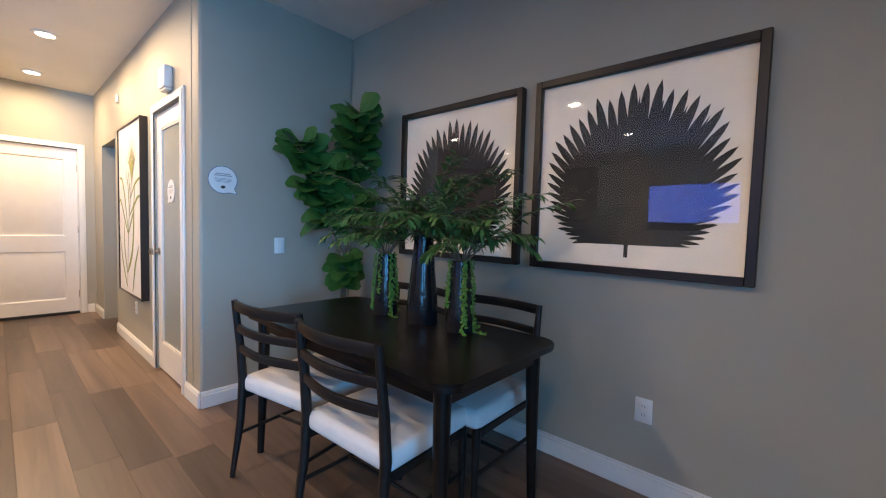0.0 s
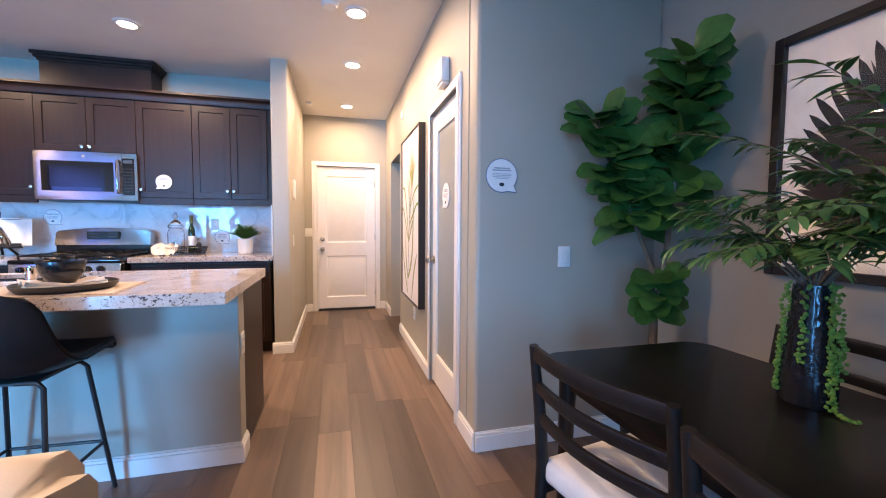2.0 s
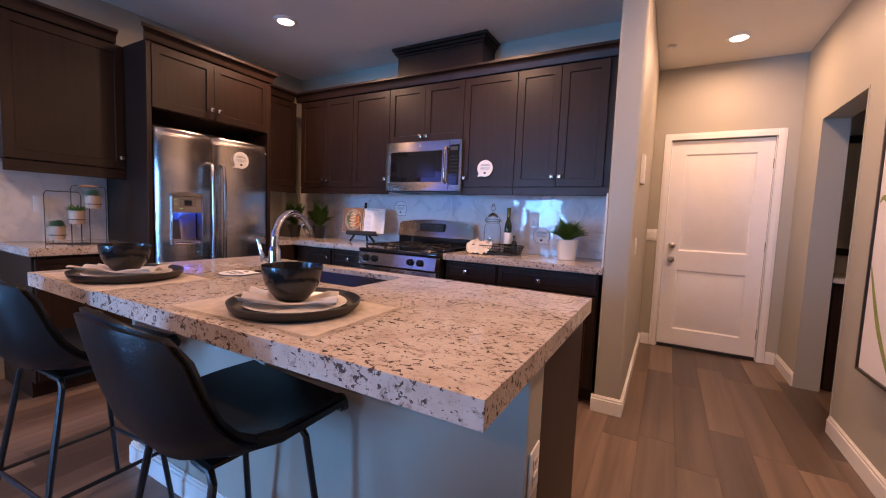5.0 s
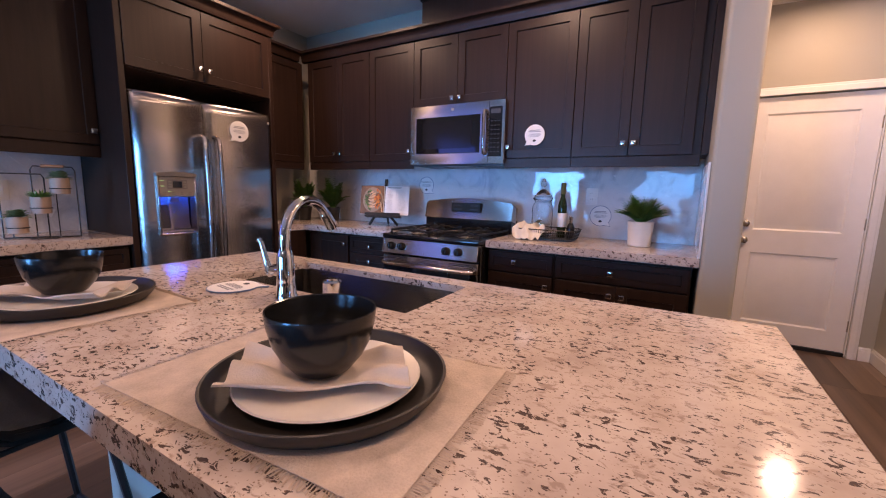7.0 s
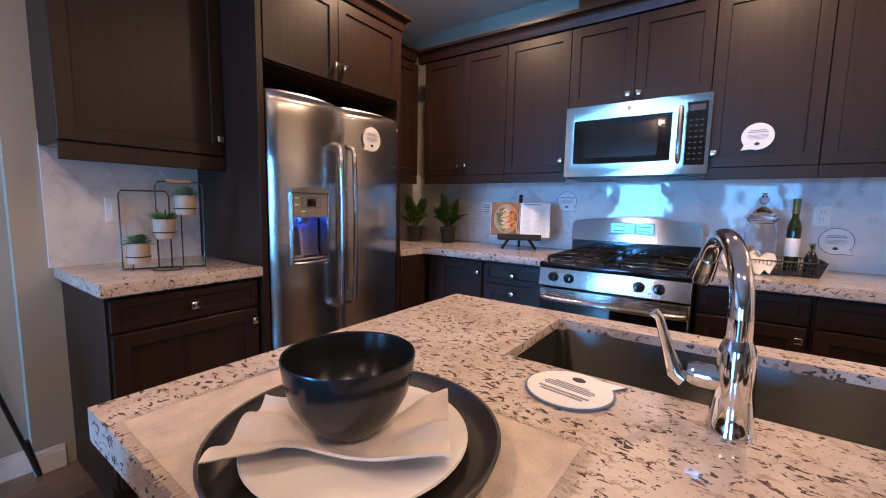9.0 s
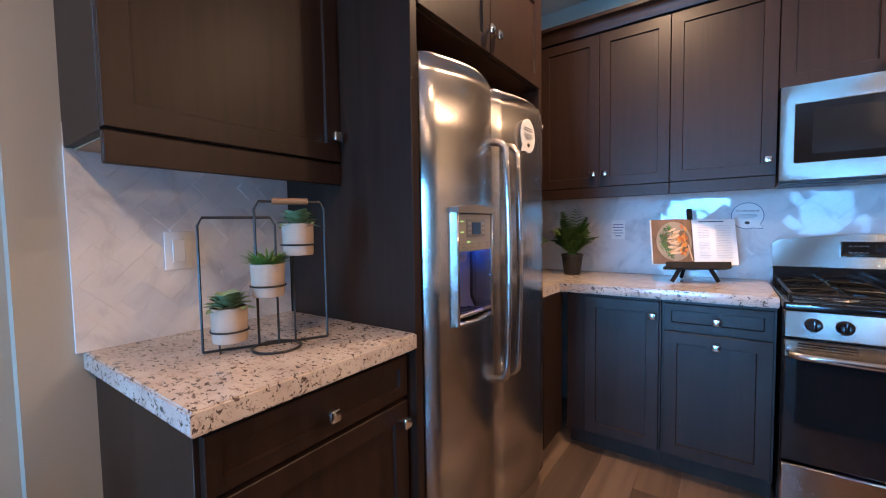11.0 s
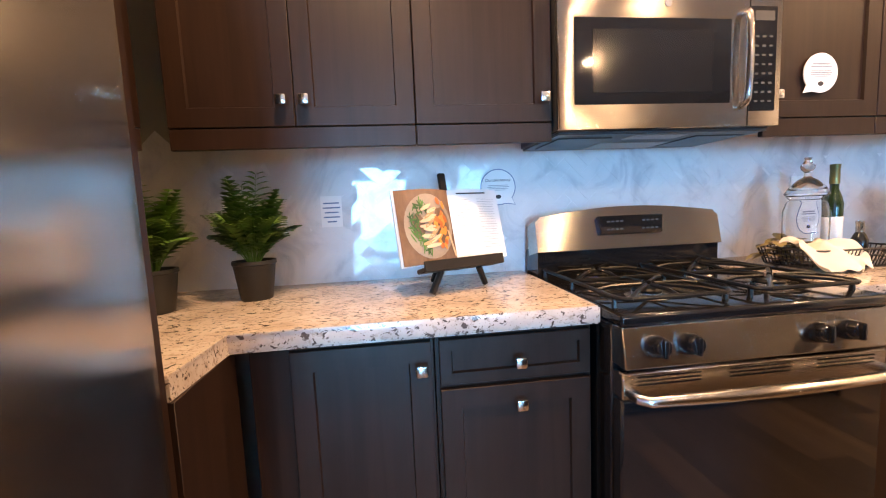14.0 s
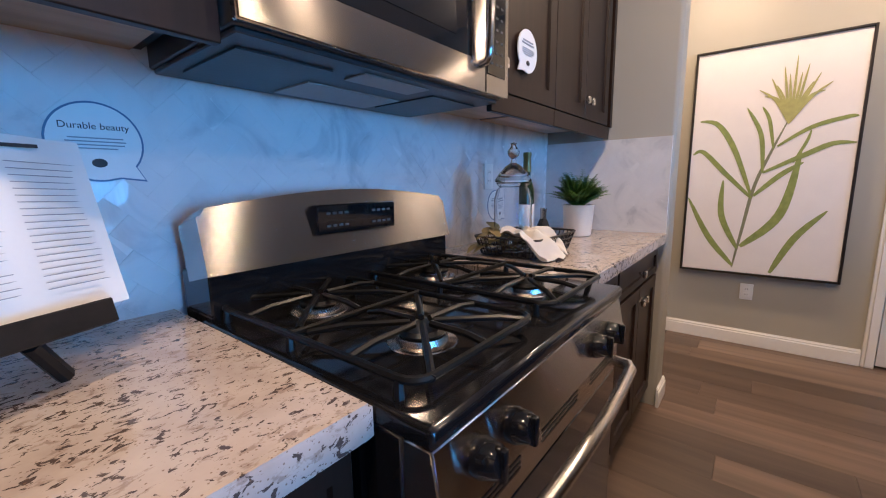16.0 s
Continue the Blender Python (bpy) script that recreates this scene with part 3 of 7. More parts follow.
def cabinet(name, label, m, w, d, z0, z1, fronts, kick=0.0, rail=0.0, group="kitchen cabinets", top=True):
    """A cabinet unit that faces -y, its front left corner at the local origin; m sets it in the room. fronts: kind, x0, x1, z0, z1, knobs."""
    c = thing(name, label=label, category="cabinet", group=group)
    body = bmesh.new()
    box(body, 0.001, w - 0.001, 0.0215, d, z0 + kick, z1, 0.001)
    if kick:
        box(body, 0.001, w - 0.001, 0.085, d, z0, z0 + kick)
    part("body", body, CABINET, c)
    if rail:
        part("light_rail", boxes((0.001, w - 0.001, 0.003, 0.022, z0 - rail, z0 - 0.001), bev=0.002), CABINET, c)
        part("underside", boxes((0.02, w - 0.02, 0.03, d - 0.005, z0 - 0.004, z0 - 0.001)), CABINET_IN, c, "pale maple underside")
    for kind, p, q, lo, hi, knobs in fronts:
        f = part(kind, shaker(p + 0.0015, q - 0.0015, lo + 0.0015, hi - 0.0015, 0.0, 0.058 if hi - lo > 0.25 else 0.034), CABINET, c)
        for kx, kz in knobs:
            share("knob", KNOB, f, pose(kx, 0.0, kz, 90, 0, 0), "square chrome knob")
    c.matrix_basis = m
    for o in (c, *c.children_recursive):
        PLACE[o.name] = m @ PLACE[o.name]
    return c


UB, UT, BT = 1.458, 2.335, 0.878
# upper run on the kitchen wall, fronts at y = -0.36
UP = lambda x: pose(x, -0.36, 0)
cabinet("wall_cabinet", "dark espresso upper cabinet above the microwave", UP(-0.385), 0.75, 0.355, 1.845, UT, [("door", 0, 0.375, 1.85, UT - 0.01, [(0.345, 1.89)]), ("door", 0.375, 0.75, 1.85, UT - 0.01, [(0.405, 1.89)])])
cabinet("wall_cabinet", "dark espresso single-door upper cabinet with a round sign", UP(0.366), 0.45, 0.355, UB, UT, [("door", 0, 0.45, UB, UT - 0.01, [(0.032, 1.53)])], rail=0.062)
over_right = cabinet("wall_cabinet", "dark espresso two-door upper cabinet beside the partition", UP(0.817), 0.69, 0.355, UB, UT, [("door", 0, 0.325, UB, UT - 0.01, [(0.297, 1.53)]), ("door", 0.325, 0.65, UB, UT - 0.01, [(0.353, 1.53)])], rail=0.062)
cabinet("wall_cabinet", "dark espresso single-door upper cabinet beside the microwave", UP(-0.822), 0.436, 0.355, UB, UT, [("door", 0, 0.436, UB, UT - 0.01, [(0.404, 1.53)])], rail=0.062)
cabinet("wall_cabinet", "dark espresso two-door upper cabinet in the corner", UP(-1.535), 0.712, 0.355, UB, UT, [("door", 0, 0.356, UB, UT - 0.01, [(0.324, 1.53)]), ("door", 0.356, 0.712, UB, UT - 0.01, [(0.388, 1.53)])], rail=0.062)
# units on the side wall; local x runs along the room's y
SIDE = lambda x, y: pose(x, y, 0, 0, 0, 90)
cabinet("wall_cabinet", "dark espresso corner upper cabinet beside the refrigerator", SIDE(-1.60, -0.905), 0.54, 0.335, UB, UT, [("door", 0, 0.54, UB, UT - 0.01, [])], rail=0.062)
over_fridge = cabinet("wall_cabinet", "dark espresso two-door cabinet above the refrigerator", SIDE(-1.31, -1.852), 0.925, 0.625, 1.885, UT, [("door", 0, 0.437, 1.89, UT - 0.01, [(0.407, 1.965)]), ("door", 0.437, 0.925, 1.89, UT - 0.01, [(0.467, 1.965)])])
cabinet("wall_cabinet", "dark espresso upper cabinet above the small counter", SIDE(-1.62, -2.515), 0.628, 0.315, UB - 0.005, UT, [("door", 0, 0.628, UB, UT - 0.01, [(0.594, 1.535)])], rail=0.07)
part("filler", boxes((1.508, 1.543, -0.36, -0.003, UB, UT)), CABINET, over_right)
for y in (-1.886, -0.926):
    part("side_panel", boxes((LEFT_X + 0.002, -1.315, y, y + 0.032, 0, UT), bev=0.002), CABINET, over_fridge, "tall dark side panel")


def crown(bm, x0, y0, x1, y1, n, e0=0.0, e1=0.0):
    """A coved moulding along the top of a run; n points out of it; e0 and e1 lengthen its ends for a mitre."""
    cove = [(0.010 + 0.030 * (1 - math.cos(a)), 0.016 + 0.046 * math.sin(a)) for a in [math.pi / 2 * k / 6 for k in range(7)]]
    profile = [(-0.03, 0.0), (0.005, 0.0), (0.008, 0.010)] + cove + [(0.046, 0.066), (0.046, 0.085), (-0.03, 0.085)]

    def ring(end):
        rows = []
        for o, z in profile:
            stretch = (e1 if end else -e0) * max(o, 0.0)
            at = (x1 if end else x0) + stretch, (y1 if end else y0) + stretch
            rows.append(bm.verts.new((at[0], y0 + n[1] * o, UT + z) if n[1] else (x0 + n[0] * o, at[1], UT + z)))
        return rows
    p, q = ring(0), ring(1)
    for k in range(len(profile)):
        j = (k + 1) % len(profile)
        bm.faces.new((p[k], p[j], q[j], q[k]))
    bm.faces.new(p)
    bm.faces.new(q)
    return bm


CROWN = "dark espresso crown moulding on the upper cabinets"
single("crown_moulding", crown(bmesh.new(), -1.60, -0.36, 1.543, -0.36, (0, -1)), CABINET, CROWN, "moulding")
single("crown_moulding", crown(bmesh.new(), -1.60, -0.905, -1.60, -0.40, (1, 0)), CABINET, CROWN, "moulding")
single("crown_moulding", crown(bmesh.new(), -1.31, -1.886, -1.31, -0.894, (1, 0), 1, 1), CABINET, CROWN, "moulding")
single("crown_moulding", crown(bmesh.new(), -1.62, -2.515, -1.62, -1.935, (1, 0), 1), CABINET, CROWN, "moulding")
bm = crown(bmesh.new(), -1.90, -2.515, -1.62, -2.515, (0, -1), 0, 0)
single("crown_moulding", bm, CABINET, CROWN, "moulding")
# duct cover above the microwave cabinet
dc = thing("duct_cover", 0.02, -0.1, UT, "dark espresso boxed duct cover up to the ceiling", "duct cover")
part("body", boxes((-0.39, 0.46, -0.25, -0.003, UT + 0.001, H - 0.07)), CABINET, dc)
bm = bmesh.new()
for o, lo, hi in ((0.012, 0.075, 0.055), (0.028, 0.055, 0.03), (0.045, 0.03, 0.002)):
    box(bm, -0.39 - o, 0.46 + o, -0.25 - o, -0.003, H - lo, H - hi, 0.003)
part("crown", bm, CABINET, dc)

# base units, fronts at y = -0.62
BASE = lambda x: pose(x, -0.62, 0)
cabinet("base_cabinet", "dark espresso base cabinet with drawer and door beside the range", BASE(-0.82), 0.435, 0.615, 0, BT, [("drawer", 0.01, 0.425, 0.735, 0.86, [(0.222, 0.79)]), ("door", 0.01, 0.425, 0.115, 0.725, [(0.222, 0.675)])], kick=0.10)
cabinet("base_cabinet", "dark espresso corner base cabinet with one door", BASE(-1.285), 0.464, 0.615, 0, BT, [("door", 0.10, 0.456, 0.115, 0.86, [(0.428, 0.79)])], kick=0.10)
cabinet("base_cabinet", "dark espresso base cabinet with drawer and door", BASE(0.386), 0.434, 0.615, 0, BT, [("drawer", 0.01, 0.425, 0.735, 0.86, [(0.19, 0.80)]), ("door", 0.01, 0.425, 0.115, 0.725, [(0.395, 0.67)])], kick=0.10)
cabinet("base_cabinet", "dark espresso wide base cabinet with drawer and two doors", BASE(0.821), 0.70, 0.615, 0, BT, [("drawer", 0.01, 0.69, 0.735, 0.86, [(0.315, 0.795)]), ("door", 0.01, 0.35, 0.115, 0.725, [(0.318, 0.67)]), ("door", 0.35, 0.69, 0.115, 0.725, [(0.382, 0.67)])], kick=0.10)
cabinet("base_cabinet", "dark espresso blind corner base cabinet", SIDE(-1.285, -0.893), 0.27, 0.65, 0, BT, [], kick=0.10)
cabinet("base_cabinet", "dark espresso base cabinet under the small counter", SIDE(-1.34, -2.48), 0.592, 0.595, 0, BT, [("drawer", 0.01, 0.582, 0.735, 0.86, [(0.29, 0.795)]), ("door", 0.01, 0.582, 0.115, 0.725, [(0.55, 0.67)])], kick=0.10)


# ---- worktops ----
def slab(outline, z0, z1, bev=0.004):
    bm = bmesh.new()
    prism(bm, outline, (0, 0, z0), (1, 0, 0), (0, 1, 0), z1 - z0)
    bmesh.ops.bevel(bm, geom=[e for e in bm.edges if all(abs(v.co.z - z1) < 1e-5 or abs(v.co.z - z0) < 1e-5 for v in e.verts) and abs(e.verts[0].co.z - e.verts[1].co.z) < 1e-5], offset=bev, segments=2, affect="EDGES")
    return bm


CT = 0.926
WT = "speckled cream granite worktop with a thick edge"
single("worktop", slab([(LEFT_X + 0.003, -0.003), (-0.384, -0.003), (-0.384, -0.65), (-1.31, -0.65), (-1.31, -0.893), (LEFT_X + 0.003, -0.893)], BT, CT), GRANITE, WT, "worktop")
single("worktop", slab([(0.385, -0.003), (1.543, -0.003), (1.543, -0.65), (0.385, -0.65)], BT, CT), GRANITE, WT, "worktop")
single("worktop", slab([(LEFT_X + 0.003, -1.888), (-1.31, -1.888), (-1.31, -2.50), (LEFT_X + 0.003, -2.50)], BT, CT), GRANITE, WT, "worktop")

# ---- island ----
IX0, IX1, IY0, IY1 = -0.275, 1.655, -2.775, -1.775
SX0, SX1, SY0, SY1 = 0.122, 0.862, -2.19, -1.855


def slab_with_hole(x0, x1, y0, y1, hx0, hx1, hy0, hy1, z0, z1):
    bm = bmesh.new()
    xs, ys = (x0, hx0, hx1, x1), (y0, hy0, hy1, y1)
    lo = [[bm.verts.new((x, y, z0)) for y in ys] for x in xs]
    hi = [[bm.verts.new((x, y, z1)) for y in ys] for x in xs]
    for i in range(3):
        for j in range(3):
            if (i, j) != (1, 1):
                for g in (lo, hi):
                    bm.faces.new((g[i][j], g[i + 1][j], g[i + 1][j + 1], g[i][j + 1]))
    def side(a, b):
        bm.faces.new((lo[a[0]][a[1]], lo[b[0]][b[1]], hi[b[0]][b[1]], hi[a[0]][a[1]]))
    for k in range(3):
        side((k, 0), (k + 1, 0)), side((k, 3), (k + 1, 3)), side((0, k), (0, k + 1)), side((3, k), (3, k + 1))
    side((1, 1), (2, 1)), side((1, 2), (2, 2)), side((1, 1), (1, 2)), side((2, 1), (2, 2))
    es = [e for e in bm.edges if len(e.link_faces) == 2 and e.calc_face_angle() > 1.0 and abs(e.verts[0].co.z - e.verts[1].co.z) < 1e-5]
    bmesh.ops.bevel(bm, geom=es, offset=0.004, segments=2, affect="EDGES")
    return bm


single("island_worktop", slab_with_hole(IX0, IX1, IY0, IY1, SX0, SX1, SY0, SY1, BT - 0.004, CT), GRANITE, "speckled cream granite island worktop with a sink opening", "worktop")
isl = thing("kitchen_island", 0.69, -2.15, 0, "kitchen island with painted back and dark cabinets", "island")
part("painted_back", boxes((-0.22, 1.635, -2.455, -2.335, 0, BT - 0.006), bev=0.004), WALL, isl, "greige painted back")
part("cabinet_body", boxes((-0.215, 0.09, -2.333, -1.815, 0.1, BT - 0.006), (0.875, 1.62, -2.333, -1.815, 0.1, BT - 0.006), (0.09, 0.875, -2.333, -1.815, 0.1, 0.62), (0.09, 0.875, -1.84, -1.815, 0.62, BT - 0.006), (-0.215, 1.62, -2.333, -1.88, 0, 0.1)), CABINET, isl, "dark espresso cabinets")
part("end_panel", boxes((1.621, 1.634, -2.331, -1.80, 0.0, BT - 0.006), bev=0.002), CABINET, isl, "dark espresso end panel")
bm = bmesh.new()
for t, z0, z1 in ((0.016, 0.0, 0.085), (0.011, 0.085, 0.100), (0.006, 0.100, 0.108)):
    box(bm, -0.22 - t, 1.635 + t, -2.455 - t, -2.4552, z0, z1, 0.002)
    box(bm, 1.6352, 1.635 + t, -2.4548, -2.333, z0, z1, 0.002)
    box(bm, -0.22 - t, -0.2202, -2.4548, -2.333, z0, z1, 0.002)
part("base_trim", bm, TRIM, isl, "white baseboard")
for x in (-0.2, 0.11):
    part("door", boxes((x, x + 0.28, -1.814, -1.796, 0.12, 0.85), bev=0.002), CABINET, isl)
for x in (0.88, 1.25):
    part("door", boxes((x, x + 0.36, -1.814, -1.796, 0.12, 0.85), bev=0.002), CABINET, isl)


# ---- range ----
rg = thing("gas_range", 0, -0.4, 0, "stainless steel gas range with black cooktop", "range")
part("body", boxes((-0.377, 0.377, -0.69, -0.03, 0.03, 0.893), bev=0.004), ENAMEL, rg)
part("cooktop", boxes((-0.381, 0.381, -0.742, -0.13, 0.893, 0.923), bev=0.009, seg=3), ENAMEL, rg, "glossy black enamel cooktop")
bm = bmesh.new()
n = 14
pro = [(-0.378, 1.018)] + [(-0.378 + 0.012 * math.sin(a), 1.135 + 0.012 * (1 - math.cos(a))) for a in (0.0, 0.8)] + [(-0.36 + 0.72 * k / n, 1.152 + 0.030 * math.sin(math.pi * k / n)) for k in range(n + 1)] + [(0.378 - 0.012 * math.sin(a), 1.135 + 0.012 * (1 - math.cos(a))) for a in (0.8, 0.0)] + [(0.378, 1.018)]
prism(bm, [(x, z - 1.018) for x, z in pro], (0, -0.185, 1.018), (1, 0, 0), (0, 0.22, 0.975), -0.10)
bmesh.ops.bevel(bm, geom=[e for e in bm.edges if e.calc_face_angle(0) > 1.0], offset=0.005, segments=2, affect="EDGES")
part("backguard", bm, STEEL_H, rg, "arched brushed steel backguard")
part("backguard_base", boxes((-0.374, 0.374, -0.175, -0.04, 0.90, 1.018), bev=0.004), ENAMEL, rg)
CLOCKMARK = simple("clock_print_grey", (0.07, 0.069, 0.067), 0.5)
dis = part("clock_panel", boxes((-0.13, 0.125, -0.186, -0.160, 1.072, 1.142), bev=0.003), BLACKGLASS, rg, "black glass clock panel")
for k in range(4):
    for r in (0, 1):
        for s in (-1, 1):
            part("button_mark", boxes((s * (0.045 + 0.018 * k) - 0.006, s * (0.045 + 0.018 * k) + 0.006, -0.1872, -0.1862, 1.088 + 0.03 * r, 1.094 + 0.03 * r)), CLOCKMARK, dis)
bm = bmesh.new()
prism(bm, [(-0.754, 0.790), (-0.736, 0.892), (-0.69, 0.892), (-0.69, 0.790)], (-0.376, 0, 0), (0, 1, 0), (0, 0, 1), 0.752)
bmesh.ops.bevel(bm, geom=list(bm.edges), offset=0.003, segments=1, affect="EDGES")
part("control_panel", bm, STEEL_H, rg, "brushed steel control panel")
for kx in (-0.292, -0.205, 0.150, 0.240):
    m = Vector((0, 0, 1)).rotation_difference(Vector((0, -1, 0.17))).to_matrix()
    bm = lathe(bmesh.new(), [(0.026, 0.0), (0.027, 0.008), (0.0245, 0.014), (0.022, 0.028), (0.018, 0.033), (0, 0.034)], kx, -0.745, 0.842, 24, m)
    box(bm, kx - 0.0065, kx + 0.0065, -0.786, -0.765, 0.823, 0.868, 0.004, 2)
    part("control_knob", bm, ENAMEL, rg, "glossy black burner knob")
part("oven_door", boxes((-0.375, 0.375, -0.735, -0.692, 0.285, 0.705), bev=0.006), BLACKGLASS, rg, "black glass oven door")
top = part("door_top_strip", boxes((-0.375, 0.375, -0.738, -0.692, 0.707, 0.776), bev=0.004), STEEL_H, rg)
for g in (-0.25, 0.0, 0.25):
    for r in range(3):
        part("vent_slot", boxes((g - 0.085, g + 0.085, -0.7395, -0.7375, 0.742 + 0.010 * r, 0.746 + 0.010 * r)), ENAMEL, top)
hb = bmesh.new()
tube(hb, [(-0.355, -0.738, 0.728), (-0.352, -0.772, 0.727)] + [(-0.33 + 0.66 * k / 12, -0.783 - 0.014 * math.sin(math.pi * k / 12), 0.724) for k in range(13)] + [(0.352, -0.772, 0.727), (0.355, -0.738, 0.728)], 0.0145, 12)
part("oven_handle", hb, STEEL_H, rg, "curved steel oven handle")
part("drawer", boxes((-0.375, 0.375, -0.735, -0.692, 0.075, 0.275), bev=0.006), STEEL_H, rg, "brushed steel lower drawer")
part("drawer_pull", boxes((-0.09, 0.09, -0.742, -0.734, 0.205, 0.222), bev=0.003), STEEL_H, rg)
for bx in (-0.195, 0.195):
    for by in (-0.565, -0.27):
        b = part("burner", lathe(bmesh.new(), [(0.062, 0.0), (0.060, 0.004), (0.045, 0.006), (0.043, 0.016), (0.036, 0.018)], bx, by, 0.921, 28), STEEL, rg, "steel burner ring")
        part("burner_cap", lathe(bmesh.new(), [(0.040, 0.018), (0.042, 0.022), (0.036, 0.028), (0, 0.029)], bx, by, 0.921, 24), IRON, b)
for gx in (-0.195, 0.195):
    bm = bmesh.new()
    x0, x1, y0, y1, z = gx - 0.158, gx + 0.158, -0.695, -0.160, 0.950
    tube(bm, arc((x0 + 0.03, y0 + 0.03, z), 0.03, 180, 270, 4, (1, 0, 0), (0, 1, 0)) + arc((x1 - 0.03, y0 + 0.03, z), 0.03, 270, 360, 4, (1, 0, 0), (0, 1, 0)) + arc((x1 - 0.03, y1 - 0.03, z), 0.03, 0, 90, 4, (1, 0, 0), (0, 1, 0)) + arc((x0 + 0.03, y1 - 0.03, z), 0.03, 90, 180, 4, (1, 0, 0), (0, 1, 0)), 0.0062, 7, True)
    tube(bm, [(x0, -0.4175, z), (x1, -0.4175, z)], 0.0062, 7)
    for by in (-0.565, -0.27):
        for k in range(8):
            a = math.pi * k / 4
            dx, dy = math.cos(a), math.sin(a)
            far = min(0.158 / max(abs(dx), 1e-6), 0.133 / max(abs(dy), 1e-6), 0.19)
            tube(bm, [(gx + dx * 0.02, by + dy * 0.02, z + 0.008), (gx + dx * far * 0.7, by + dy * far * 0.7, z + 0.007), (gx + dx * far, by + dy * far, z - 0.001)], 0.0060, 6)
    for px in (x0, x1):
        for py in (y0 + 0.03, -0.4175, y1 - 0.03):
            tube(bm, [(px, py, z), (px, py, 0.9215)], [0.006, 0.008], 7)
    part("grate", bm, IRON, rg, "black cast iron grate")

# ---- microwave ----
KEYGREY = simple("key_print_grey", (0.045, 0.044, 0.043), 0.5)
MWMESH = simple("microwave_window_mesh", (0.012, 0.012, 0.013), 0.12, vary=0.1, relief=0.0)
mw = thing("microwave", 0, -0.2, 1.42, "stainless steel over-range microwave with black window", "microwave")
part("body", boxes((-0.377, 0.377, -0.375, -0.004, 1.424, 1.843), bev=0.003), DARKPLASTIC, mw)
bm = panel_sheet(-0.38, 0.38, 1.425, 1.842, [(-0.335, 0.205, 1.495, 1.765)], 0.004, lambda a, b, d: (a, -0.402 + d, b))
box(bm, -0.38, 0.38, -0.394, -0.376, 1.425, 1.842, 0.003)
part("front", bm, STEEL_H, mw, "brushed steel front")
win = part("window", boxes((-0.330, 0.200, -0.4015, -0.396, 1.500, 1.760)), BLACKGLASS, mw, "black glass window")
part("window_mesh", boxes((-0.27, 0.135, -0.4028, -0.4018, 1.535, 1.725)), MWMESH, win)
pan = part("keypad", boxes((0.268, 0.362, -0.4045, -0.396, 1.472, 1.800), bev=0.002), BLACKGLASS, mw, "black keypad")
part("keypad_display", boxes((0.28, 0.35, -0.4056, -0.4046, 1.755, 1.785)), DARKPLASTIC, pan)
for r in range(8):
    for c in range(3):
        part("key_mark", boxes((0.283 + 0.025 * c, 0.296 + 0.025 * c, -0.4055, -0.4046, 1.500 + 0.029 * r, 1.506 + 0.029 * r)), KEYGREY, pan)
part("door_gap", boxes((0.2635, 0.2655, -0.4035, -0.400, 1.427, 1.840)), ENAMEL, mw)
hb = bmesh.new()
tube(hb, [(0.240, -0.402, 1.490), (0.240, -0.420, 1.494)] + [(0.240, -0.427 - 0.006 * math.sin(math.pi * k / 10), 1.505 + 0.26 * k / 10) for k in range(11)] + [(0.240, -0.420, 1.776), (0.240, -0.402, 1.780)], 0.0105, 10)
part("handle", hb, STEEL, mw, "vertical steel handle")
part("emblem", lathe(bmesh.new(), [(0.012, 0), (0.012, 0.002), (0, 0.002)], -0.02, -0.402, 1.805, 20, Matrix.Rotation(radians(90), 3, "X")), GREYPLASTIC, mw)
und = part("underside", boxes((-0.372, 0.372, -0.37, -0.02, 1.414, 1.4235), bev=0.002), DARKPLASTIC, mw, "dark underside with filters")
for x0, x1, y0, y1 in ((-0.345, -0.155, -0.31, -0.09), (0.155, 0.345, -0.31, -0.09), (-0.14, 0.14, -0.20, -0.06)):
    f = part("grease_filter", boxes((x0, x1, y0, y1, 1.410, 1.4135)), GREYPLASTIC if x0 == -0.14 else DARKPLASTIC, und)
part("lamp_cover", boxes((-0.10, 0.10, -0.345, -0.27, 1.411, 1.4135), bev=0.002), GREYPLASTIC, und)

# ---- refrigerator ----
fr = thing("refrigerator", -1.6, -1.39, 0, "stainless steel side-by-side refrigerator with dispenser", "refrigerator")
part("body", boxes((-1.925, -1.385, -1.846, -0.944, 0.02, 1.755), bev=0.004), DARKPLASTIC, fr, "dark grey cabinet")
part("toe_grille", boxes((-1.40, -1.36, -1.84, -0.95, 0.02, 0.095), bev=0.003), DARKPLASTIC, fr)


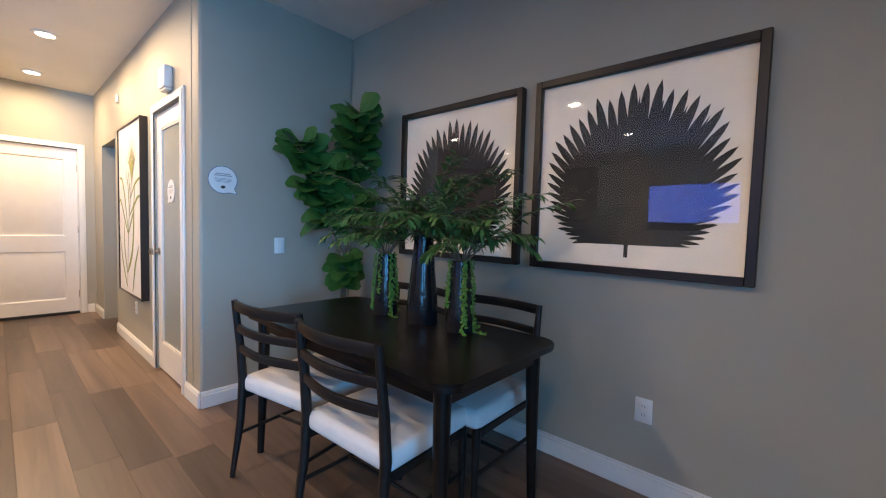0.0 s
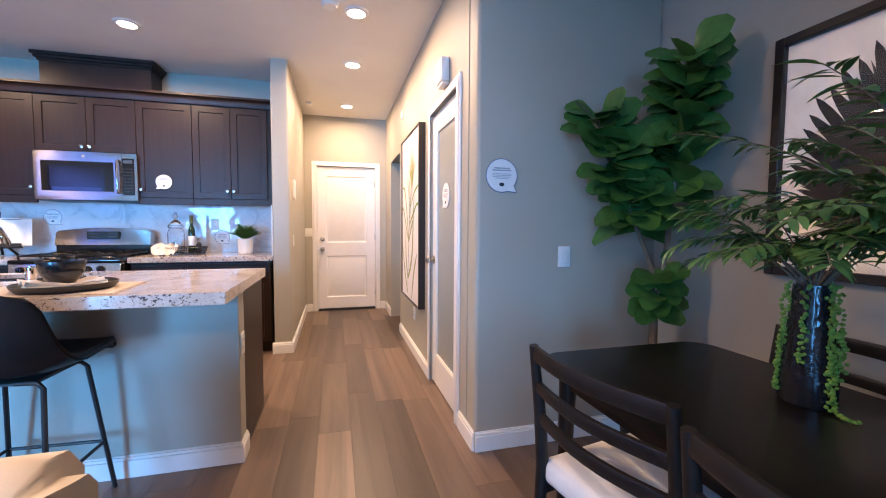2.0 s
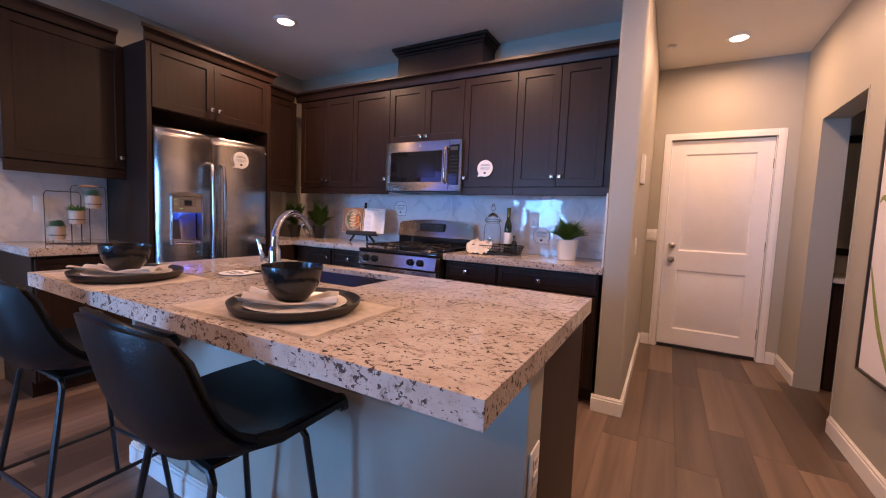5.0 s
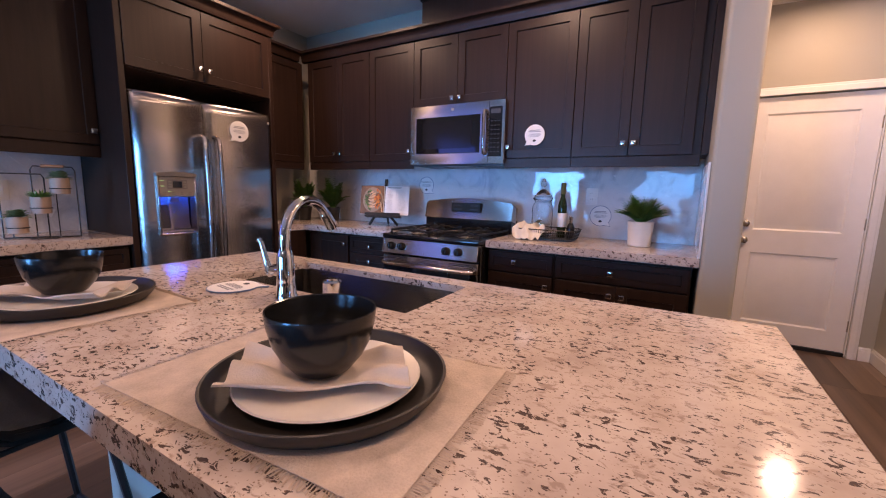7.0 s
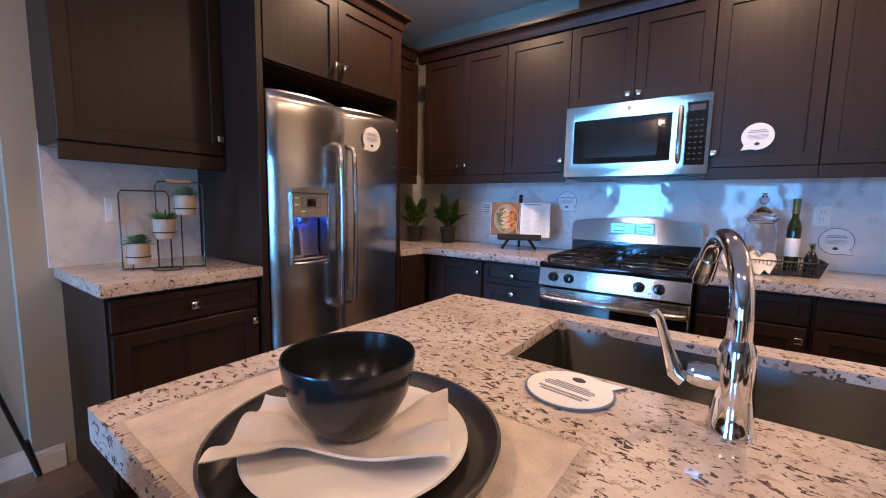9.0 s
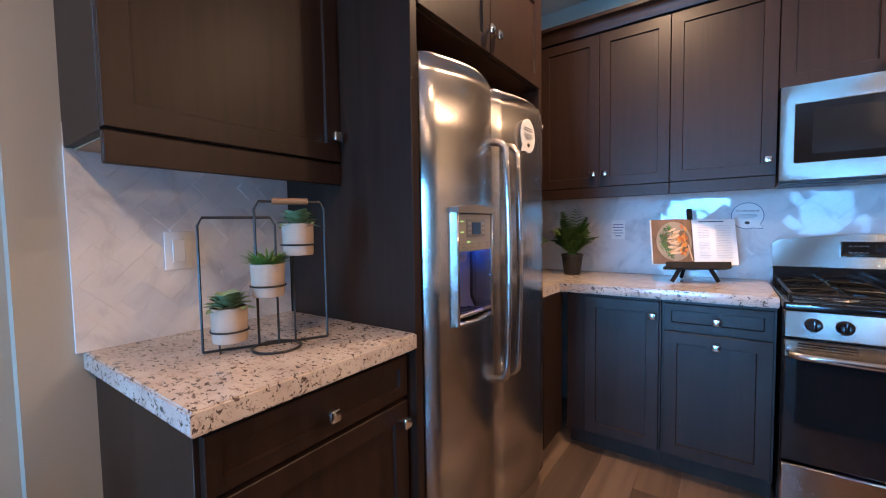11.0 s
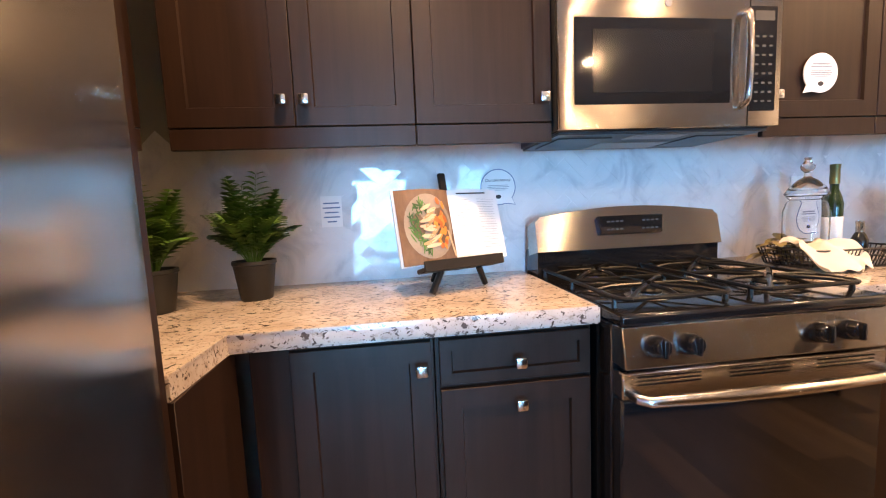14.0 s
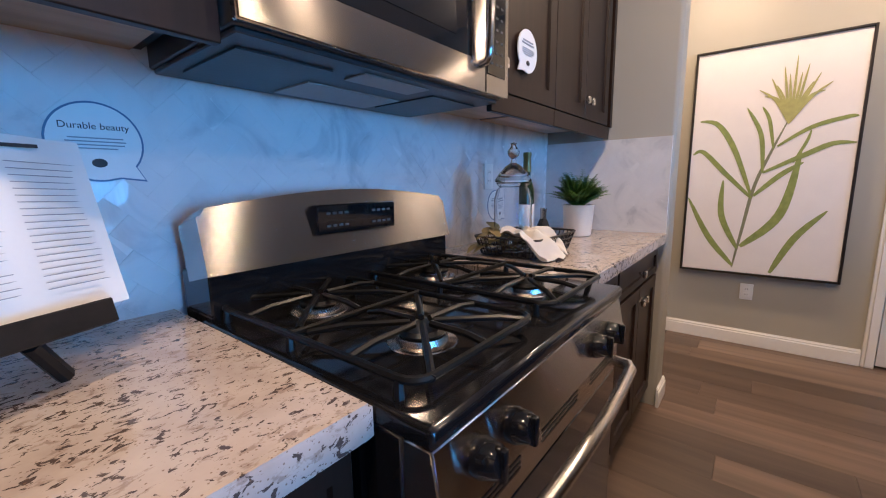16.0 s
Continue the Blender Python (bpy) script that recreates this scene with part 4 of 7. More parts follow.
def fridge_door(y0, y1, hole=None):
    """A bowed door front with rounded long edges; hole: y0, y1, z0, z1."""
    bm = bmesh.new()
    ys = [y0 + (y1 - y0) * k / 20 for k in range(21)]
    zs = [0.105, 0.12, 0.5, 0.9, 1.3, 1.70, 1.745, 1.758]
    if hole:
        ys = sorted(set([y for y in ys if min(abs(y - hole[0]), abs(y - hole[1])) > 0.008] + [hole[0], hole[1]]))
        zs = sorted(set([z for z in zs if min(abs(z - hole[2]), abs(z - hole[3])) > 0.02] + [hole[2], hole[3]]))

    def front(y, z):
        u = (y - y0) / (y1 - y0)
        e = min(u, 1 - u) * (y1 - y0)
        x = -1.290 + 0.048 * math.sin(math.pi * u)
        x -= 0.022 * max(0.0, 1 - e / 0.022) ** 2
        x -= 0.012 * max(0.0, (z - 1.735) / 0.023) ** 2
        return x
    g = [[bm.verts.new((front(y, z), y, z)) for z in zs] for y in ys]
    for i in range(len(ys) - 1):
        for j in range(len(zs) - 1):
            if hole and hole[0] <= ys[i] and ys[i + 1] <= hole[1] and hole[2] <= zs[j] and zs[j + 1] <= hole[3]:
                continue
            bm.faces.new((g[i][j], g[i + 1][j], g[i + 1][j + 1], g[i][j + 1]))
    edge = [v for v in bm.edges if len(v.link_faces) == 1]
    for e in edge:
        a, b = e.verts
        inside = hole and all(hole[0] - 1e-4 <= v.co.y <= hole[1] + 1e-4 and hole[2] - 1e-4 <= v.co.z <= hole[3] + 1e-4 for v in (a, b))
        x = -1.345 if inside else -1.382
        bm.faces.new((a, b, bm.verts.new((x, b.co.y, b.co.z)), bm.verts.new((x, a.co.y, a.co.z))))
    bmesh.ops.remove_doubles(bm, verts=bm.verts, dist=1e-5)
    return bm


DH = (-1.772, -1.548, 0.925, 1.300)
fd1 = part("freezer_door", fridge_door(-1.846, -1.444, DH), STEEL, fr, "bowed brushed steel freezer door")
fd2 = part("fresh_food_door", fridge_door(-1.438, -0.944), STEEL, fr, "bowed brushed steel door")
yA, yB, zA, zB = DH
yC, FX = (yA + yB) / 2, -1.236
TAUPE = simple("taupe_plastic", (0.24, 0.215, 0.19), 0.35, vary=0.04)
WARMGREY = simple("warm_grey_plastic", (0.16, 0.145, 0.13), 0.4)
# a recess with a curved back
bm = bmesh.new()
rows = []
for k in range(13):
    y = yA + 0.010 + (yB - yA - 0.020) * k / 12
    x = -1.375 + 0.05 * abs(2 * k / 12 - 1) ** 3
    rows.append([bm.verts.new(p) for p in ((FX - 0.03, y, zA + 0.014), (x + 0.02, y, zA + 0.020), (x, y, zA + 0.06), (x, y, zB - 0.13), (FX - 0.03, y, zB - 0.12))])
for p, q in zip(rows, rows[1:]):
    for k in range(4):
        bm.faces.new((p[k], p[k + 1], q[k + 1], q[k]))
bmesh.ops.solidify(bm, geom=list(bm.faces), thickness=0.003)
dsp = part("dispenser", bm, GREYPLASTIC, fd1, "grey dispenser recess")
bm = bmesh.new()
for r in ((yA, yA + 0.010, zA, zB), (yB - 0.010, yB, zA, zB)):
    box(bm, FX - 0.07, FX + 0.002, *r, 0.004)
lip = [(FX - 0.02 + 0.022 * math.sin(math.pi * k / 12), yA + (yB - yA) * k / 12, zA + 0.004) for k in range(13)]
tube(bm, lip, 0.009, 10)
part("dispenser_frame", bm, STEEL, fd1, "steel dispenser frame")
part("dispenser_panel", boxes((FX - 0.030, FX - 0.002, yA + 0.0105, yB - 0.0105, 1.158, zB - 0.018), bev=0.004), TAUPE, fd1, "taupe dispenser control panel")
bm = bmesh.new()
prism(bm, [(yA - 0.003 + (yB - yA + 0.006) * k / 12, 0.010 * math.sin(math.pi * k / 12)) for k in range(13)] + [(yB + 0.003, -0.018), (yA - 0.003, -0.018)], (FX - 0.03, 0, zB), (0, 1, 0), (0, 0, 1), 0.036)
bmesh.ops.bevel(bm, geom=[e for e in bm.edges if e.calc_face_angle(0) > 0.8], offset=0.004, segments=2, affect="EDGES")
part("dispenser_hood", bm, WARMGREY, fd1, "dark curved dispenser hood")
part("dispenser_keys", boxes((FX - 0.002, FX, yC - 0.058, yC + 0.058, 1.205, 1.262), bev=0.0008), WARMGREY, fd1)
part("dispenser_screen", boxes((FX, FX + 0.0015, yC - 0.026, yC + 0.026, 1.214, 1.252)), BLACKGLASS, fd1, "small dark display")
for r in range(3):
    for yy in (yC - 0.043, yC + 0.043):
        part("dispenser_key", boxes((FX, FX + 0.002, yy - 0.009, yy + 0.009, 1.214 + 0.015 * r, 1.222 + 0.015 * r), bev=0.001), TAUPE, fd1)
for r in range(2):
    for k in range(4):
        yy = yA + 0.036 + 0.05 * k
        part("panel_mark", boxes((FX - 0.002, FX - 0.0012, yy - 0.008, yy + 0.008, 1.172 + 0.010 * r, 1.175 + 0.010 * r)), WARMGREY, fd1)
for yy, zz in ((yA + 0.028, 1.255), (yA + 0.028, 1.222), (yA + 0.066, 1.190)):
    for k in range(3):
        part("indicator", boxes((FX - 0.002, FX - 0.001, yy - 0.009 + 0.007 * k, yy - 0.005 + 0.007 * k, zz - 0.0015, zz + 0.0015)), LEDGREEN, fd1)
part("dispenser_light", boxes((-1.345, -1.305, yC - 0.045, yC + 0.045, 1.158, 1.164)), ICEGLOW, fd1, "blue dispenser light")
part("spout", lathe(bmesh.new(), [(0.030, 0.0), (0.030, -0.022), (0.024, -0.034), (0.018, -0.034), (0.018, 0.0)], -1.315, yC + 0.01, 1.156, 20), GREYPLASTIC, fd1)
bm = bmesh.new()
for r in ((-0.040, -0.028, -0.185, 0.0), (0.028, 0.040, -0.185, 0.0), (-0.028, 0.028, -0.185, -0.165)):
    prism(bm, [(r[0], r[2]), (r[1], r[2]), (r[1], r[3]), (r[0], r[3])], (-1.338, yC - 0.045, 1.125), (0, 1, 0), (-0.14, 0, 1), 0.012)
pad = part("dispenser_paddle", bm, GREYPLASTIC, fd1, "pale framed paddle")
part("paddle_pad", prism(bmesh.new(), [(-0.028, -0.165), (0.028, -0.165), (0.028, -0.02), (-0.028, -0.02)], (-1.342, yC - 0.045, 1.125), (0, 1, 0), (-0.14, 0, 1), 0.008), DARKPLASTIC, pad)
tray = part("drip_tray", boxes((-1.350, FX - 0.032, yA + 0.0145, yB - 0.0145, zA + 0.0165, zA + 0.024), bev=0.003), GREYPLASTIC, fd1)
for k in range(9):
    yy = yA + 0.024 + k * 0.0215
    part("tray_slat", boxes((-1.346, FX - 0.036, yy, yy + 0.005, zA + 0.0242, zA + 0.028)), DARKPLASTIC, tray)
for yy, d in ((-1.487, fd1), (-1.395, fd2)):
    hb = bmesh.new()
    tube(hb, [(-1.275, yy, 0.665), (-1.232, yy, 0.675)] + [(-1.214 + 0.012 * math.sin(math.pi * k / 12), yy, 0.695 + 0.82 * k / 12) for k in range(13)] + [(-1.232, yy, 1.535), (-1.275, yy, 1.545)], 0.0135, 12)
    part("handle", hb, STEEL, d, "long vertical steel handle")
part("emblem", lathe(bmesh.new(), [(0.009, 0), (0.009, 0.002), (0, 0.002)], -1.280, -0.975, 1.70, 16, Matrix.Rotation(radians(90), 3, "Y")), GREYPLASTIC, fd2)

# ---- sink and tap ----
snk = thing("sink", 0.48, -2.02, 0.66, "stainless steel undermount kitchen sink", "sink")
bm = bmesh.new()
o = [bm.verts.new((x, y, CT - 0.022)) for x, y in ((SX0 + 0.002, SY0 + 0.002), (SX1 - 0.002, SY0 + 0.002), (SX1 - 0.002, SY1 - 0.002), (SX0 + 0.002, SY1 - 0.002))]
i = [bm.verts.new((x, y, 0.665)) for x, y in ((SX0 + 0.006, SY0 + 0.006), (SX1 - 0.006, SY0 + 0.006), (SX1 - 0.006, SY1 - 0.006), (SX0 + 0.006, SY1 - 0.006))]
for k in range(4):
    bm.faces.new((o[k], o[(k + 1) % 4], i[(k + 1) % 4], i[k]))
bm.faces.new(i)
bmesh.ops.bevel(bm, geom=[e for e in bm.edges if len(e.link_faces) == 2], offset=0.022, segments=4, affect="EDGES")
part("basin", bm, SINKSTEEL, snk)
part("drain", lathe(bmesh.new(), [(0.045, 0.001), (0.043, 0.004), (0.030, 0.003), (0, 0.001)], 0.48, -2.0, 0.665, 24), CHROME, snk)

tap = thing("kitchen_tap", 0.508, -2.262, CT, "chrome gooseneck kitchen tap with side lever", "tap")
part("base", lathe(bmesh.new(), [(0.031, 0), (0.031, 0.006), (0.027, 0.014), (0.0245, 0.05), (0.0225, 0.115), (0.020, 0.125), (0.0165, 0.135), (0, 0.135)], 0.508, -2.262, CT, 28), CHROME, tap)
tx = -0.25
neck = [(0.508, -2.262, CT + 0.13), (0.508, -2.262, 1.09)] + [(0.508 + tx * (p[1] + 2.262), p[1], p[2]) for p in arc((0, -2.157, 1.09), 0.105, 180, 35, 12, (0, 1, 0), (0, 0, 1))]
part("neck", tube(bmesh.new(), neck, [0.0155] * 3 + [0.0145] * (len(neck) - 3), 16), CHROME, tap)
e = Vector(neck[-1])
dn = (Vector(neck[-1]) - Vector(neck[-2])).normalized()
part("spray_head", tube(bmesh.new(), [e - dn * 0.004, e + dn * 0.01, e + dn * 0.05, e + dn * 0.06], [0.0165, 0.0175, 0.0195, 0.017], 16), CHROME, tap)
lev = part("lever", tube(bmesh.new(), [(0.508, -2.262, 1.0), (0.462, -2.262, 1.0), (0.452, -2.262, 1.0)], [0.0175, 0.0175, 0.014], 16), CHROME, tap)
part("lever_arm", tube(bmesh.new(), [(0.448, -2.262, 0.988), (0.436, -2.262, 0.995), (0.424, -2.262, 1.03), (0.410, -2.264, 1.075), (0.402, -2.266, 1.082)], [0.013, 0.012, 0.008, 0.0065, 0.008], 12), CHROME, lev)
soap = thing("soap_dispenser", 0.69, -2.268, CT, "short chrome air switch beside the sink", "soap dispenser")
part("body", lathe(bmesh.new(), [(0.027, 0), (0.027, 0.005), (0.021, 0.010), (0.0235, 0.055), (0.0235, 0.072), (0.018, 0.077), (0, 0.077)], 0.69, -2.268, CT, 24), CHROME, soap)
part("button", lathe(bmesh.new(), [(0.014, 0.077), (0.014, 0.081), (0, 0.082)], 0.69, -2.268, CT, 20), CHROME, soap)


# ---- speech-bubble signs ----
def sign(m, r, board=0.004, edge=None, group="speech-bubble signs", label="white round speech-bubble sign with small print", flip=1, heading=""):
    """A flat sign in its local x-z plane, facing -y."""
    s = thing("speech_bubble_sign", label=label, category="sign", group=group)
    pts = [(r * math.cos(a), r * math.sin(a)) for a in [radians(-38 + 326 * k / 34) for k in range(35)]] + [(r * 0.42, -r * 0.93), (r * 0.98, -r * 1.0)]
    pts = pts if flip > 0 else [(-x, z) for x, z in reversed(pts)]
    if edge:
        part("rim", prism(bmesh.new(), [(x * 1.05, z * 1.05) for x, z in pts], (0, 0, 0), (1, 0, 0), (0, 0, 1), board * 0.8), edge, s, "blue-grey printed rim")
    card = part("card", prism(bmesh.new(), pts, (0, 0, 0), (1, 0, 0), (0, 0, 1), board), CARD, s)
    lines = ((0.52, 0.45, 0.034), (0.62, 0.32, 0.034), (0.58, 0.10, 0.016), (0.64, 0.01, 0.016), (0.60, -0.08, 0.016), (0.44, -0.17, 0.016))
    if heading:
        text = bpy.data.curves.new("heading", "FONT")
        text.body, text.align_x, text.size, text.extrude = heading, "CENTER", r * 0.24, 0.0003
        holder = new("heading_source", text)
        bpy.context.view_layer.update()
        letters = bmesh.new()
        letters.from_mesh(bpy.data.meshes.new_from_object(holder))
        bpy.data.objects.remove(holder)
        letters.transform(pose(0, -board - 0.0006, 0.33 * r, 90))
        part("heading", letters, INKDARK, card, "dark printed heading")
        lines = lines[2:]
    for w, z, h in lines:
        part("print_line", boxes((-w * r, w * r, -board - 0.0012, -board - 0.0002, (z - h) * r, (z + h) * r)), INK, card)
    part("print_mark", prism(bmesh.new(), [(0.17 * r * math.cos(a), -0.55 * r + 0.12 * r * math.sin(a)) for a in [2 * math.pi * k / 12 for k in range(12)]], (0, -board - 0.0002, 0), (1, 0, 0), (0, 0, 1), 0.001), INKDARK, card)
    s.matrix_basis = m
    return s


BLUEINK = simple("blue_ink", (0.10, 0.16, 0.28), 0.5, vary=0.05)
sign(pose(0.577, -0.3605, 1.605), 0.066, flip=-1)
sign(pose(-1.241, -1.235, 1.605, 0, 0, 90), 0.068, flip=-1)
sign(pose(2.955, REC_Y - 0.001, 1.477), 0.085, edge=BLUEINK)
sign(pose(fx0 + 0.010, -1.99, 1.42, 0, 0, -90), 0.085, flip=-1)
SPLASH = -0.0125
sign(pose(-0.478, SPLASH, 1.275), 0.070, 0.002, BLUEINK, heading="Durable beauty")
sign(pose(0.966, SPLASH, 1.082), 0.068, 0.002, BLUEINK)
sign(pose(0.285, -2.275, CT + 0.0015, -90, 0, 172), 0.070, 0.004, BLUEINK, flip=-1, label="white speech-bubble card lying on the island")


# ---- electrical fittings ----
def plate(m, kind, w=0.075, h=0.115):
    """Facing -y, centred on its local origin."""
    s = thing("light_switch" if kind == "switch" else "power_outlet", label="white plastic rocker light switch on the wall" if kind == "switch" else "white plastic duplex power outlet on the wall", category="switch" if kind == "switch" else "outlet", group="wall plates")
    part("plate", boxes((-w / 2, w / 2, -0.006, 0, -h / 2, h / 2), bev=0.003, seg=2), WHITEPLASTIC, s)
    n = max(1, round(w / 0.07)) if w > 0.08 else 1
    for k in range(n):
        cx = (k - (n - 1) / 2) * 0.046
        if kind == "switch":
            part("rocker", boxes((cx - 0.017, cx + 0.017, -0.0095, -0.0062, -0.034, 0.034), bev=0.0015), WHITEPLASTIC, s)
        else:
            for zz in (-0.02, 0.02):
                f = part("socket", boxes((cx - 0.017, cx + 0.017, -0.0085, -0.0062, zz - 0.014, zz + 0.014), bev=0.0015), WHITEPLASTIC, s)
                for sx in (-0.006, 0.006):
                    part("slot", boxes((cx + sx - 0.001, cx + sx + 0.001, -0.0091, -0.0083, zz - 0.004, zz + 0.006)), DARKPLASTIC, f)
    s.matrix_basis = m
    return s


plate(pose(3.335, REC_Y, 1.045), "switch")
plate(pose(3.364, REC_Y, 0.385), "outlet")
plate(pose(PIC_X, -4.99, 0.39, 0, 0, -90), "outlet")
plate(pose(1.745, HALL_Y, 1.112), "switch", 0.115)
plate(pose(HALL_X, -0.975, 0.391, 0, 0, -90), "outlet")
plate(pose(1.636, -2.40, 0.60, 0, 0, 90), "outlet")
plate(pose(0.90, SPLASH + 0.001, 1.215), "outlet")
plate(pose(LEFT_X + 0.0125, -2.27, 1.18, 0, 0, 90), "switch")
plate(pose(1.70, -0.40, 1.062, 0, 0, 90), "switch")
note = thing("notice_card", -1.145, SPLASH, 1.145, "small white notice card with blue print on the tiles", "card")
card_part = part("card", boxes((-1.185, -1.105, SPLASH - 0.0015, SPLASH, 1.145, 1.265)), CARD, note)
for k, w in enumerate((0.030, 0.033, 0.026, 0.031, 0.018)):
    part("print_line", boxes((-1.145 - w, -1.145 + w, SPLASH - 0.0024, SPLASH - 0.0016, 1.235 - 0.018 * k, 1.240 - 0.018 * k)), BLUEINK, card_part)
single("wall_panel", boxes((1.7005, 1.722, -0.42, -0.29, 1.475, 1.665), bev=0.003), WHITEPLASTIC, "white alarm keypad on the partition", "keypad")
ch = thing("door_chime", HALL_X - 0.03, -1.98, 2.14, "white plastic door chime above the pantry door", "door chime")
part("cover", boxes((HALL_X - 0.055, HALL_X - 0.001, -2.14, -1.98, 2.135, 2.285), bev=0.010, seg=3), WHITEPLASTIC, ch)
part("base", boxes((HALL_X - 0.045, HALL_X - 0.001, -2.125, -1.995, 2.120, 2.134), bev=0.003), WHITEPLASTIC, ch)
single("wall_sensor", boxes((HALL_X - 0.02, HALL_X - 0.001, -0.33, -0.28, 2.36, 2.44), bev=0.004), WHITEPLASTIC, "small white sensor high on the wall", "sensor")
vent = thing("smoke_detector", 2.087, -1.73, H, "white smoke detector on the ceiling", "smoke detector")
part("base", lathe(bmesh.new(), [(0.06, -0.001), (0.06, -0.012), (0.045, -0.03), (0, -0.032)], 2.087, -1.73, H, 24), WHITEPLASTIC, vent)
single("ceiling_sensor", lathe(bmesh.new(), [(0.035, -0.001), (0.035, -0.02), (0.02, -0.035), (0, -0.036)], 1.80, 0.62, H, 20), WHITEPLASTIC, "small white round ceiling sensor", "sensor")


# ---- dining table ----
def rounded_rect(x0, x1, y0, y1, r, n=6):
    pts = []
    for cx, cy, a in ((x1 - r, y1 - r, 0), (x0 + r, y1 - r, 90), (x0 + r, y0 + r, 180), (x1 - r, y0 + r, 270)):
        pts += [(cx + r * math.cos(radians(a + 90 * k / n)), cy + r * math.sin(radians(a + 90 * k / n))) for k in range(n + 1)]
    return pts


TX0, TX1, TY0, TY1 = 2.81, 3.535, -4.76, -3.35
tbl = thing("dining_table", (TX0 + TX1) / 2, (TY0 + TY1) / 2, 0, "black wooden dining table with rounded corners", "table")
bm = prism(bmesh.new(), rounded_rect(TX0, TX1, TY0, TY1, 0.075), (0, 0, 0.722), (1, 0, 0), (0, 1, 0), 0.028)
bmesh.ops.bevel(bm, geom=[e for e in bm.edges if abs(e.verts[0].co.z - e.verts[1].co.z) < 1e-5], offset=0.006, segments=2, affect="EDGES")
part("tabletop", bm, BLACKWOOD, tbl)
for x in (TX0 + 0.075, TX1 - 0.075):
    for y in (TY0 + 0.085, TY1 - 0.085):
        part("leg", tube(bmesh.new(), [(x, y, 0.722), (x, y, 0.60), (x + 0.012 * (1 if x > 3.1 else -1), y + 0.012 * (1 if y > -4.1 else -1), 0.0)], [0.030, 0.029, 0.017], 14), BLACKWOOD, tbl)
part("apron", boxes((TX0 + 0.09, TX1 - 0.09, TY0 + 0.07, TY0 + 0.09, 0.655, 0.721), (TX0 + 0.09, TX1 - 0.09, TY1 - 0.09, TY1 - 0.07, 0.655, 0.721), (TX0 + 0.065, TX0 + 0.085, TY0 + 0.1, TY1 - 0.1, 0.655, 0.721), (TX1 - 0.085, TX1 - 0.065, TY0 + 0.1, TY1 - 0.1, 0.655, 0.721)), BLACKWOOD, tbl)


# ---- dining chairs ----
def flat_bar(bm, pts, w, t, up=(0, 0, 1)):
    """A rectangular bar along a line, w tall and t thick."""
    pts, up = [Vector(p) for p in pts], Vector(up)
    rings = []
    for k, p in enumerate(pts):
        d = (pts[min(k + 1, len(pts) - 1)] - pts[max(k - 1, 0)]).normalized()
        s = d.cross(up).normalized() * t / 2
        u = up * w / 2
        rings.append([bm.verts.new(p + a * s + b * u) for a, b in ((1, 0.7), (0.7, 1), (-0.7, 1), (-1, 0.7), (-1, -0.7), (-0.7, -1), (0.7, -1), (1, -0.7))])
    for a, b in zip(rings, rings[1:]):
        for j in range(8):
            bm.faces.new((a[j], a[(j + 1) % 8], b[(j + 1) % 8], b[j]))
    bm.faces.new(rings[0])
    bm.faces.new(rings[-1])
    return bm


def cushion(bm, x0, x1, y0, y1, z0, z1, r, crown=0.012, seg=4):
    box(bm, x0, x1, y0, y1, z0, z1, r, seg)
    bmesh.ops.subdivide_edges(bm, edges=[e for e in bm.edges if e.calc_length() > 0.12], cuts=5, use_grid_fill=True)
    cx, cy = (x0 + x1) / 2, (y0 + y1) / 2
    for v in bm.verts:
        if v.co.z > z1 - 0.004:
            u, w = (v.co.x - cx) / (x1 - x0) * 2, (v.co.y - cy) / (y1 - y0) * 2
            v.co.z += crown * max(0, 1 - u * u) * max(0, 1 - w * w) + 0.0015 * noise.noise(v.co * 14)
    return bm


chair = thing("dining_chair", label="charcoal wooden dining chair with ladder back and white seat", category="chair", group="chairs round the table")
bm = cushion(bmesh.new(), -0.235, 0.235, -0.238, 0.238, 0.395, 0.478, 0.030)
part("seat", bm, SEATFABRIC, chair, "white upholstered seat")
for s in (-1, 1):
    part("back_leg", tube(bmesh.new(), [(-0.285, s * 0.228, 0.0), (-0.245, s * 0.228, 0.25), (-0.232, s * 0.228, 0.45), (-0.245, s * 0.228, 0.62), (-0.275, s * 0.228, 0.845)], [0.012, 0.018, 0.021, 0.019, 0.014], 10), CHAIRWOOD, chair)
    part("front_leg", tube(bmesh.new(), [(0.215, s * 0.215, 0.0), (0.205, s * 0.215, 0.41)], [0.012, 0.019], 10), CHAIRWOOD, chair)
    part("side_stretcher", tube(bmesh.new(), [(-0.255, s * 0.226, 0.20), (0.208, s * 0.215, 0.20)], 0.009, 8), CHAIRWOOD, chair)
    part("side_rail", boxes((-0.225, 0.20, s * 0.222 - 0.008, s * 0.222 + 0.008, 0.365, 0.394)), CHAIRWOOD, chair)
for z, x, w in ((0.822, -0.272, 0.045), (0.715, -0.259, 0.036), (0.615, -0.246, 0.036)):
    part("back_slat", flat_bar(bmesh.new(), [(x - 0.040 * math.sin(math.pi * k / 10), -0.226 + 0.452 * k / 10, z) for k in range(11)], w, 0.018), CHAIRWOOD, chair)
part("cross_stretcher", tube(bmesh.new(), [(-0.03, -0.22, 0.20), (-0.03, 0.22, 0.20)], 0.009, 8), CHAIRWOOD, chair)
chair.matrix_basis = pose(3.009, -3.712, 0, 0, 0, 10)
copy_thing(chair, pose(3.011, -4.286, 0, 0, 0, 2.5))
copy_thing(chair, pose(3.450, -4.330, 0, 0, 0, 181))
copy_thing(chair, pose(3.450, -3.745, 0, 0, 0, 178))


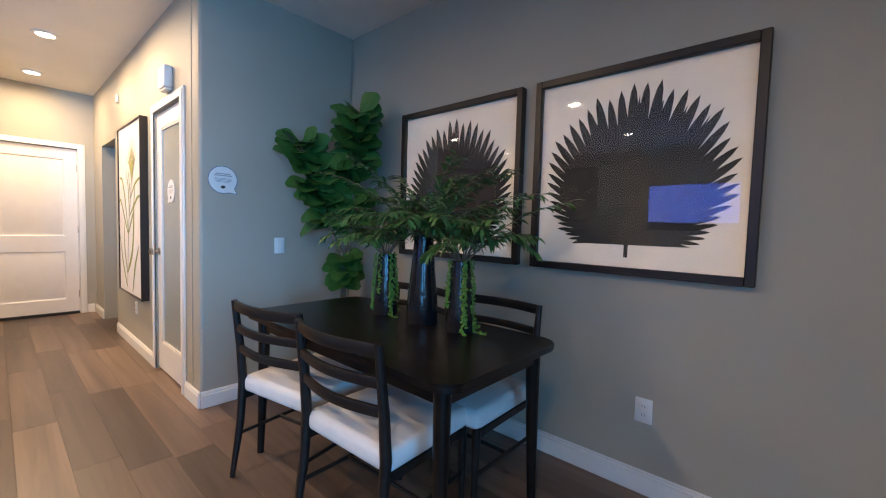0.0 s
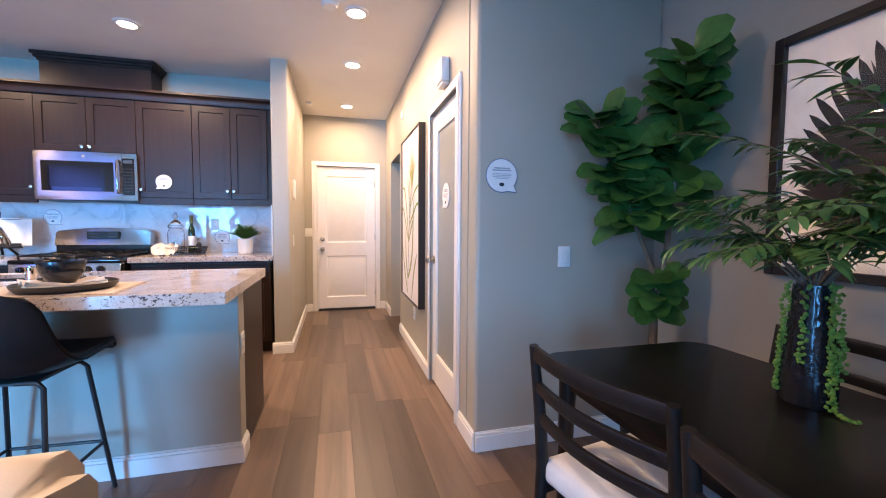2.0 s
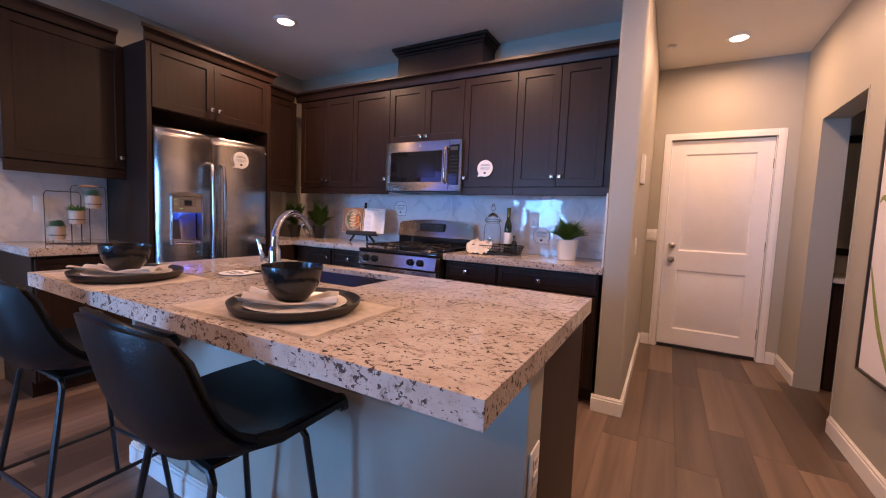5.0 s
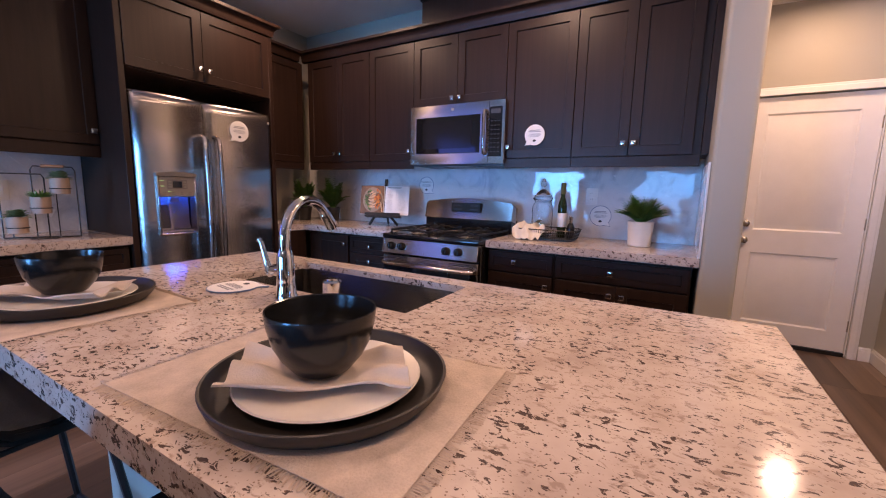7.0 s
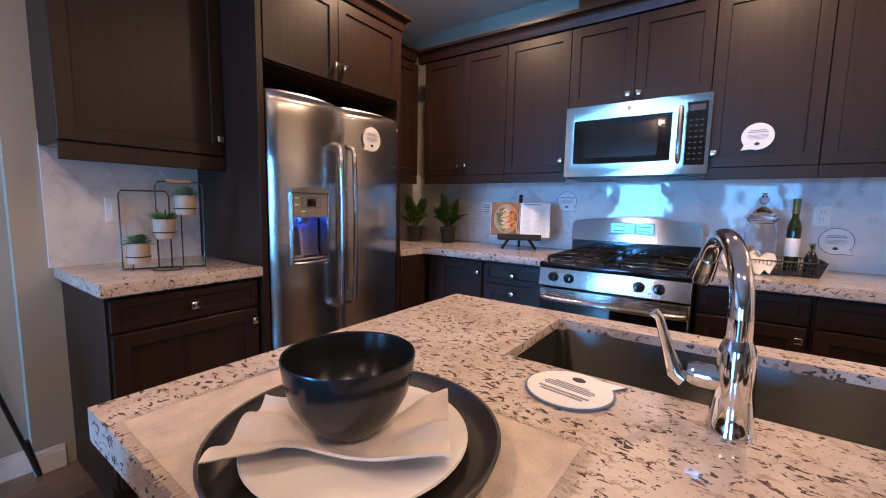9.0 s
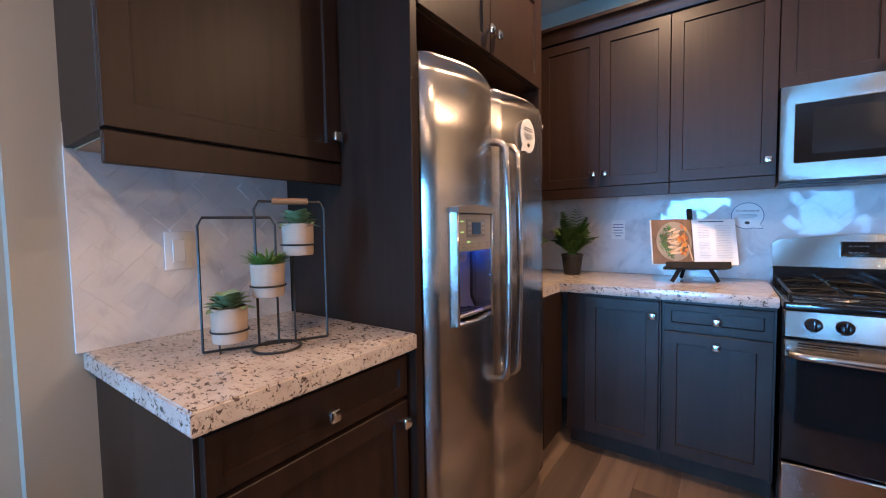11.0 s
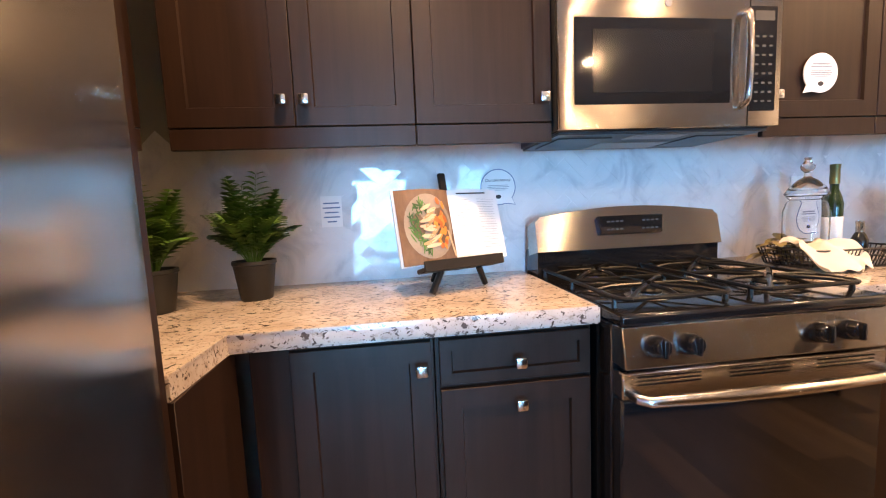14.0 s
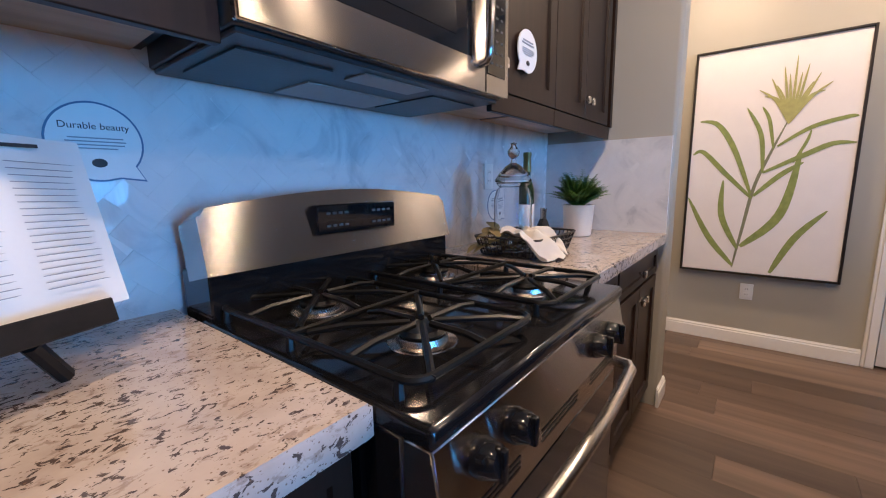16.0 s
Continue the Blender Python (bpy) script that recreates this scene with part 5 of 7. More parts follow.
# ---- leaves ----
def leaf(bm, root, way, up, length, width, curl=0.25, n=4, shape=None):
    """One bent leaf blade with a folded midrib."""
    root, way = Vector(root), Vector(way).normalized()
    side = way.cross(Vector(up))
    side = side.normalized() if side.length > 1e-3 else way.orthogonal().normalized()
    nor = side.cross(way)
    shape = shape or (0.25, 0.8, 1.0, 0.75)
    rows = []
    for k in range(n + 1):
        u = k / n
        w = 0.0 if k == 0 or (k == n and n < 6) else width * 0.35 if k == n else width * shape[min(len(shape) - 1, int(u * len(shape)))]
        c = root + way * length * u - nor * curl * length * u * u
        mid = bm.verts.new(c)
        rows.append((mid, None, None) if not w else (mid, bm.verts.new(c + side * w + nor * w * 0.25), bm.verts.new(c - side * w + nor * w * 0.25)))
    for a, b in zip(rows, rows[1:]):
        for j in (1, 2):
            f = [v for v in (a[0], a[j], b[j], b[0]) if v]
            if len(f) > 2:
                bm.faces.new(f if j == 1 else f[::-1])


def spray(rng, base_pt, tip, leaves, leaf_len, leaf_w, bm_leaf, bm_stem, sag=0.1, r=0.003):
    base_pt, tip = Vector(base_pt), Vector(tip)
    pts = [base_pt.lerp(tip, k / 8) + Vector((0, 0, sag * math.sin(math.pi * k / 8))) for k in range(9)]
    tube(bm_stem, pts, [r * (1 - 0.7 * k / 8) for k in range(9)], 5)
    for k in range(leaves):
        u = 0.25 + 0.75 * k / leaves
        i = min(7, int(u * 8))
        p = pts[i].lerp(pts[i + 1], u * 8 - i)
        d = (pts[i + 1] - pts[i]).normalized()
        s = d.cross(Vector((0, 0, 1)))
        way = d * 0.7 + s * (1 if k % 2 else -1) * rng.uniform(0.5, 1.0) + Vector((0, 0, rng.uniform(-0.5, 0.3)))
        leaf(bm_leaf, p, way, (rng.uniform(-.3, .3), rng.uniform(-.3, .3), 1), leaf_len * rng.uniform(0.7, 1.2), leaf_w, rng.uniform(0.1, 0.4))


# fig tree in the corner
rng = random.Random(4)
ftree = thing("fig_tree", 3.70, -2.93, 0, "tall artificial fiddle-leaf fig tree with two leafy stems", "tree")
pot_bm = lathe(bmesh.new(), [(0.0, 0.0), (0.12, 0.0), (0.125, 0.01), (0.15, 0.26), (0.155, 0.28), (0.14, 0.28), (0.135, 0.25), (0, 0.25)], 3.70, -2.93, 0, 28)
part("pot", pot_bm, BLACKPOT, ftree)
part("soil", lathe(bmesh.new(), [(0.134, 0.252), (0.08, 0.262), (0, 0.258)], 3.70, -2.93, 0, 20), SOIL, ftree)
stems = [[(3.70, -2.93, 0.25), (3.71, -2.92, 0.7), (3.69, -2.93, 1.0), (3.58, -2.91, 1.25), (3.47, -2.88, 1.5), (3.38, -2.86, 1.78)],
         [(3.715, -2.94, 0.25), (3.70, -2.95, 0.75), (3.73, -2.97, 1.05), (3.72, -3.02, 1.4), (3.70, -3.08, 1.75), (3.69, -3.13, 2.0)]]
for s in stems:
    part("trunk", tube(bmesh.new(), s, [0.016, 0.014, 0.013, 0.011, 0.009, 0.006], 8), BARK, ftree)
bm = bmesh.new()
FIG = (0.30, 0.55, 0.82, 1.0, 1.0, 0.72)


def along(s, u):
    i = min(len(s) - 2, int(u * (len(s) - 1)))
    return Vector(s[i]).lerp(Vector(s[i + 1]), u * (len(s) - 1) - i)


for s, lo, count in ((stems[0], 0.54, 78), (stems[1], 0.52, 105)):
    for k in range(count):
        u = lo + (1 - lo) * (k + rng.random()) / count
        p = along(s, min(u, 0.995))
        a = k * 2.4 + rng.uniform(-0.4, 0.4)
        way = Vector((math.cos(a), math.sin(a), rng.uniform(-0.25, 0.9)))
        if p.x + way.x * 0.2 > 3.90:
            way.x = -abs(way.x)
        if p.y + way.y * 0.2 > -2.72:
            way.y = -abs(way.y)
        leaf(bm, p, way, (rng.uniform(-1.0, .1), rng.uniform(-1.3, -.2), 0.75), rng.uniform(0.15, 0.21), rng.uniform(0.058, 0.082), rng.uniform(0.0, 0.5), 7, FIG)
for k in range(22):
    p = along(stems[0], 0.33 + 0.03 * rng.random())
    p.z = rng.uniform(0.78, 0.98)
    a = rng.uniform(2.0, 6.0)
    leaf(bm, p, (math.cos(a), -abs(math.sin(a)), rng.uniform(-0.3, 0.3)), (-0.5, -0.8, 0.7), rng.uniform(0.12, 0.18), 0.058, 0.3, 7, FIG)
part("crown", bm, FIGLEAF, ftree, "broad glossy green leaves")

# three black vases with stems and trailing beads
ARR = "vases on the table"
for n, (vx, vy, h, r0, r1) in enumerate(((3.315, -3.885, 0.315, 0.062, 0.040), (3.315, -4.155, 0.415, 0.075, 0.045), (3.335, -4.37, 0.315, 0.062, 0.042))):
    v = thing("vase", vx, vy, 0.75, ("tall" if n == 1 else "shorter") + " black hammered ceramic vase with green stems", "vase", ARR)
    part("body", lathe(bmesh.new(), [(0, 0.001), (r0 * 0.95, 0.001), (r0, 0.008), (r0 * 0.98, h * 0.25), (r1 * 1.12, h * 0.8), (r1, h), (r1 * 0.88, h), (r1 * 0.88, h * 0.9), (0, h * 0.88)], vx, vy, 0.75, 32), VASE, v)
    lb, sb = bmesh.new(), bmesh.new()
    stemcount = 44 if n == 1 else 20
    for k in range(stemcount):
        a = 2 * math.pi * k / stemcount + rng.uniform(-0.3, 0.3)
        reach = rng.uniform(0.18, 0.52) if n == 1 else rng.uniform(0.12, 0.34)
        tip = Vector((vx + reach * math.cos(a) * 0.85, vy + reach * math.sin(a) * 1.15, 0.75 + h + (rng.uniform(-0.02, 0.35) if n == 1 else rng.uniform(0.02, 0.32))))
        tip.x = min(tip.x, 3.86)
        spray(rng, (vx, vy, 0.75 + h - 0.03), tip, 40 if n == 1 else 32, 0.064, 0.0076, lb, sb, 0.07)
    if n == 2:
        spray(rng, (vx, vy, 0.75 + h), (3.62, -4.74, 1.34), 34, 0.065, 0.009, lb, sb, 0.05)
        spray(rng, (vx, vy, 0.75 + h), (3.50, -4.66, 1.10), 24, 0.06, 0.008, lb, sb, 0.12)
    if n == 0:
        spray(rng, (vx, vy, 0.75 + h), (3.10, -3.62, 1.14), 26, 0.065, 0.008, lb, sb, 0.08)
    tagged(part("stem_bunch", sb, BARK, v), kind="stuff")
    part("foliage", lb, WILLOWLEAF, v, "slender green leaves")
    if n != 1:
        bb = bmesh.new()
        for k in range(11):
            a = rng.uniform(math.pi * 0.75, math.pi * 2.1)
            z = 0.75 + h
            drop = rng.uniform(0.16, h + 0.06)
            d = 0.0
            while d < drop:
                rr = r1 + (r0 - r1) * min(1, d / h) + 0.010
                zz = z - d
                if zz < 0.758:
                    rr += (0.758 - zz) * 1.0
                    zz = 0.758
                q = Vector((vx + rr * math.cos(a) + rng.uniform(-.003, .003), vy + rr * math.sin(a) + rng.uniform(-.003, .003), zz))
                for w in range(2 if d > drop * 0.5 else 1):
                    bmesh.ops.create_icosphere(bb, subdivisions=1, radius=rng.uniform(0.0045, 0.0068), matrix=Matrix.Translation(q + Vector((rng.uniform(-.007, .007), rng.uniform(-.007, .007), rng.uniform(-.004, .004)))))
                d += 0.0085
        tagged(part("bead_strands", bb, BEADLEAF, v, "trailing bead-like green strands"), kind="stuff")


# ---- framed palm prints ----
def palm_print(yc):
    y0, y1, z0, z1 = yc - 0.4885, yc + 0.4885, 1.013, 1.994
    p = thing("framed_picture", PIC_X - 0.02, yc, z0, "black framed print of a dark fan palm leaf", "picture", "framed palm prints")
    bm = bmesh.new()
    w = 0.036
    for r in ((y0, y0 + w, z0, z1), (y1 - w, y1, z0, z1), (y0 + w, y1 - w, z0, z0 + w), (y0 + w, y1 - w, z1 - w, z1)):
        box(bm, PIC_X - 0.048, PIC_X - 0.002, *r, 0.003)
    part("frame", bm, FRAMEWOOD, p, "dark wood frame")
    part("mat", boxes((PIC_X - 0.018, PIC_X - 0.004, y0 + w, y1 - w, z0 + w, z1 - w)), MATBOARD, p, "cream mat board")
    rr, c = random.Random(int(-yc * 10)), (yc, 1.20)
    blades = 43
    first, step = -13.0, 206.0 / blades

    def reach(a):
        """Distance from the root to an oval round the leaf."""
        ca, sa, oz, rx, rz = math.cos(a), math.sin(a), 0.275, 0.425, 0.415
        A, B, C = (ca / rx) ** 2 + (sa / rz) ** 2, -2 * oz * sa / rz ** 2, (oz / rz) ** 2 - 1
        return (-B + math.sqrt(max(0, B * B - 4 * A * C))) / (2 * A)
    pts = []
    for k in range(blades):
        mid_a, far = radians(first + step * (k + 0.5)), rr.uniform(0.955, 1.03)
        notch = rr.uniform(0.74, 0.82) if rr.random() < 0.8 else 0.92
        for da, q in ((-0.5, notch), (-0.40, 0.86), (-0.24, 0.94), (0.0, 1.0), (0.24, 0.94), (0.40, 0.86)):
            a = mid_a + radians(da * step)
            d = reach(a) * q * far
            pts.append((math.cos(a) * d, max(math.sin(a) * d, -0.048 + 0.004 * math.sin(40 * a))))
    bm = bmesh.new()
    root = bm.verts.new((PIC_X - 0.0195, c[0], c[1]))
    vs = [bm.verts.new((PIC_X - 0.0195, c[0] + a, c[1] + b)) for a, b in pts]
    for a, b in zip(vs, vs[1:] + vs[:1]):
        bm.faces.new((root, a, b))
    box(bm, PIC_X - 0.0198, PIC_X - 0.0192, c[0] - 0.009, c[0] + 0.009, c[1] - 0.105, c[1])
    part("palm_leaf", bm, PALMINK, p, "printed black palm leaf")
    g = part("glass", boxes((PIC_X - 0.030, PIC_X - 0.027, y0 + w - 0.001, y1 - w + 0.001, z0 + w - 0.001, z1 - w + 0.001)), PICGLASS, p, "clear picture glass")
    g.visible_shadow = False
    return p


palm_print(-4.877)
palm_print(-3.818)

# ---- hallway canvas ----
art = thing("canvas_painting", HALL_X - 0.02, -0.998, 0.516, "white canvas painting of a tall green reed plant", "painting")
ay0, ay1, az0, az1 = -1.437, -0.560, 0.520, 2.048
bm = bmesh.new()
for r in ((ay0, ay0 + 0.014, az0, az1), (ay1 - 0.014, ay1, az0, az1), (ay0 + 0.014, ay1 - 0.014, az0, az0 + 0.014), (ay0 + 0.014, ay1 - 0.014, az1 - 0.014, az1)):
    box(bm, HALL_X - 0.058, HALL_X - 0.002, *r, 0.002)
part("frame", bm, FRAMEWOOD, art, "thin black float frame")
part("canvas", boxes((HALL_X - 0.048, HALL_X - 0.004, ay0 + 0.015, ay1 - 0.015, az0 + 0.015, az1 - 0.015)), CANVAS, art, "white canvas")


LAYER = [0.0]


def painted_leaf(bm, pts, w):
    """A tapering brush stroke on the canvas, through points (across, up) in shares of the canvas."""
    W, Hh = ay1 - ay0, az1 - az0
    ps = [Vector((ay1 - a * W, az0 + b * Hh)) for a, b in pts]
    fine = []
    for k in range(len(ps) - 1):
        p0, p1, p2, p3 = ps[max(k - 1, 0)], ps[k], ps[k + 1], ps[min(k + 2, len(ps) - 1)]
        for j in range(7):
            t = j / 7
            fine.append(0.5 * ((2 * p1) + (p2 - p0) * t + (2 * p0 - 5 * p1 + 4 * p2 - p3) * t * t + (3 * p1 - p0 - 3 * p2 + p3) * t ** 3))
    fine.append(ps[-1])
    n = len(fine) - 1
    rows = []
    LAYER[0] += 0.00012
    for k, p in enumerate(fine):
        d = (fine[min(k + 1, n)] - fine[max(k - 1, 0)]).normalized()
        s = Vector((-d.y, d.x)) * w * (0.15 + 0.85 * math.sin(math.pi * min(1, 0.08 + 0.92 * k / n)) ** 0.8)
        rows.append([bm.verts.new((HALL_X - 0.0486 - LAYER[0], q.x, q.y)) for q in (p + s, p - s)])
    for a, b in zip(rows, rows[1:]):
        bm.faces.new((a[0], a[1], b[1], b[0]))


REED = leaf_mat("painted_green", (0.11, 0.15, 0.035), (0.28, 0.32, 0.09), 0.8)
REEDTOP = leaf_mat("painted_yellow_green", (0.22, 0.21, 0.06), (0.42, 0.40, 0.14), 0.8)
REEDSTEM = simple("painted_grey_green", (0.20, 0.20, 0.12), 0.8)
part("painted_stem", (lambda b: (painted_leaf(b, [(0.36, 0.03), (0.40, 0.2), (0.45, 0.4), (0.53, 0.55), (0.61, 0.68)], 0.010), b)[1])(bmesh.new()), REEDSTEM, art)
for pts, w in (([(0.36, 0.04), (0.18, 0.17), (0.02, 0.35)], 0.026), ([(0.38, 0.12), (0.26, 0.27), (0.25, 0.43)], 0.026), ([(0.40, 0.13), (0.62, 0.28), (0.70, 0.55)], 0.036),
               ([(0.60, 0.02), (0.72, 0.18), (0.88, 0.30)], 0.028), ([(0.44, 0.35), (0.26, 0.46), (0.10, 0.56), (0.03, 0.55)], 0.022), ([(0.43, 0.37), (0.30, 0.57), (0.18, 0.68), (0.06, 0.70)], 0.024),
               ([(0.45, 0.36), (0.60, 0.45), (0.72, 0.50)], 0.022), ([(0.49, 0.46), (0.46, 0.62), (0.36, 0.74)], 0.018), ([(0.54, 0.56), (0.50, 0.68), (0.45, 0.74)], 0.014),
               ([(0.49, 0.46), (0.72, 0.53), (0.86, 0.57), (0.98, 0.57)], 0.022), ([(0.56, 0.57), (0.74, 0.64), (0.92, 0.67), (0.97, 0.67)], 0.018), ([(0.66, 0.50), (0.72, 0.58), (0.74, 0.63)], 0.012)):
    b = bmesh.new()
    painted_leaf(b, pts, w * 0.72)
    part("painted_leaf", b, REED, art)
for k in range(13):
    u = (k - 6) / 6
    b = bmesh.new()
    painted_leaf(b, [(0.61, 0.66), (0.62 + 0.10 * u, 0.76), (0.62 + 0.20 * u, 0.93 - 0.12 * abs(u) - 0.05 * (k % 2))], 0.007)
    part("painted_leaf", b, REEDTOP, art)


# ---- bar stools ----
stool = thing("bar_stool", label="black leather bucket bar stool on thin metal legs", category="stool", group="stools at the island")
bm = bmesh.new()
prof = [(0.225, 0.640, 0.215), (0.205, 0.668, 0.225), (0.12, 0.662, 0.232), (0.0, 0.645, 0.236), (-0.10, 0.640, 0.236), (-0.165, 0.660, 0.234), (-0.205, 0.720, 0.230), (-0.232, 0.80, 0.222), (-0.255, 0.89, 0.210), (-0.272, 0.965, 0.192), (-0.276, 0.985, 0.175)]
rows = []
for j, (y, z, hw) in enumerate(prof):
    row = []
    for k in range(13):
        u = -1 + 2 * k / 12
        bend = abs(u) ** 3
        lift = 0.05 * bend * math.exp(-((j - 5) / 2.2) ** 2)
        fwd = 0.075 * bend * (1 if j >= 5 else math.exp(-((j - 5) / 1.6) ** 2))
        dip = -0.03 * bend if j >= 9 else 0.0
        row.append(bm.verts.new((u * hw, y + fwd, z + lift + dip)))
    rows.append(row)
for a, b in zip(rows, rows[1:]):
    for k in range(12):
        bm.faces.new((a[k], a[k + 1], b[k + 1], b[k]))
bmesh.ops.recalc_face_normals(bm, faces=bm.faces)
bmesh.ops.solidify(bm, geom=list(bm.faces), thickness=0.032)
bmesh.ops.bevel(bm, geom=[e for e in bm.edges if e.calc_face_angle(0) > 1.0], offset=0.010, segments=2, affect="EDGES")
part("shell", bm, LEATHER, stool, "black leather bucket seat")
for s in (-1, 1):
    for (ty, by) in ((0.14, 0.21), (-0.10, -0.20)):
        pts = [(s * 0.06, ty, 0.618), (s * 0.13, ty, 0.616), (s * 0.150, ty + (by - ty) * 0.05, 0.595), (s * 0.20, by, 0.0)]
        part("leg", tube(bmesh.new(), pts, 0.0095, 8), BLACKMETAL, stool)
    part("side_footrest", tube(bmesh.new(), [(s * 0.182, 0.184, 0.235), (s * 0.182, -0.163, 0.235)], 0.0075, 8), BLACKMETAL, stool)
for y in (0.184, -0.163):
    part("footrest", tube(bmesh.new(), [(-0.182, y, 0.235), (0.182, y, 0.235)], 0.0075, 8), BLACKMETAL, stool)
part("seat_frame", boxes((-0.12, 0.12, -0.10, 0.14, 0.610, 0.620)), BLACKMETAL, stool)
stool.matrix_basis = pose(0.905, -2.725, 0, 0, 0, -3)
copy_thing(stool, pose(0.03, -2.73, 0, 0, 0, 4))


# ---- place settings on the island ----
def cloth(pts_fn, nx, ny, thick):
    bm = bmesh.new()
    g = [[bm.verts.new(pts_fn(i / nx, j / ny)) for j in range(ny + 1)] for i in range(nx + 1)]
    for i in range(nx):
        for j in range(ny):
            bm.faces.new((g[i][j], g[i + 1][j], g[i + 1][j + 1], g[i][j + 1]))
    bmesh.ops.recalc_face_normals(bm, faces=bm.faces)
    bmesh.ops.solidify(bm, geom=list(bm.faces), thickness=thick)
    return bm


def setting(cx, cy, turn, seed):
    rr = random.Random(seed)
    M = pose(cx, cy, CT, 0, 0, turn)
    G = "place settings on the island"
    mt = thing("placemat", label="natural linen placemat with frayed edges", category="placemat", group=G)
    part("weave", cloth(lambda u, v: (-0.30 + 0.52 * u, -0.165 + 0.35 * v, 0.003 + 0.0012 * noise.noise(Vector((u * 7, v * 6, seed)))), 22, 16, 0.0015), LINEN, mt)
    fb = bmesh.new()
    for k in range(100):
        v = -0.165 + 0.35 * k / 99
        for x, s in ((-0.30, -1), (0.22, 1)):
            tube(fb, [(x, v, 0.003), (x + s * rr.uniform(0.012, 0.022), v + rr.uniform(-.005, .005), 0.002)], 0.0008, 3)
    for k in range(130):
        x = -0.30 + 0.52 * k / 129
        for y, s in ((-0.165, -1), (0.185, 1)):
            tube(fb, [(x, y, 0.003), (x + rr.uniform(-.005, .005), y + s * rr.uniform(0.010, 0.018), 0.002)], 0.0008, 3)
    tagged(part("fringe", fb, LINEN, mt, "frayed linen fringe"), kind="stuff")
    mt.matrix_basis = M
    ch_ = thing("charger_plate", label="large round dark charger plate on the placemat", category="plate", group=G)
    part("plate", lathe(bmesh.new(), [(0, 0.005), (0.150, 0.005), (0.160, 0.008), (0.172, 0.020), (0.177, 0.034), (0.1755, 0.0355), (0.1725, 0.0345), (0.166, 0.021), (0.154, 0.012), (0, 0.011)], 0, 0, 0, 56), CHARGER, ch_)
    ch_.matrix_basis = M
    pl = thing("dinner_plate", label="white ceramic plate on the dark charger", category="plate", group=G)
    part("plate", lathe(bmesh.new(), [(0, 0.0125), (0.095, 0.0125), (0.137, 0.026), (0.1355, 0.0285), (0.096, 0.017), (0, 0.0165)], 0, 0, 0, 48), CERAMIC, pl)
    pl.matrix_basis = M
    nk = thing("napkin", label="beige folded cloth napkin under the bowl", category="napkin", group=G)

    def drape(u, v):
        """u runs along the strip, v across its pleats."""
        along_, across = (u - 0.5) * 0.25, (v - 0.5)
        flare = 0.085 + 0.17 * abs(u - 0.5) ** 1.3
        ca, sa = math.cos(radians(38)), math.sin(radians(38))
        y_ = across * flare + 0.012 * math.sin(9 * u + seed)
        x, y = along_ * ca - y_ * sa, along_ * sa + y_ * ca - 0.02
        d = math.hypot(x, y)
        out = min(1.0, max(0.0, (d - 0.046) / 0.05))
        pleat = 0.0075 * (1 + math.sin(v * 4 * math.pi + 1.3 * seed + 2.2 * u)) + 0.004 * noise.noise(Vector((u * 5, v * 5, seed)))
        return (x, y, 0.0295 + out * (pleat + 0.004) + 0.006 * max(0.0, d - 0.115) / 0.03)
    soften(part("cloth", cloth(drape, 34, 26, 0.003), NAPKIN, nk), 60)
    nk.matrix_basis = M
    bw = thing("bowl", label="black glazed stoneware bowl on a folded napkin", category="bowl", group=G)
    part("bowl", lathe(bmesh.new(), [(0, 0.046), (0.040, 0.046), (0.044, 0.049), (0.061, 0.070), (0.0725, 0.092), (0.0785, 0.117), (0.0815, 0.139), (0.0808, 0.1415), (0.0785, 0.140), (0.0745, 0.114), (0.067, 0.090), (0.054, 0.070), (0.036, 0.056), (0, 0.055)], 0, 0, 0, 48), STONEWARE, bw)
    bw.matrix_basis = M @ pose(-0.012, -0.004, -0.013)


setting(0.988, -2.562, 3, 1)
setting(0.125, -2.605, -2, 5)


# ---- on the counters ----
def fern(parent, cx, cy, z, fronds, length, seed, spread=0.8, material=None, wide=0.2, long=0.17):
    rr = random.Random(seed)
    lb, sb = bmesh.new(), bmesh.new()
    for k in range(fronds):
        a = 2.4 * k + rr.uniform(-0.3, 0.3)
        lift = rr.uniform(0.35, 1.0)
        L = length * rr.uniform(0.7, 1.1)
        out = L * spread * (1.1 - lift * 0.75)
        tip = Vector((cx + out * math.cos(a), cy + out * math.sin(a), z + L * lift))
        tip.y = min(tip.y, -0.03)
        b = Vector((cx + 0.012 * math.cos(a), cy + 0.012 * math.sin(a), z))
        mid = b.lerp(tip, 0.5) + Vector((0, 0, L * 0.18))
        pts = [b * (1 - t) ** 2 + mid * 2 * t * (1 - t) + tip * t * t for t in [i / 12 for i in range(13)]]
        tube(sb, pts, [0.0016 * (1 - 0.6 * i / 12) for i in range(13)], 4)
        for i in range(3, 13):
            d = (pts[i] - pts[i - 1]).normalized()
            s = d.cross(Vector((0, 0, 1))).normalized()
            w = L * long * (1 - abs(i - 7) / 9)
            for q in (-1, 1):
                leaf(lb, pts[i], s * q + d * 0.55, (0, 0, 1), w, w * wide, 0.2, 3)
    tagged(part("stem_bunch", sb, FERNLEAF, parent), kind="stuff")
    part("fronds", lb, material or FERNLEAF, parent, "feathery green fronds")


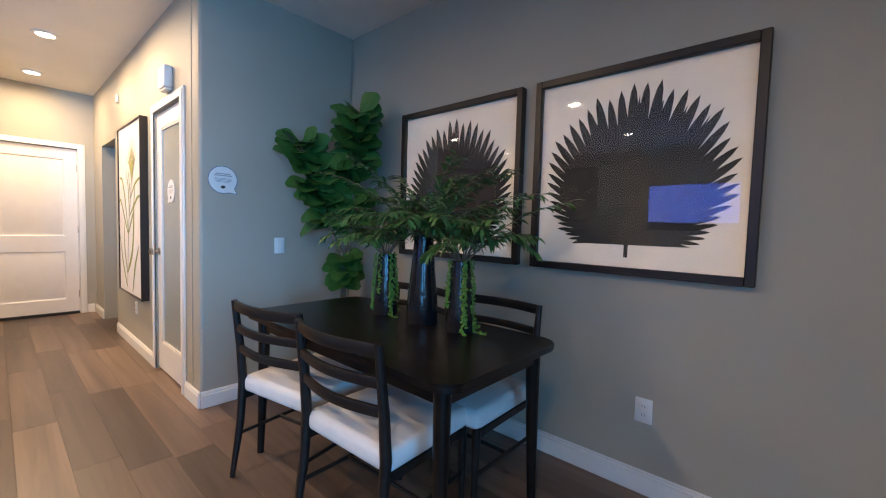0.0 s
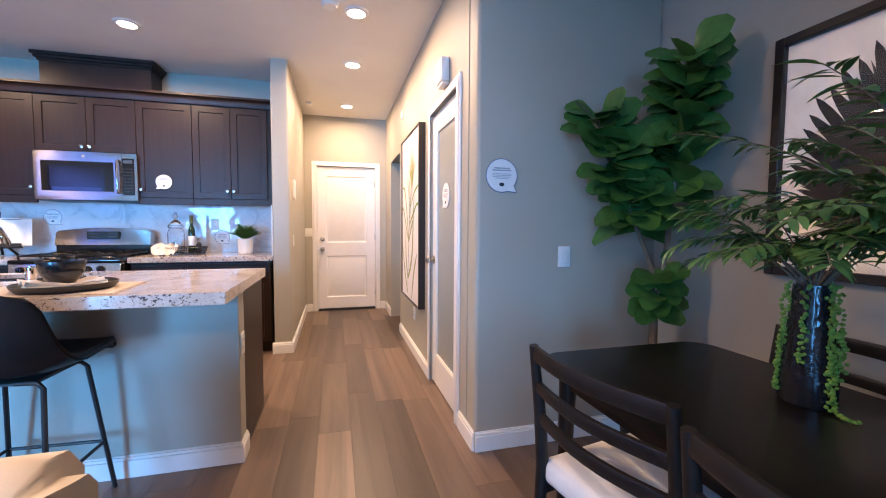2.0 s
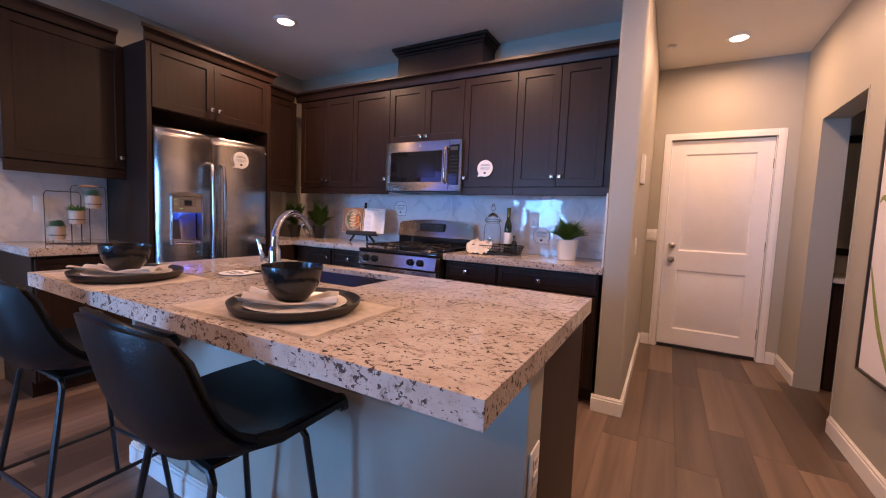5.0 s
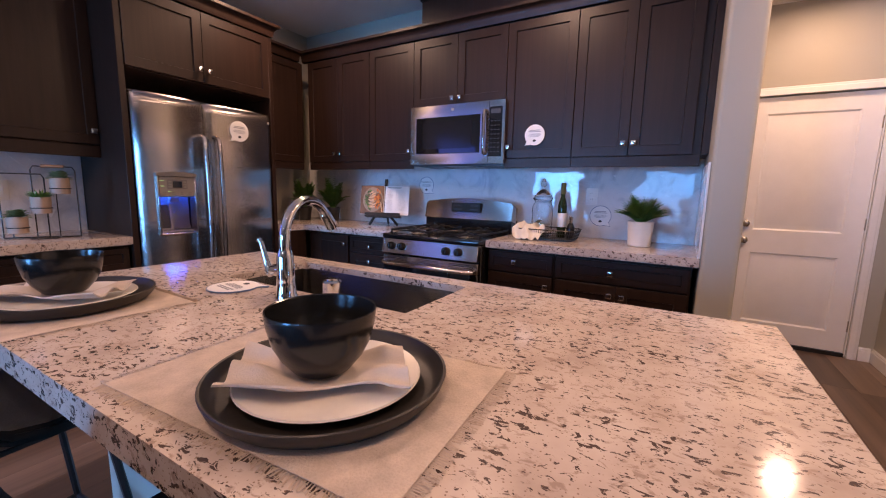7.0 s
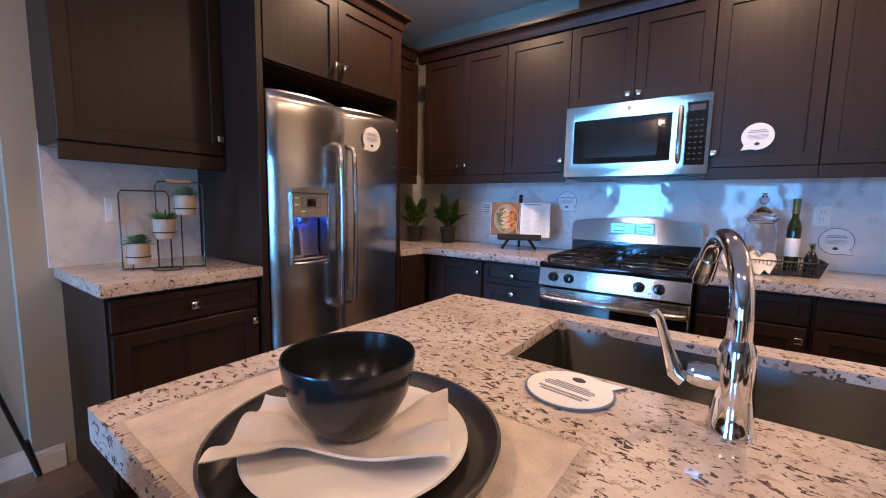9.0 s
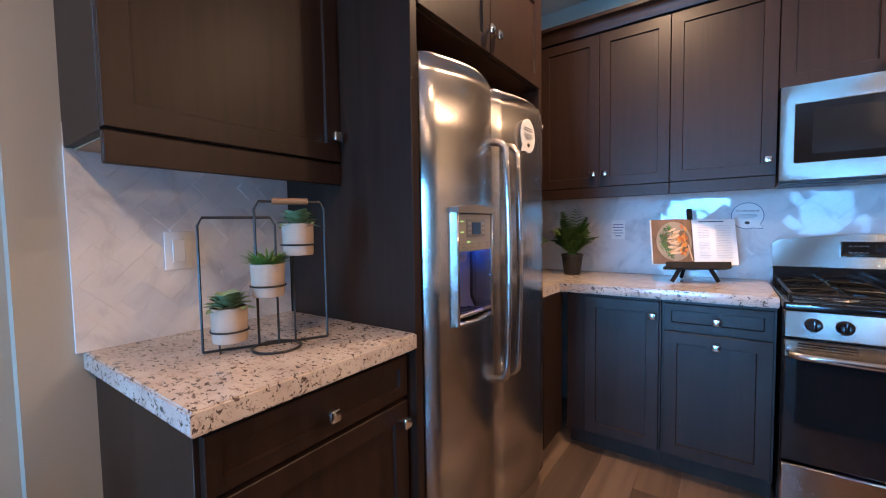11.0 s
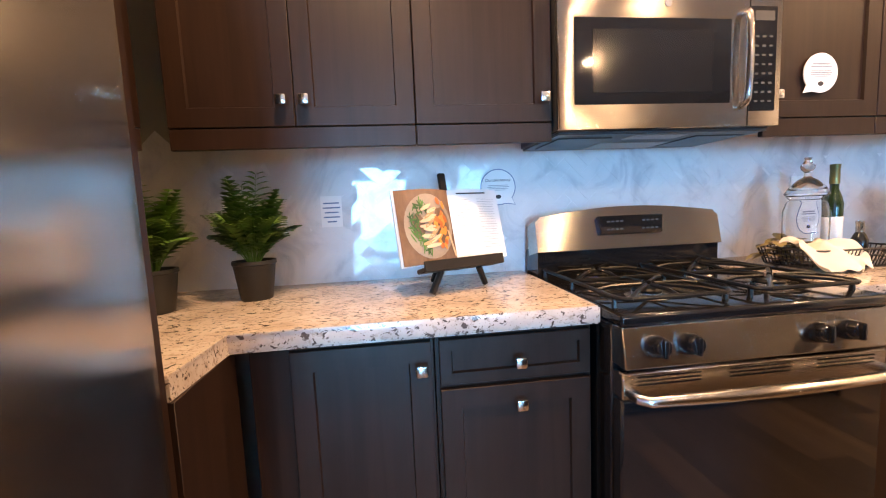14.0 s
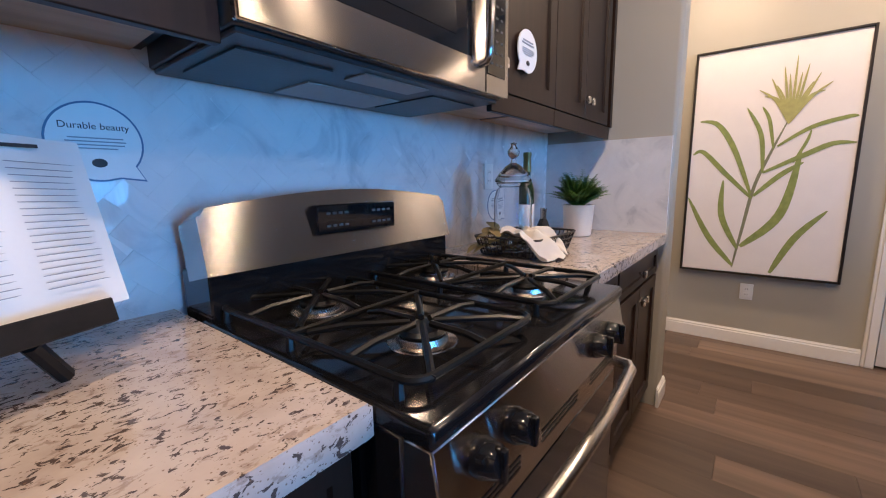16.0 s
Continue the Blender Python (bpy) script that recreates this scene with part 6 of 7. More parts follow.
for px, py, sd in ((-1.37, -0.245, 11), (-1.62, -0.36, 12)):
    p = thing("potted_fern", px, py, CT, "green fern in a black tapered pot", "potted plant", "corner ferns")
    part("pot", lathe(bmesh.new(), [(0, 0.001), (0.048, 0.001), (0.050, 0.004), (0.065, 0.116), (0.069, 0.119), (0.068, 0.130), (0.061, 0.130), (0.058, 0.112), (0, 0.112)], px, py, CT, 28), BLACKPOT, p)
    fern(p, px, py, CT + 0.112, 58, 0.27, sd, 0.62, wide=0.34, long=0.23)
p = thing("potted_herb", 1.243, -0.31, CT, "bushy green fern in a white ceramic pot", "potted plant")
part("pot", lathe(bmesh.new(), [(0, 0.001), (0.058, 0.001), (0.063, 0.006), (0.073, 0.145), (0.074, 0.150), (0.067, 0.150), (0.065, 0.135), (0, 0.135)], 1.243, -0.31, CT, 32), CERAMIC, p)
fern(p, 1.243, -0.31, CT + 0.135, 260, 0.165, 21, 1.05, wide=0.42, long=0.14)

# recipe book on its easel
ez = thing("book_easel", -0.70, -0.25, CT, "dark wooden book easel", "easel")
BM = pose(-0.705, -0.318, CT + 0.088, 0, 0, 23) @ pose(0, 0, 0, -14, 0, 0)
def in_book(bm):
    bm.transform(BM)
    return bm
part("ledge", in_book(boxes((-0.15, 0.15, -0.05, 0.004, -0.020, -0.004), bev=0.003)), CHAIRWOOD, ez)
part("ledge_lip", in_book(boxes((-0.15, 0.15, -0.058, -0.050, -0.020, 0.014), bev=0.002)), CHAIRWOOD, ez)
part("spine", in_book(boxes((-0.013, 0.013, 0.004, 0.018, -0.02, 0.315), bev=0.003)), CHAIRWOOD, ez)
for dx in (-0.095, 0.085):
    part("foot", tube(bmesh.new(), [BM @ Vector((dx * 0.8, -0.02, -0.018)), Vector((-0.695 + dx * 1.1, -0.325 + dx * 0.72, CT + 0.008))], 0.011, 8), CHAIRWOOD, ez)
part("foot", tube(bmesh.new(), [BM @ Vector((0, 0.012, 0.12)), Vector((-0.775, -0.165, CT + 0.008))], 0.010, 8), CHAIRWOOD, ez)
bk = thing("recipe_book", -0.70, -0.24, CT + 0.08, "open recipe book with a food photo and text", "book")
for s in (-1, 1):
    W = 0.205
    def page(u, v, s=s):
        return (s * (0.002 + W * u), -0.004 - 0.016 * math.sin(math.pi * min(1, u * 1.15)) * (1 - 0.3 * u) - 0.010 * u * (s < 0), 0.004 + 0.246 * v)
    part("page_block", in_book(cloth(page, 16, 4, 0.008)), CARD, bk, "white pages")
def on_page(s, u, v, lift):
    return Vector((s * (0.002 + 0.205 * u), -0.0135 - lift - 0.016 * math.sin(math.pi * min(1, u * 1.15)) * (1 - 0.3 * u) - 0.010 * u * (s < 0), 0.004 + 0.246 * v))
def page_patch(pts, s, lift):
    bm = bmesh.new()
    c = bm.verts.new(on_page(s, sum(p[0] for p in pts) / len(pts), sum(p[1] for p in pts) / len(pts), lift))
    vs = [bm.verts.new(on_page(s, u, v, lift)) for u, v in pts]
    for a, b in zip(vs, vs[1:] + vs[:1]):
        bm.faces.new((c, a, b))
    return in_book(bm)
def oval(cu, cv, ru, rv, n=18, a=0.0):
    return [(cu + ru * math.cos(t) * math.cos(a) - rv * math.sin(t) * math.sin(a) * 0.8, cv + ru * math.cos(t) * math.sin(a) * 1.2 + rv * math.sin(t) * math.cos(a)) for t in [2 * math.pi * k / n for k in range(n)]]
FOODBOARD = wood_mat("photo_brown_table", (0.11, 0.055, 0.03), (0.26, 0.14, 0.08), (1, 1, 0.2), 0.35, 30)
ph = bmesh.new()
for k in range(10):
    u0, u1 = 0.02 + 0.96 * k / 10, 0.02 + 0.96 * (k + 1) / 10
    ph.faces.new([ph.verts.new(on_page(-1, u, v, 0.0012)) for u, v in ((u0, 0.01), (u1, 0.01), (u1, 0.99), (u0, 0.99))])
bmesh.ops.remove_doubles(ph, verts=ph.verts, dist=1e-5)
part("photo", in_book(ph), FOODBOARD, bk, "brown food photo page")
part("photo_plate", page_patch(oval(0.46, 0.50, 0.42, 0.43, 28), -1, 0.0024), simple("photo_plate_tone", (0.34, 0.25, 0.18), 0.4, vary=0.2), bk)
rr = random.Random(8)
GREENS = (simple("photo_greens", (0.08, 0.17, 0.03), 0.4, vary=0.5, grain=300), simple("photo_dark_greens", (0.04, 0.095, 0.02), 0.4, vary=0.4, grain=300))
ORANGE = (simple("photo_orange", (0.74, 0.25, 0.045), 0.4, vary=0.25, grain=260), simple("photo_deep_orange", (0.55, 0.13, 0.03), 0.4, vary=0.3, grain=260))
PALES = (simple("photo_chicken", (0.72, 0.47, 0.28), 0.4, vary=0.25, grain=260), simple("photo_seared_chicken", (0.50, 0.27, 0.12), 0.4, vary=0.35, grain=260))
PALE = PALES[0]
for k in range(64):
    a, q = radians(95 + 175 * rr.random()), rr.uniform(0.55, 1.0)
    part("photo_leaf", page_patch(oval(0.47 - 0.33 * math.cos(a) * q, 0.5 + 0.36 * math.sin(a) * q, rr.uniform(0.04, 0.075), 0.013, 8, rr.uniform(0, 3)), -1, 0.0032 + 0.00003 * k), GREENS[k % 2], bk)
for k in range(28):
    part("photo_slice", page_patch(oval(rr.uniform(0.17, 0.38), rr.uniform(0.20, 0.84), rr.uniform(0.035, 0.06), rr.uniform(0.025, 0.04), 10, rr.uniform(0, 3)), -1, 0.0054 + 0.00004 * k), ORANGE[k % 3 == 0], bk)
for k in range(13):
    part("photo_slice", page_patch(oval(0.48 + rr.uniform(-.07, .07), 0.24 + 0.042 * k, rr.uniform(0.09, 0.14), 0.026, 12, rr.uniform(-0.6, 0.1)), -1, 0.0068 + 0.00006 * k), PALES[k % 3 == 1], bk)
part("photo_fork", page_patch([(0.12, 0.42), (0.16, 0.44), (0.07, 0.08), (0.03, 0.08)], -1, 0.0056), PALE, bk)
for col, u0, u1 in ((0, 0.10, 0.40), (1, 0.48, 0.92)):
    for k in range(20):
        v = 0.84 - 0.036 * k
        if (col == 0 and k in (8, 9, 15)) or v < 0.1:
            continue
        part("text_line", page_patch([(u0, v), (u1 - rr.uniform(0, 0.12), v), (u1 - 0.05, v + 0.0045), (u0, v + 0.0045)], 1, 0.0012), INK, bk)
part("text_line", page_patch([(0.12, 0.925), (0.70, 0.925), (0.70, 0.945), (0.12, 0.945)], 1, 0.0012), INKDARK, bk)

# tray with jar, bottles and towel
tr = thing("wire_tray", 0.70, -0.31, CT, "black wire serving basket on the counter", "tray")
bm = bmesh.new()
base_o = rounded_rect(0.535, 0.865, -0.42, -0.20, 0.03, 4)
rim_o = rounded_rect(0.515, 0.885, -0.44, -0.18, 0.04, 4)
prism(bm, base_o, (0, 0, CT + 0.003), (1, 0, 0), (0, 1, 0), 0.006)
part("base", bm, BLACKMETAL, tr)
for z, mixf in ((0.070, 1.0), (0.048, 0.7), (0.027, 0.35)):
    pts = [(a[0] + (b[0] - a[0]) * mixf, a[1] + (b[1] - a[1]) * mixf, CT + z) for a, b in zip(base_o, rim_o)]
    part("rim", tube(bmesh.new(), pts, 0.004 if mixf == 1 else 0.0022, 6, True), BLACKMETAL, tr)
bm = bmesh.new()
perimeter = list(zip(base_o, rim_o))
for k in range(len(perimeter)):
    (a, b), (a2, b2) = perimeter[k], perimeter[(k + 1) % len(perimeter)]
    steps = max(1, int(math.hypot(a2[0] - a[0], a2[1] - a[1]) / 0.014))
    for j in range(steps):
        t = j / steps
        tube(bm, [(a[0] + (a2[0] - a[0]) * t, a[1] + (a2[1] - a[1]) * t, CT + 0.006), (b[0] + (b2[0] - b[0]) * t, b[1] + (b2[1] - b[1]) * t, CT + 0.070)], 0.0018, 4)
tagged(part("wires", bm, BLACKMETAL, tr), kind="stuff")
jr = thing("glass_jar", 0.635, -0.285, CT + 0.01, "clear glass apothecary jar with dried leaves", "jar")
part("jar", lathe(bmesh.new(), [(0, 0.010), (0.060, 0.010), (0.068, 0.018), (0.070, 0.20), (0.060, 0.235), (0.050, 0.245), (0.062, 0.258), (0.060, 0.262), (0.046, 0.247), (0.056, 0.234), (0.066, 0.20), (0.064, 0.022), (0, 0.016)], 0.635, -0.285, CT, 32), GLASS, jr)
part("lid", lathe(bmesh.new(), [(0.066, 0.263), (0.068, 0.268), (0.055, 0.290), (0.030, 0.318), (0.012, 0.330), (0.008, 0.345), (0.020, 0.358), (0.022, 0.372), (0.012, 0.386), (0.008, 0.392), (0.012, 0.400), (0, 0.404)], 0.635, -0.285, CT, 28), GLASS, jr, "domed glass lid")
lb = bmesh.new()
for k in range(46):
    a, q = rng.uniform(0, 6.3), rng.uniform(0.0, 0.045)
    leaf(lb, (0.635 + q * math.cos(a), -0.285 + q * math.sin(a), CT + rng.uniform(0.02, 0.10)), (math.cos(a * 3), math.sin(a * 3), rng.uniform(-.3, .5)), (0, 0, 1), 0.03, 0.009, 0.3)
part("dried_leaves", lb, leaf_mat("dried_leaf", (0.18, 0.15, 0.05), (0.34, 0.27, 0.12)), jr)
BH = 1.19
bt = thing("wine_bottle", 0.765, -0.275, CT + 0.01, "dark green wine bottle with a pale label", "bottle")
part("glass", lathe(bmesh.new(), [(0, 0.010), (0.026, 0.010), (0.029, 0.016), (0.029, 0.190 * BH), (0.024, 0.210 * BH), (0.014, 0.236 * BH), (0.0138, 0.30 * BH), (0.0155, 0.302 * BH), (0.0155, 0.313 * BH), (0, 0.314 * BH)], 0.765, -0.275, CT, 24), BOTTLE, bt)
part("paper_label", lathe(bmesh.new(), [(0.0292, 0.085), (0.0296, 0.086), (0.0296, 0.175), (0.0292, 0.176)], 0.765, -0.275, CT, 24), CARD, bt, "pale paper label")
part("foil", lathe(bmesh.new(), [(0.0158, 0.252 * BH), (0.0150, 0.30 * BH), (0.0162, 0.303 * BH), (0.0162, 0.3145 * BH), (0, 0.3150 * BH)], 0.765, -0.275, CT, 20), simple("olive_foil", (0.16, 0.14, 0.05), 0.35, 0.6), bt, "olive foil capsule")
sb_ = thing("small_bottle", 0.835, -0.315, CT + 0.01, "small dark bottle with a silver neck", "bottle")
part("glass", lathe(bmesh.new(), [(0, 0.010), (0.024, 0.010), (0.026, 0.014), (0.026, 0.085), (0.018, 0.105), (0.011, 0.118), (0.011, 0.14), (0, 0.14)], 0.835, -0.315, CT, 22), STONEWARE, sb_)
part("neck_band", lathe(bmesh.new(), [(0.0125, 0.112), (0.0125, 0.140), (0.0135, 0.148), (0.0135, 0.158), (0, 0.158)], 0.835, -0.315, CT, 20), STEEL, sb_)
tw = thing("tea_towel", 0.60, -0.43, CT, "crumpled cream tea towel over the basket edge", "towel")
def towel(u, v):
    x = 0.495 + 0.185 * u + 0.016 * math.sin(7 * v + 3 * u)
    y = -0.325 - 0.165 * v + 0.014 * math.sin(8 * u + 1)
    fall = max(0.0, (v - 0.42) / 0.58)
    z = CT + 0.092 - 0.080 * fall ** 1.2
    z += (0.016 * math.sin(13 * u + 2.5 * v) + 0.010 * math.sin(23 * u - 5 * v)) * (0.5 + 0.5 * v) * (1 - 0.6 * fall) + 0.020 * noise.noise(Vector((u * 4, v * 4, 3)))
    return (x, y, max(CT + 0.005 + 0.004 * abs(math.sin(9 * u)), z))
part("cloth", cloth(towel, 40, 30, 0.003), TOWEL, tw)
dl = thing("dried_leaf_bunch", 0.57, -0.25, CT, "bunch of dried olive-brown leaves in the basket", "leaves")
lb = bmesh.new()
for k in range(26):
    a = rng.uniform(0, 6.3)
    leaf(lb, (0.57 + rng.uniform(-.04, .04), -0.25 + rng.uniform(-.04, .04), CT + rng.uniform(0.02, 0.09)), (math.cos(a), math.sin(a) - 0.3, rng.uniform(-.1, .8)), (0, 0, 1), 0.075, 0.024, 0.3, 4)
part("leaves", lb, leaf_mat("olive_dried_leaf", (0.16, 0.13, 0.05), (0.32, 0.25, 0.11), 0.6), dl)

# tiered plant stand on the small counter
st = thing("plant_stand", -1.53, -2.20, CT, "black wire plant stand with a wooden handle", "plant stand")
SW = 0.0034
P0, P1 = Vector((-1.640, -2.335, 0)), Vector((-1.500, -2.060, 0))
mid = P0.lerp(P1, 0.5)


def hoop(a, b, h):
    d = b - a
    return [a + Vector((0, 0, CT + 0.004)), a + Vector((0, 0, CT + h - 0.02)), a + d * 0.06 + Vector((0, 0, CT + h)), b - d * 0.06 + Vector((0, 0, CT + h)), b + Vector((0, 0, CT + h - 0.02)), b + Vector((0, 0, CT + 0.004))]


part("hoop", tube(bmesh.new(), hoop(P0, P0.lerp(P1, 0.58), 0.345), SW, 6), BLACKMETAL, st)
part("hoop", tube(bmesh.new(), hoop(P0.lerp(P1, 0.42), P1, 0.388), SW, 6), BLACKMETAL, st)
part("handle", tube(bmesh.new(), [P0.lerp(P1, 0.56) + Vector((0, 0, CT + 0.389)), P0.lerp(P1, 0.86) + Vector((0, 0, CT + 0.389))], 0.009, 10), simple("brown_handle_wood", (0.30, 0.15, 0.07), 0.5), st, "turned wooden handle")
part("foot_ring", tube(bmesh.new(), arc((-1.530, -2.200, CT + 0.0042), 0.060, 0, 345, 23, (1, 0, 0), (0, 1, 0)), SW, 6, True), BLACKMETAL, st)
part("foot_bar", tube(bmesh.new(), [P0 + Vector((0, 0, CT + 0.0042)), Vector((-1.587, -2.225, CT + 0.0042)), P1 + Vector((0, 0, CT + 0.0042))], SW, 6), BLACKMETAL, st)
for px, py, pz, nm in ((-1.590, -2.290, 0.957, 0), (-1.568, -2.195, 1.060, 1), (-1.545, -2.115, 1.166, 2)):
    c = Vector((px, py, pz))
    post = P0.lerp(P1, (0.12, 0.42, 0.72)[nm])
    part("pot_ring", tube(bmesh.new(), arc(c + Vector((0, 0, 0.030)), 0.0445, 0, 345, 23, (1, 0, 0), (0, 1, 0)), 0.0026, 6, True), BLACKMETAL, st)
    toward = (Vector((post.x, post.y, 0)) - Vector((px, py, 0))).normalized()
    part("ring_arm", tube(bmesh.new(), [c + toward * 0.044 + Vector((0, 0, 0.030)), Vector((post.x, post.y, pz + 0.030)), Vector((post.x, post.y, CT + 0.0045))], 0.0026, 6), BLACKMETAL, st)
    pp = thing("small_plant", px, py, pz, ("small feathery" if nm == 1 else "small broad-leaved") + " succulent in a blush clay pot", "potted plant", "stand plants")
    part("pot", lathe(bmesh.new(), [(0, 0.001), (0.038, 0.001), (0.041, 0.005), (0.0425, 0.082), (0.0435, 0.084), (0.0435, 0.088), (0.040, 0.089), (0.038, 0.076), (0, 0.076)], px, py, pz, 24), TERRACOTTA, pp)
    lb = bmesh.new()
    for k in range(150 if nm == 1 else 26):
        a = 2.4 * k
        if nm == 1:
            leaf(lb, c + Vector((0.016 * math.cos(a), 0.016 * math.sin(a), 0.076)), (math.cos(a) * rng.uniform(.3, 1), math.sin(a) * rng.uniform(.3, 1), rng.uniform(0.5, 1.2)), (0, 0, 1), rng.uniform(0.035, 0.068), 0.0034, 0.3, 3)
        else:
            q = 0.010 + 0.0010 * k
            leaf(lb, c + Vector((q * 0.5 * math.cos(a), q * 0.5 * math.sin(a), 0.078 + 0.022 * (1 - k / 26))), (math.cos(a), math.sin(a), 1.3 - k / 22), (0, 0, 1), 0.046, 0.0205, 0.25, 4)
    part("leaves", lb, FERNLEAF if nm == 1 else SUCCULENT, pp)

# ---- living room ----
sf = thing("armchair", 1.25, -4.25, 0, "cream upholstered armchair with sloping arms", "armchair")
part("back", cushion(bmesh.new(), 0.93, 1.53, -4.02, -3.80, 0.10, 0.835, 0.05, 0.0), UPHOLSTERY, sf)
for x0 in (1.535, 0.75):
    bm = bmesh.new()
    prism(bm, [(-4.74, 0.10), (-3.80, 0.10), (-3.80, 0.78), (-3.84, 0.83), (-3.90, 0.845), (-3.98, 0.83), (-4.14, 0.775), (-4.30, 0.715), (-4.50, 0.655), (-4.66, 0.615), (-4.72, 0.58), (-4.74, 0.53)], (x0, 0, 0), (0, 1, 0), (0, 0, 1), 0.175)
    bmesh.ops.bevel(bm, geom=[e for e in bm.edges if abs(e.verts[0].co.x - e.verts[1].co.x) < 1e-5], offset=0.038, segments=4, affect="EDGES")
    soften(part("arm", bm, UPHOLSTERY, sf), 75)
part("seat_cushion", cushion(bmesh.new(), 0.93, 1.53, -4.72, -4.03, 0.30, 0.47, 0.045), UPHOLSTERY, sf)
part("back_cushion", cushion(bmesh.new(), 0.94, 1.52, -4.20, -4.03, 0.48, 0.80, 0.06, 0.0), UPHOLSTERY, sf)
part("base", boxes((0.93, 1.53, -4.70, -4.03, 0.10, 0.295)), UPHOLSTERY, sf)
for x in (0.83, 1.62):
    for y in (-4.66, -3.88):
        part("foot", tube(bmesh.new(), [(x, y, 0.0), (x, y, 0.10)], [0.018, 0.025], 10), BLACKWOOD, sf)
tv = thing("television", -1.96, -4.08, 1.29, "wall-mounted television with a blue picture", "television")
part("bezel", boxes((-1.995, -1.955, -4.78, -3.42, 1.27, 2.07), bev=0.004), BLACKMETAL, tv)
part("screen", boxes((-1.9548, -1.953, -4.765, -3.435, 1.41, 2.055)), TVGLOW, tv, "lit blue screen")
lp = thing("tripod_floor_lamp", -1.72, -2.93, 0, "black tripod floor lamp with a bronze cone", "floor lamp")
top_pt = Vector((-1.74, -2.93, 1.36))
for x, y in ((-1.90, -2.645), (-1.60, -2.84), (-1.85, -3.22)):
    part("leg", tube(bmesh.new(), [top_pt + Vector((0, 0, 0.01)), Vector((x, y, 0.16)), ], 0.0085, 8), BLACKMETAL, lp)
    d = (Vector((x, y, 0.16)) - top_pt).normalized()
    part("foot", tube(bmesh.new(), [Vector((x, y, 0.19)), Vector((x, y, 0.16)) + d * 0.16], [0.014, 0.010], 8), BLACKMETAL, lp)
part("cone", lathe(bmesh.new(), [(0.045, -0.08), (0.022, 0.06), (0.018, 0.062), (0, 0.062)], top_pt.x, top_pt.y, top_pt.z, 24), simple("bronze", (0.16, 0.11, 0.07), 0.35, 0.8), lp, "bronze cone")
part("neck", tube(bmesh.new(), [top_pt + Vector((0, 0, 0.06)), top_pt + Vector((0, 0, 0.20)), top_pt + Vector((0.05, -0.22, 0.27))], 0.007, 8), BLACKMETAL, lp)
part("cord", tube(bmesh.new(), [top_pt + Vector((-0.03, 0, -0.07)), Vector((-1.80, -2.95, 0.8)), Vector((-1.82, -2.97, 0.3)), Vector((-1.90, -2.95, 0.01))], 0.003, 6), BLACKMETAL, lp)
ac = thing("lounge_chair", -1.45, -3.35, 0, "cream cushioned lounge chair with a black metal frame", "armchair")
part("seat_cushion", cushion(bmesh.new(), -1.80, -1.12, -3.68, -3.08, 0.28, 0.44, 0.05), UPHOLSTERY, ac)
part("back_cushion", cushion(bmesh.new(), -1.82, -1.64, -3.68, -3.02, 0.36, 0.70, 0.05, 0.0), UPHOLSTERY, ac)
for y in (-3.0, -3.76):
    part("frame", tube(bmesh.new(), [(-1.78, y, 0.012), (-1.78, y, 0.54), (-1.10, y, 0.54), (-1.10, y, 0.012)], 0.013, 6), BLACKMETAL, ac)
part("seat_rail", boxes((-1.79, -1.11, -3.76, -3.735, 0.24, 0.27), (-1.79, -1.11, -3.025, -3.0, 0.24, 0.27), (-1.79, -1.765, -3.735, -3.025, 0.24, 0.27), (-1.135, -1.11, -3.735, -3.025, 0.24, 0.27)), BLACKMETAL, ac)

# ---- side room seen through the doorway ----
vt = thing("bathroom_vanity", 3.6, 0.95, 0, "dark vanity with a pale worktop", "vanity")
part("cabinet", boxes((3.0, 4.2, 0.70, 1.20, 0.0, 0.83), bev=0.003), CABINET, vt)
part("top", boxes((2.98, 4.22, 0.66, 1.20, 0.832, 0.87), bev=0.004), GRANITE, vt)
mr = thing("wall_mirror", 3.6, 1.19, 1.05, "dark framed mirror above the vanity", "mirror")
part("frame", boxes((3.02, 3.08, 1.17, 1.203, 1.02, 2.0), (4.1, 4.16, 1.17, 1.203, 1.02, 2.0), (3.08, 4.1, 1.17, 1.203, 1.02, 1.08), (3.08, 4.1, 1.17, 1.203, 1.94, 2.0)), BLACKWOOD, mr)
part("glass", boxes((3.08, 4.1, 1.19, 1.203, 1.08, 1.94)), CHROME, mr, "mirror glass")
# glowing lens out of view, added to light the side room
bcl = thing("recessed_light", 3.6, 0.2, H, "lit round recessed ceiling light with white trim", "ceiling light", "recessed ceiling lights")
part("lens", lathe(bmesh.new(), [(0.0, -0.005), (0.061, -0.005), (0.061, -0.001), (0.0, -0.001)], 3.6, 0.2, H, 24), CANGLOW, bcl)


# ---- backsplash tiles ----
TL, TW, TT = 0.100, 0.050, 0.008
def tile_mesh(name):
    bm = bmesh.new()
    box(bm, -TL / 2 + 0.0002, TL / 2 - 0.0002, -TT, 0.0, -TW / 2 + 0.0002, TW / 2 - 0.0002, 0.0005)
    return mesh_of(name, bm, TILE)


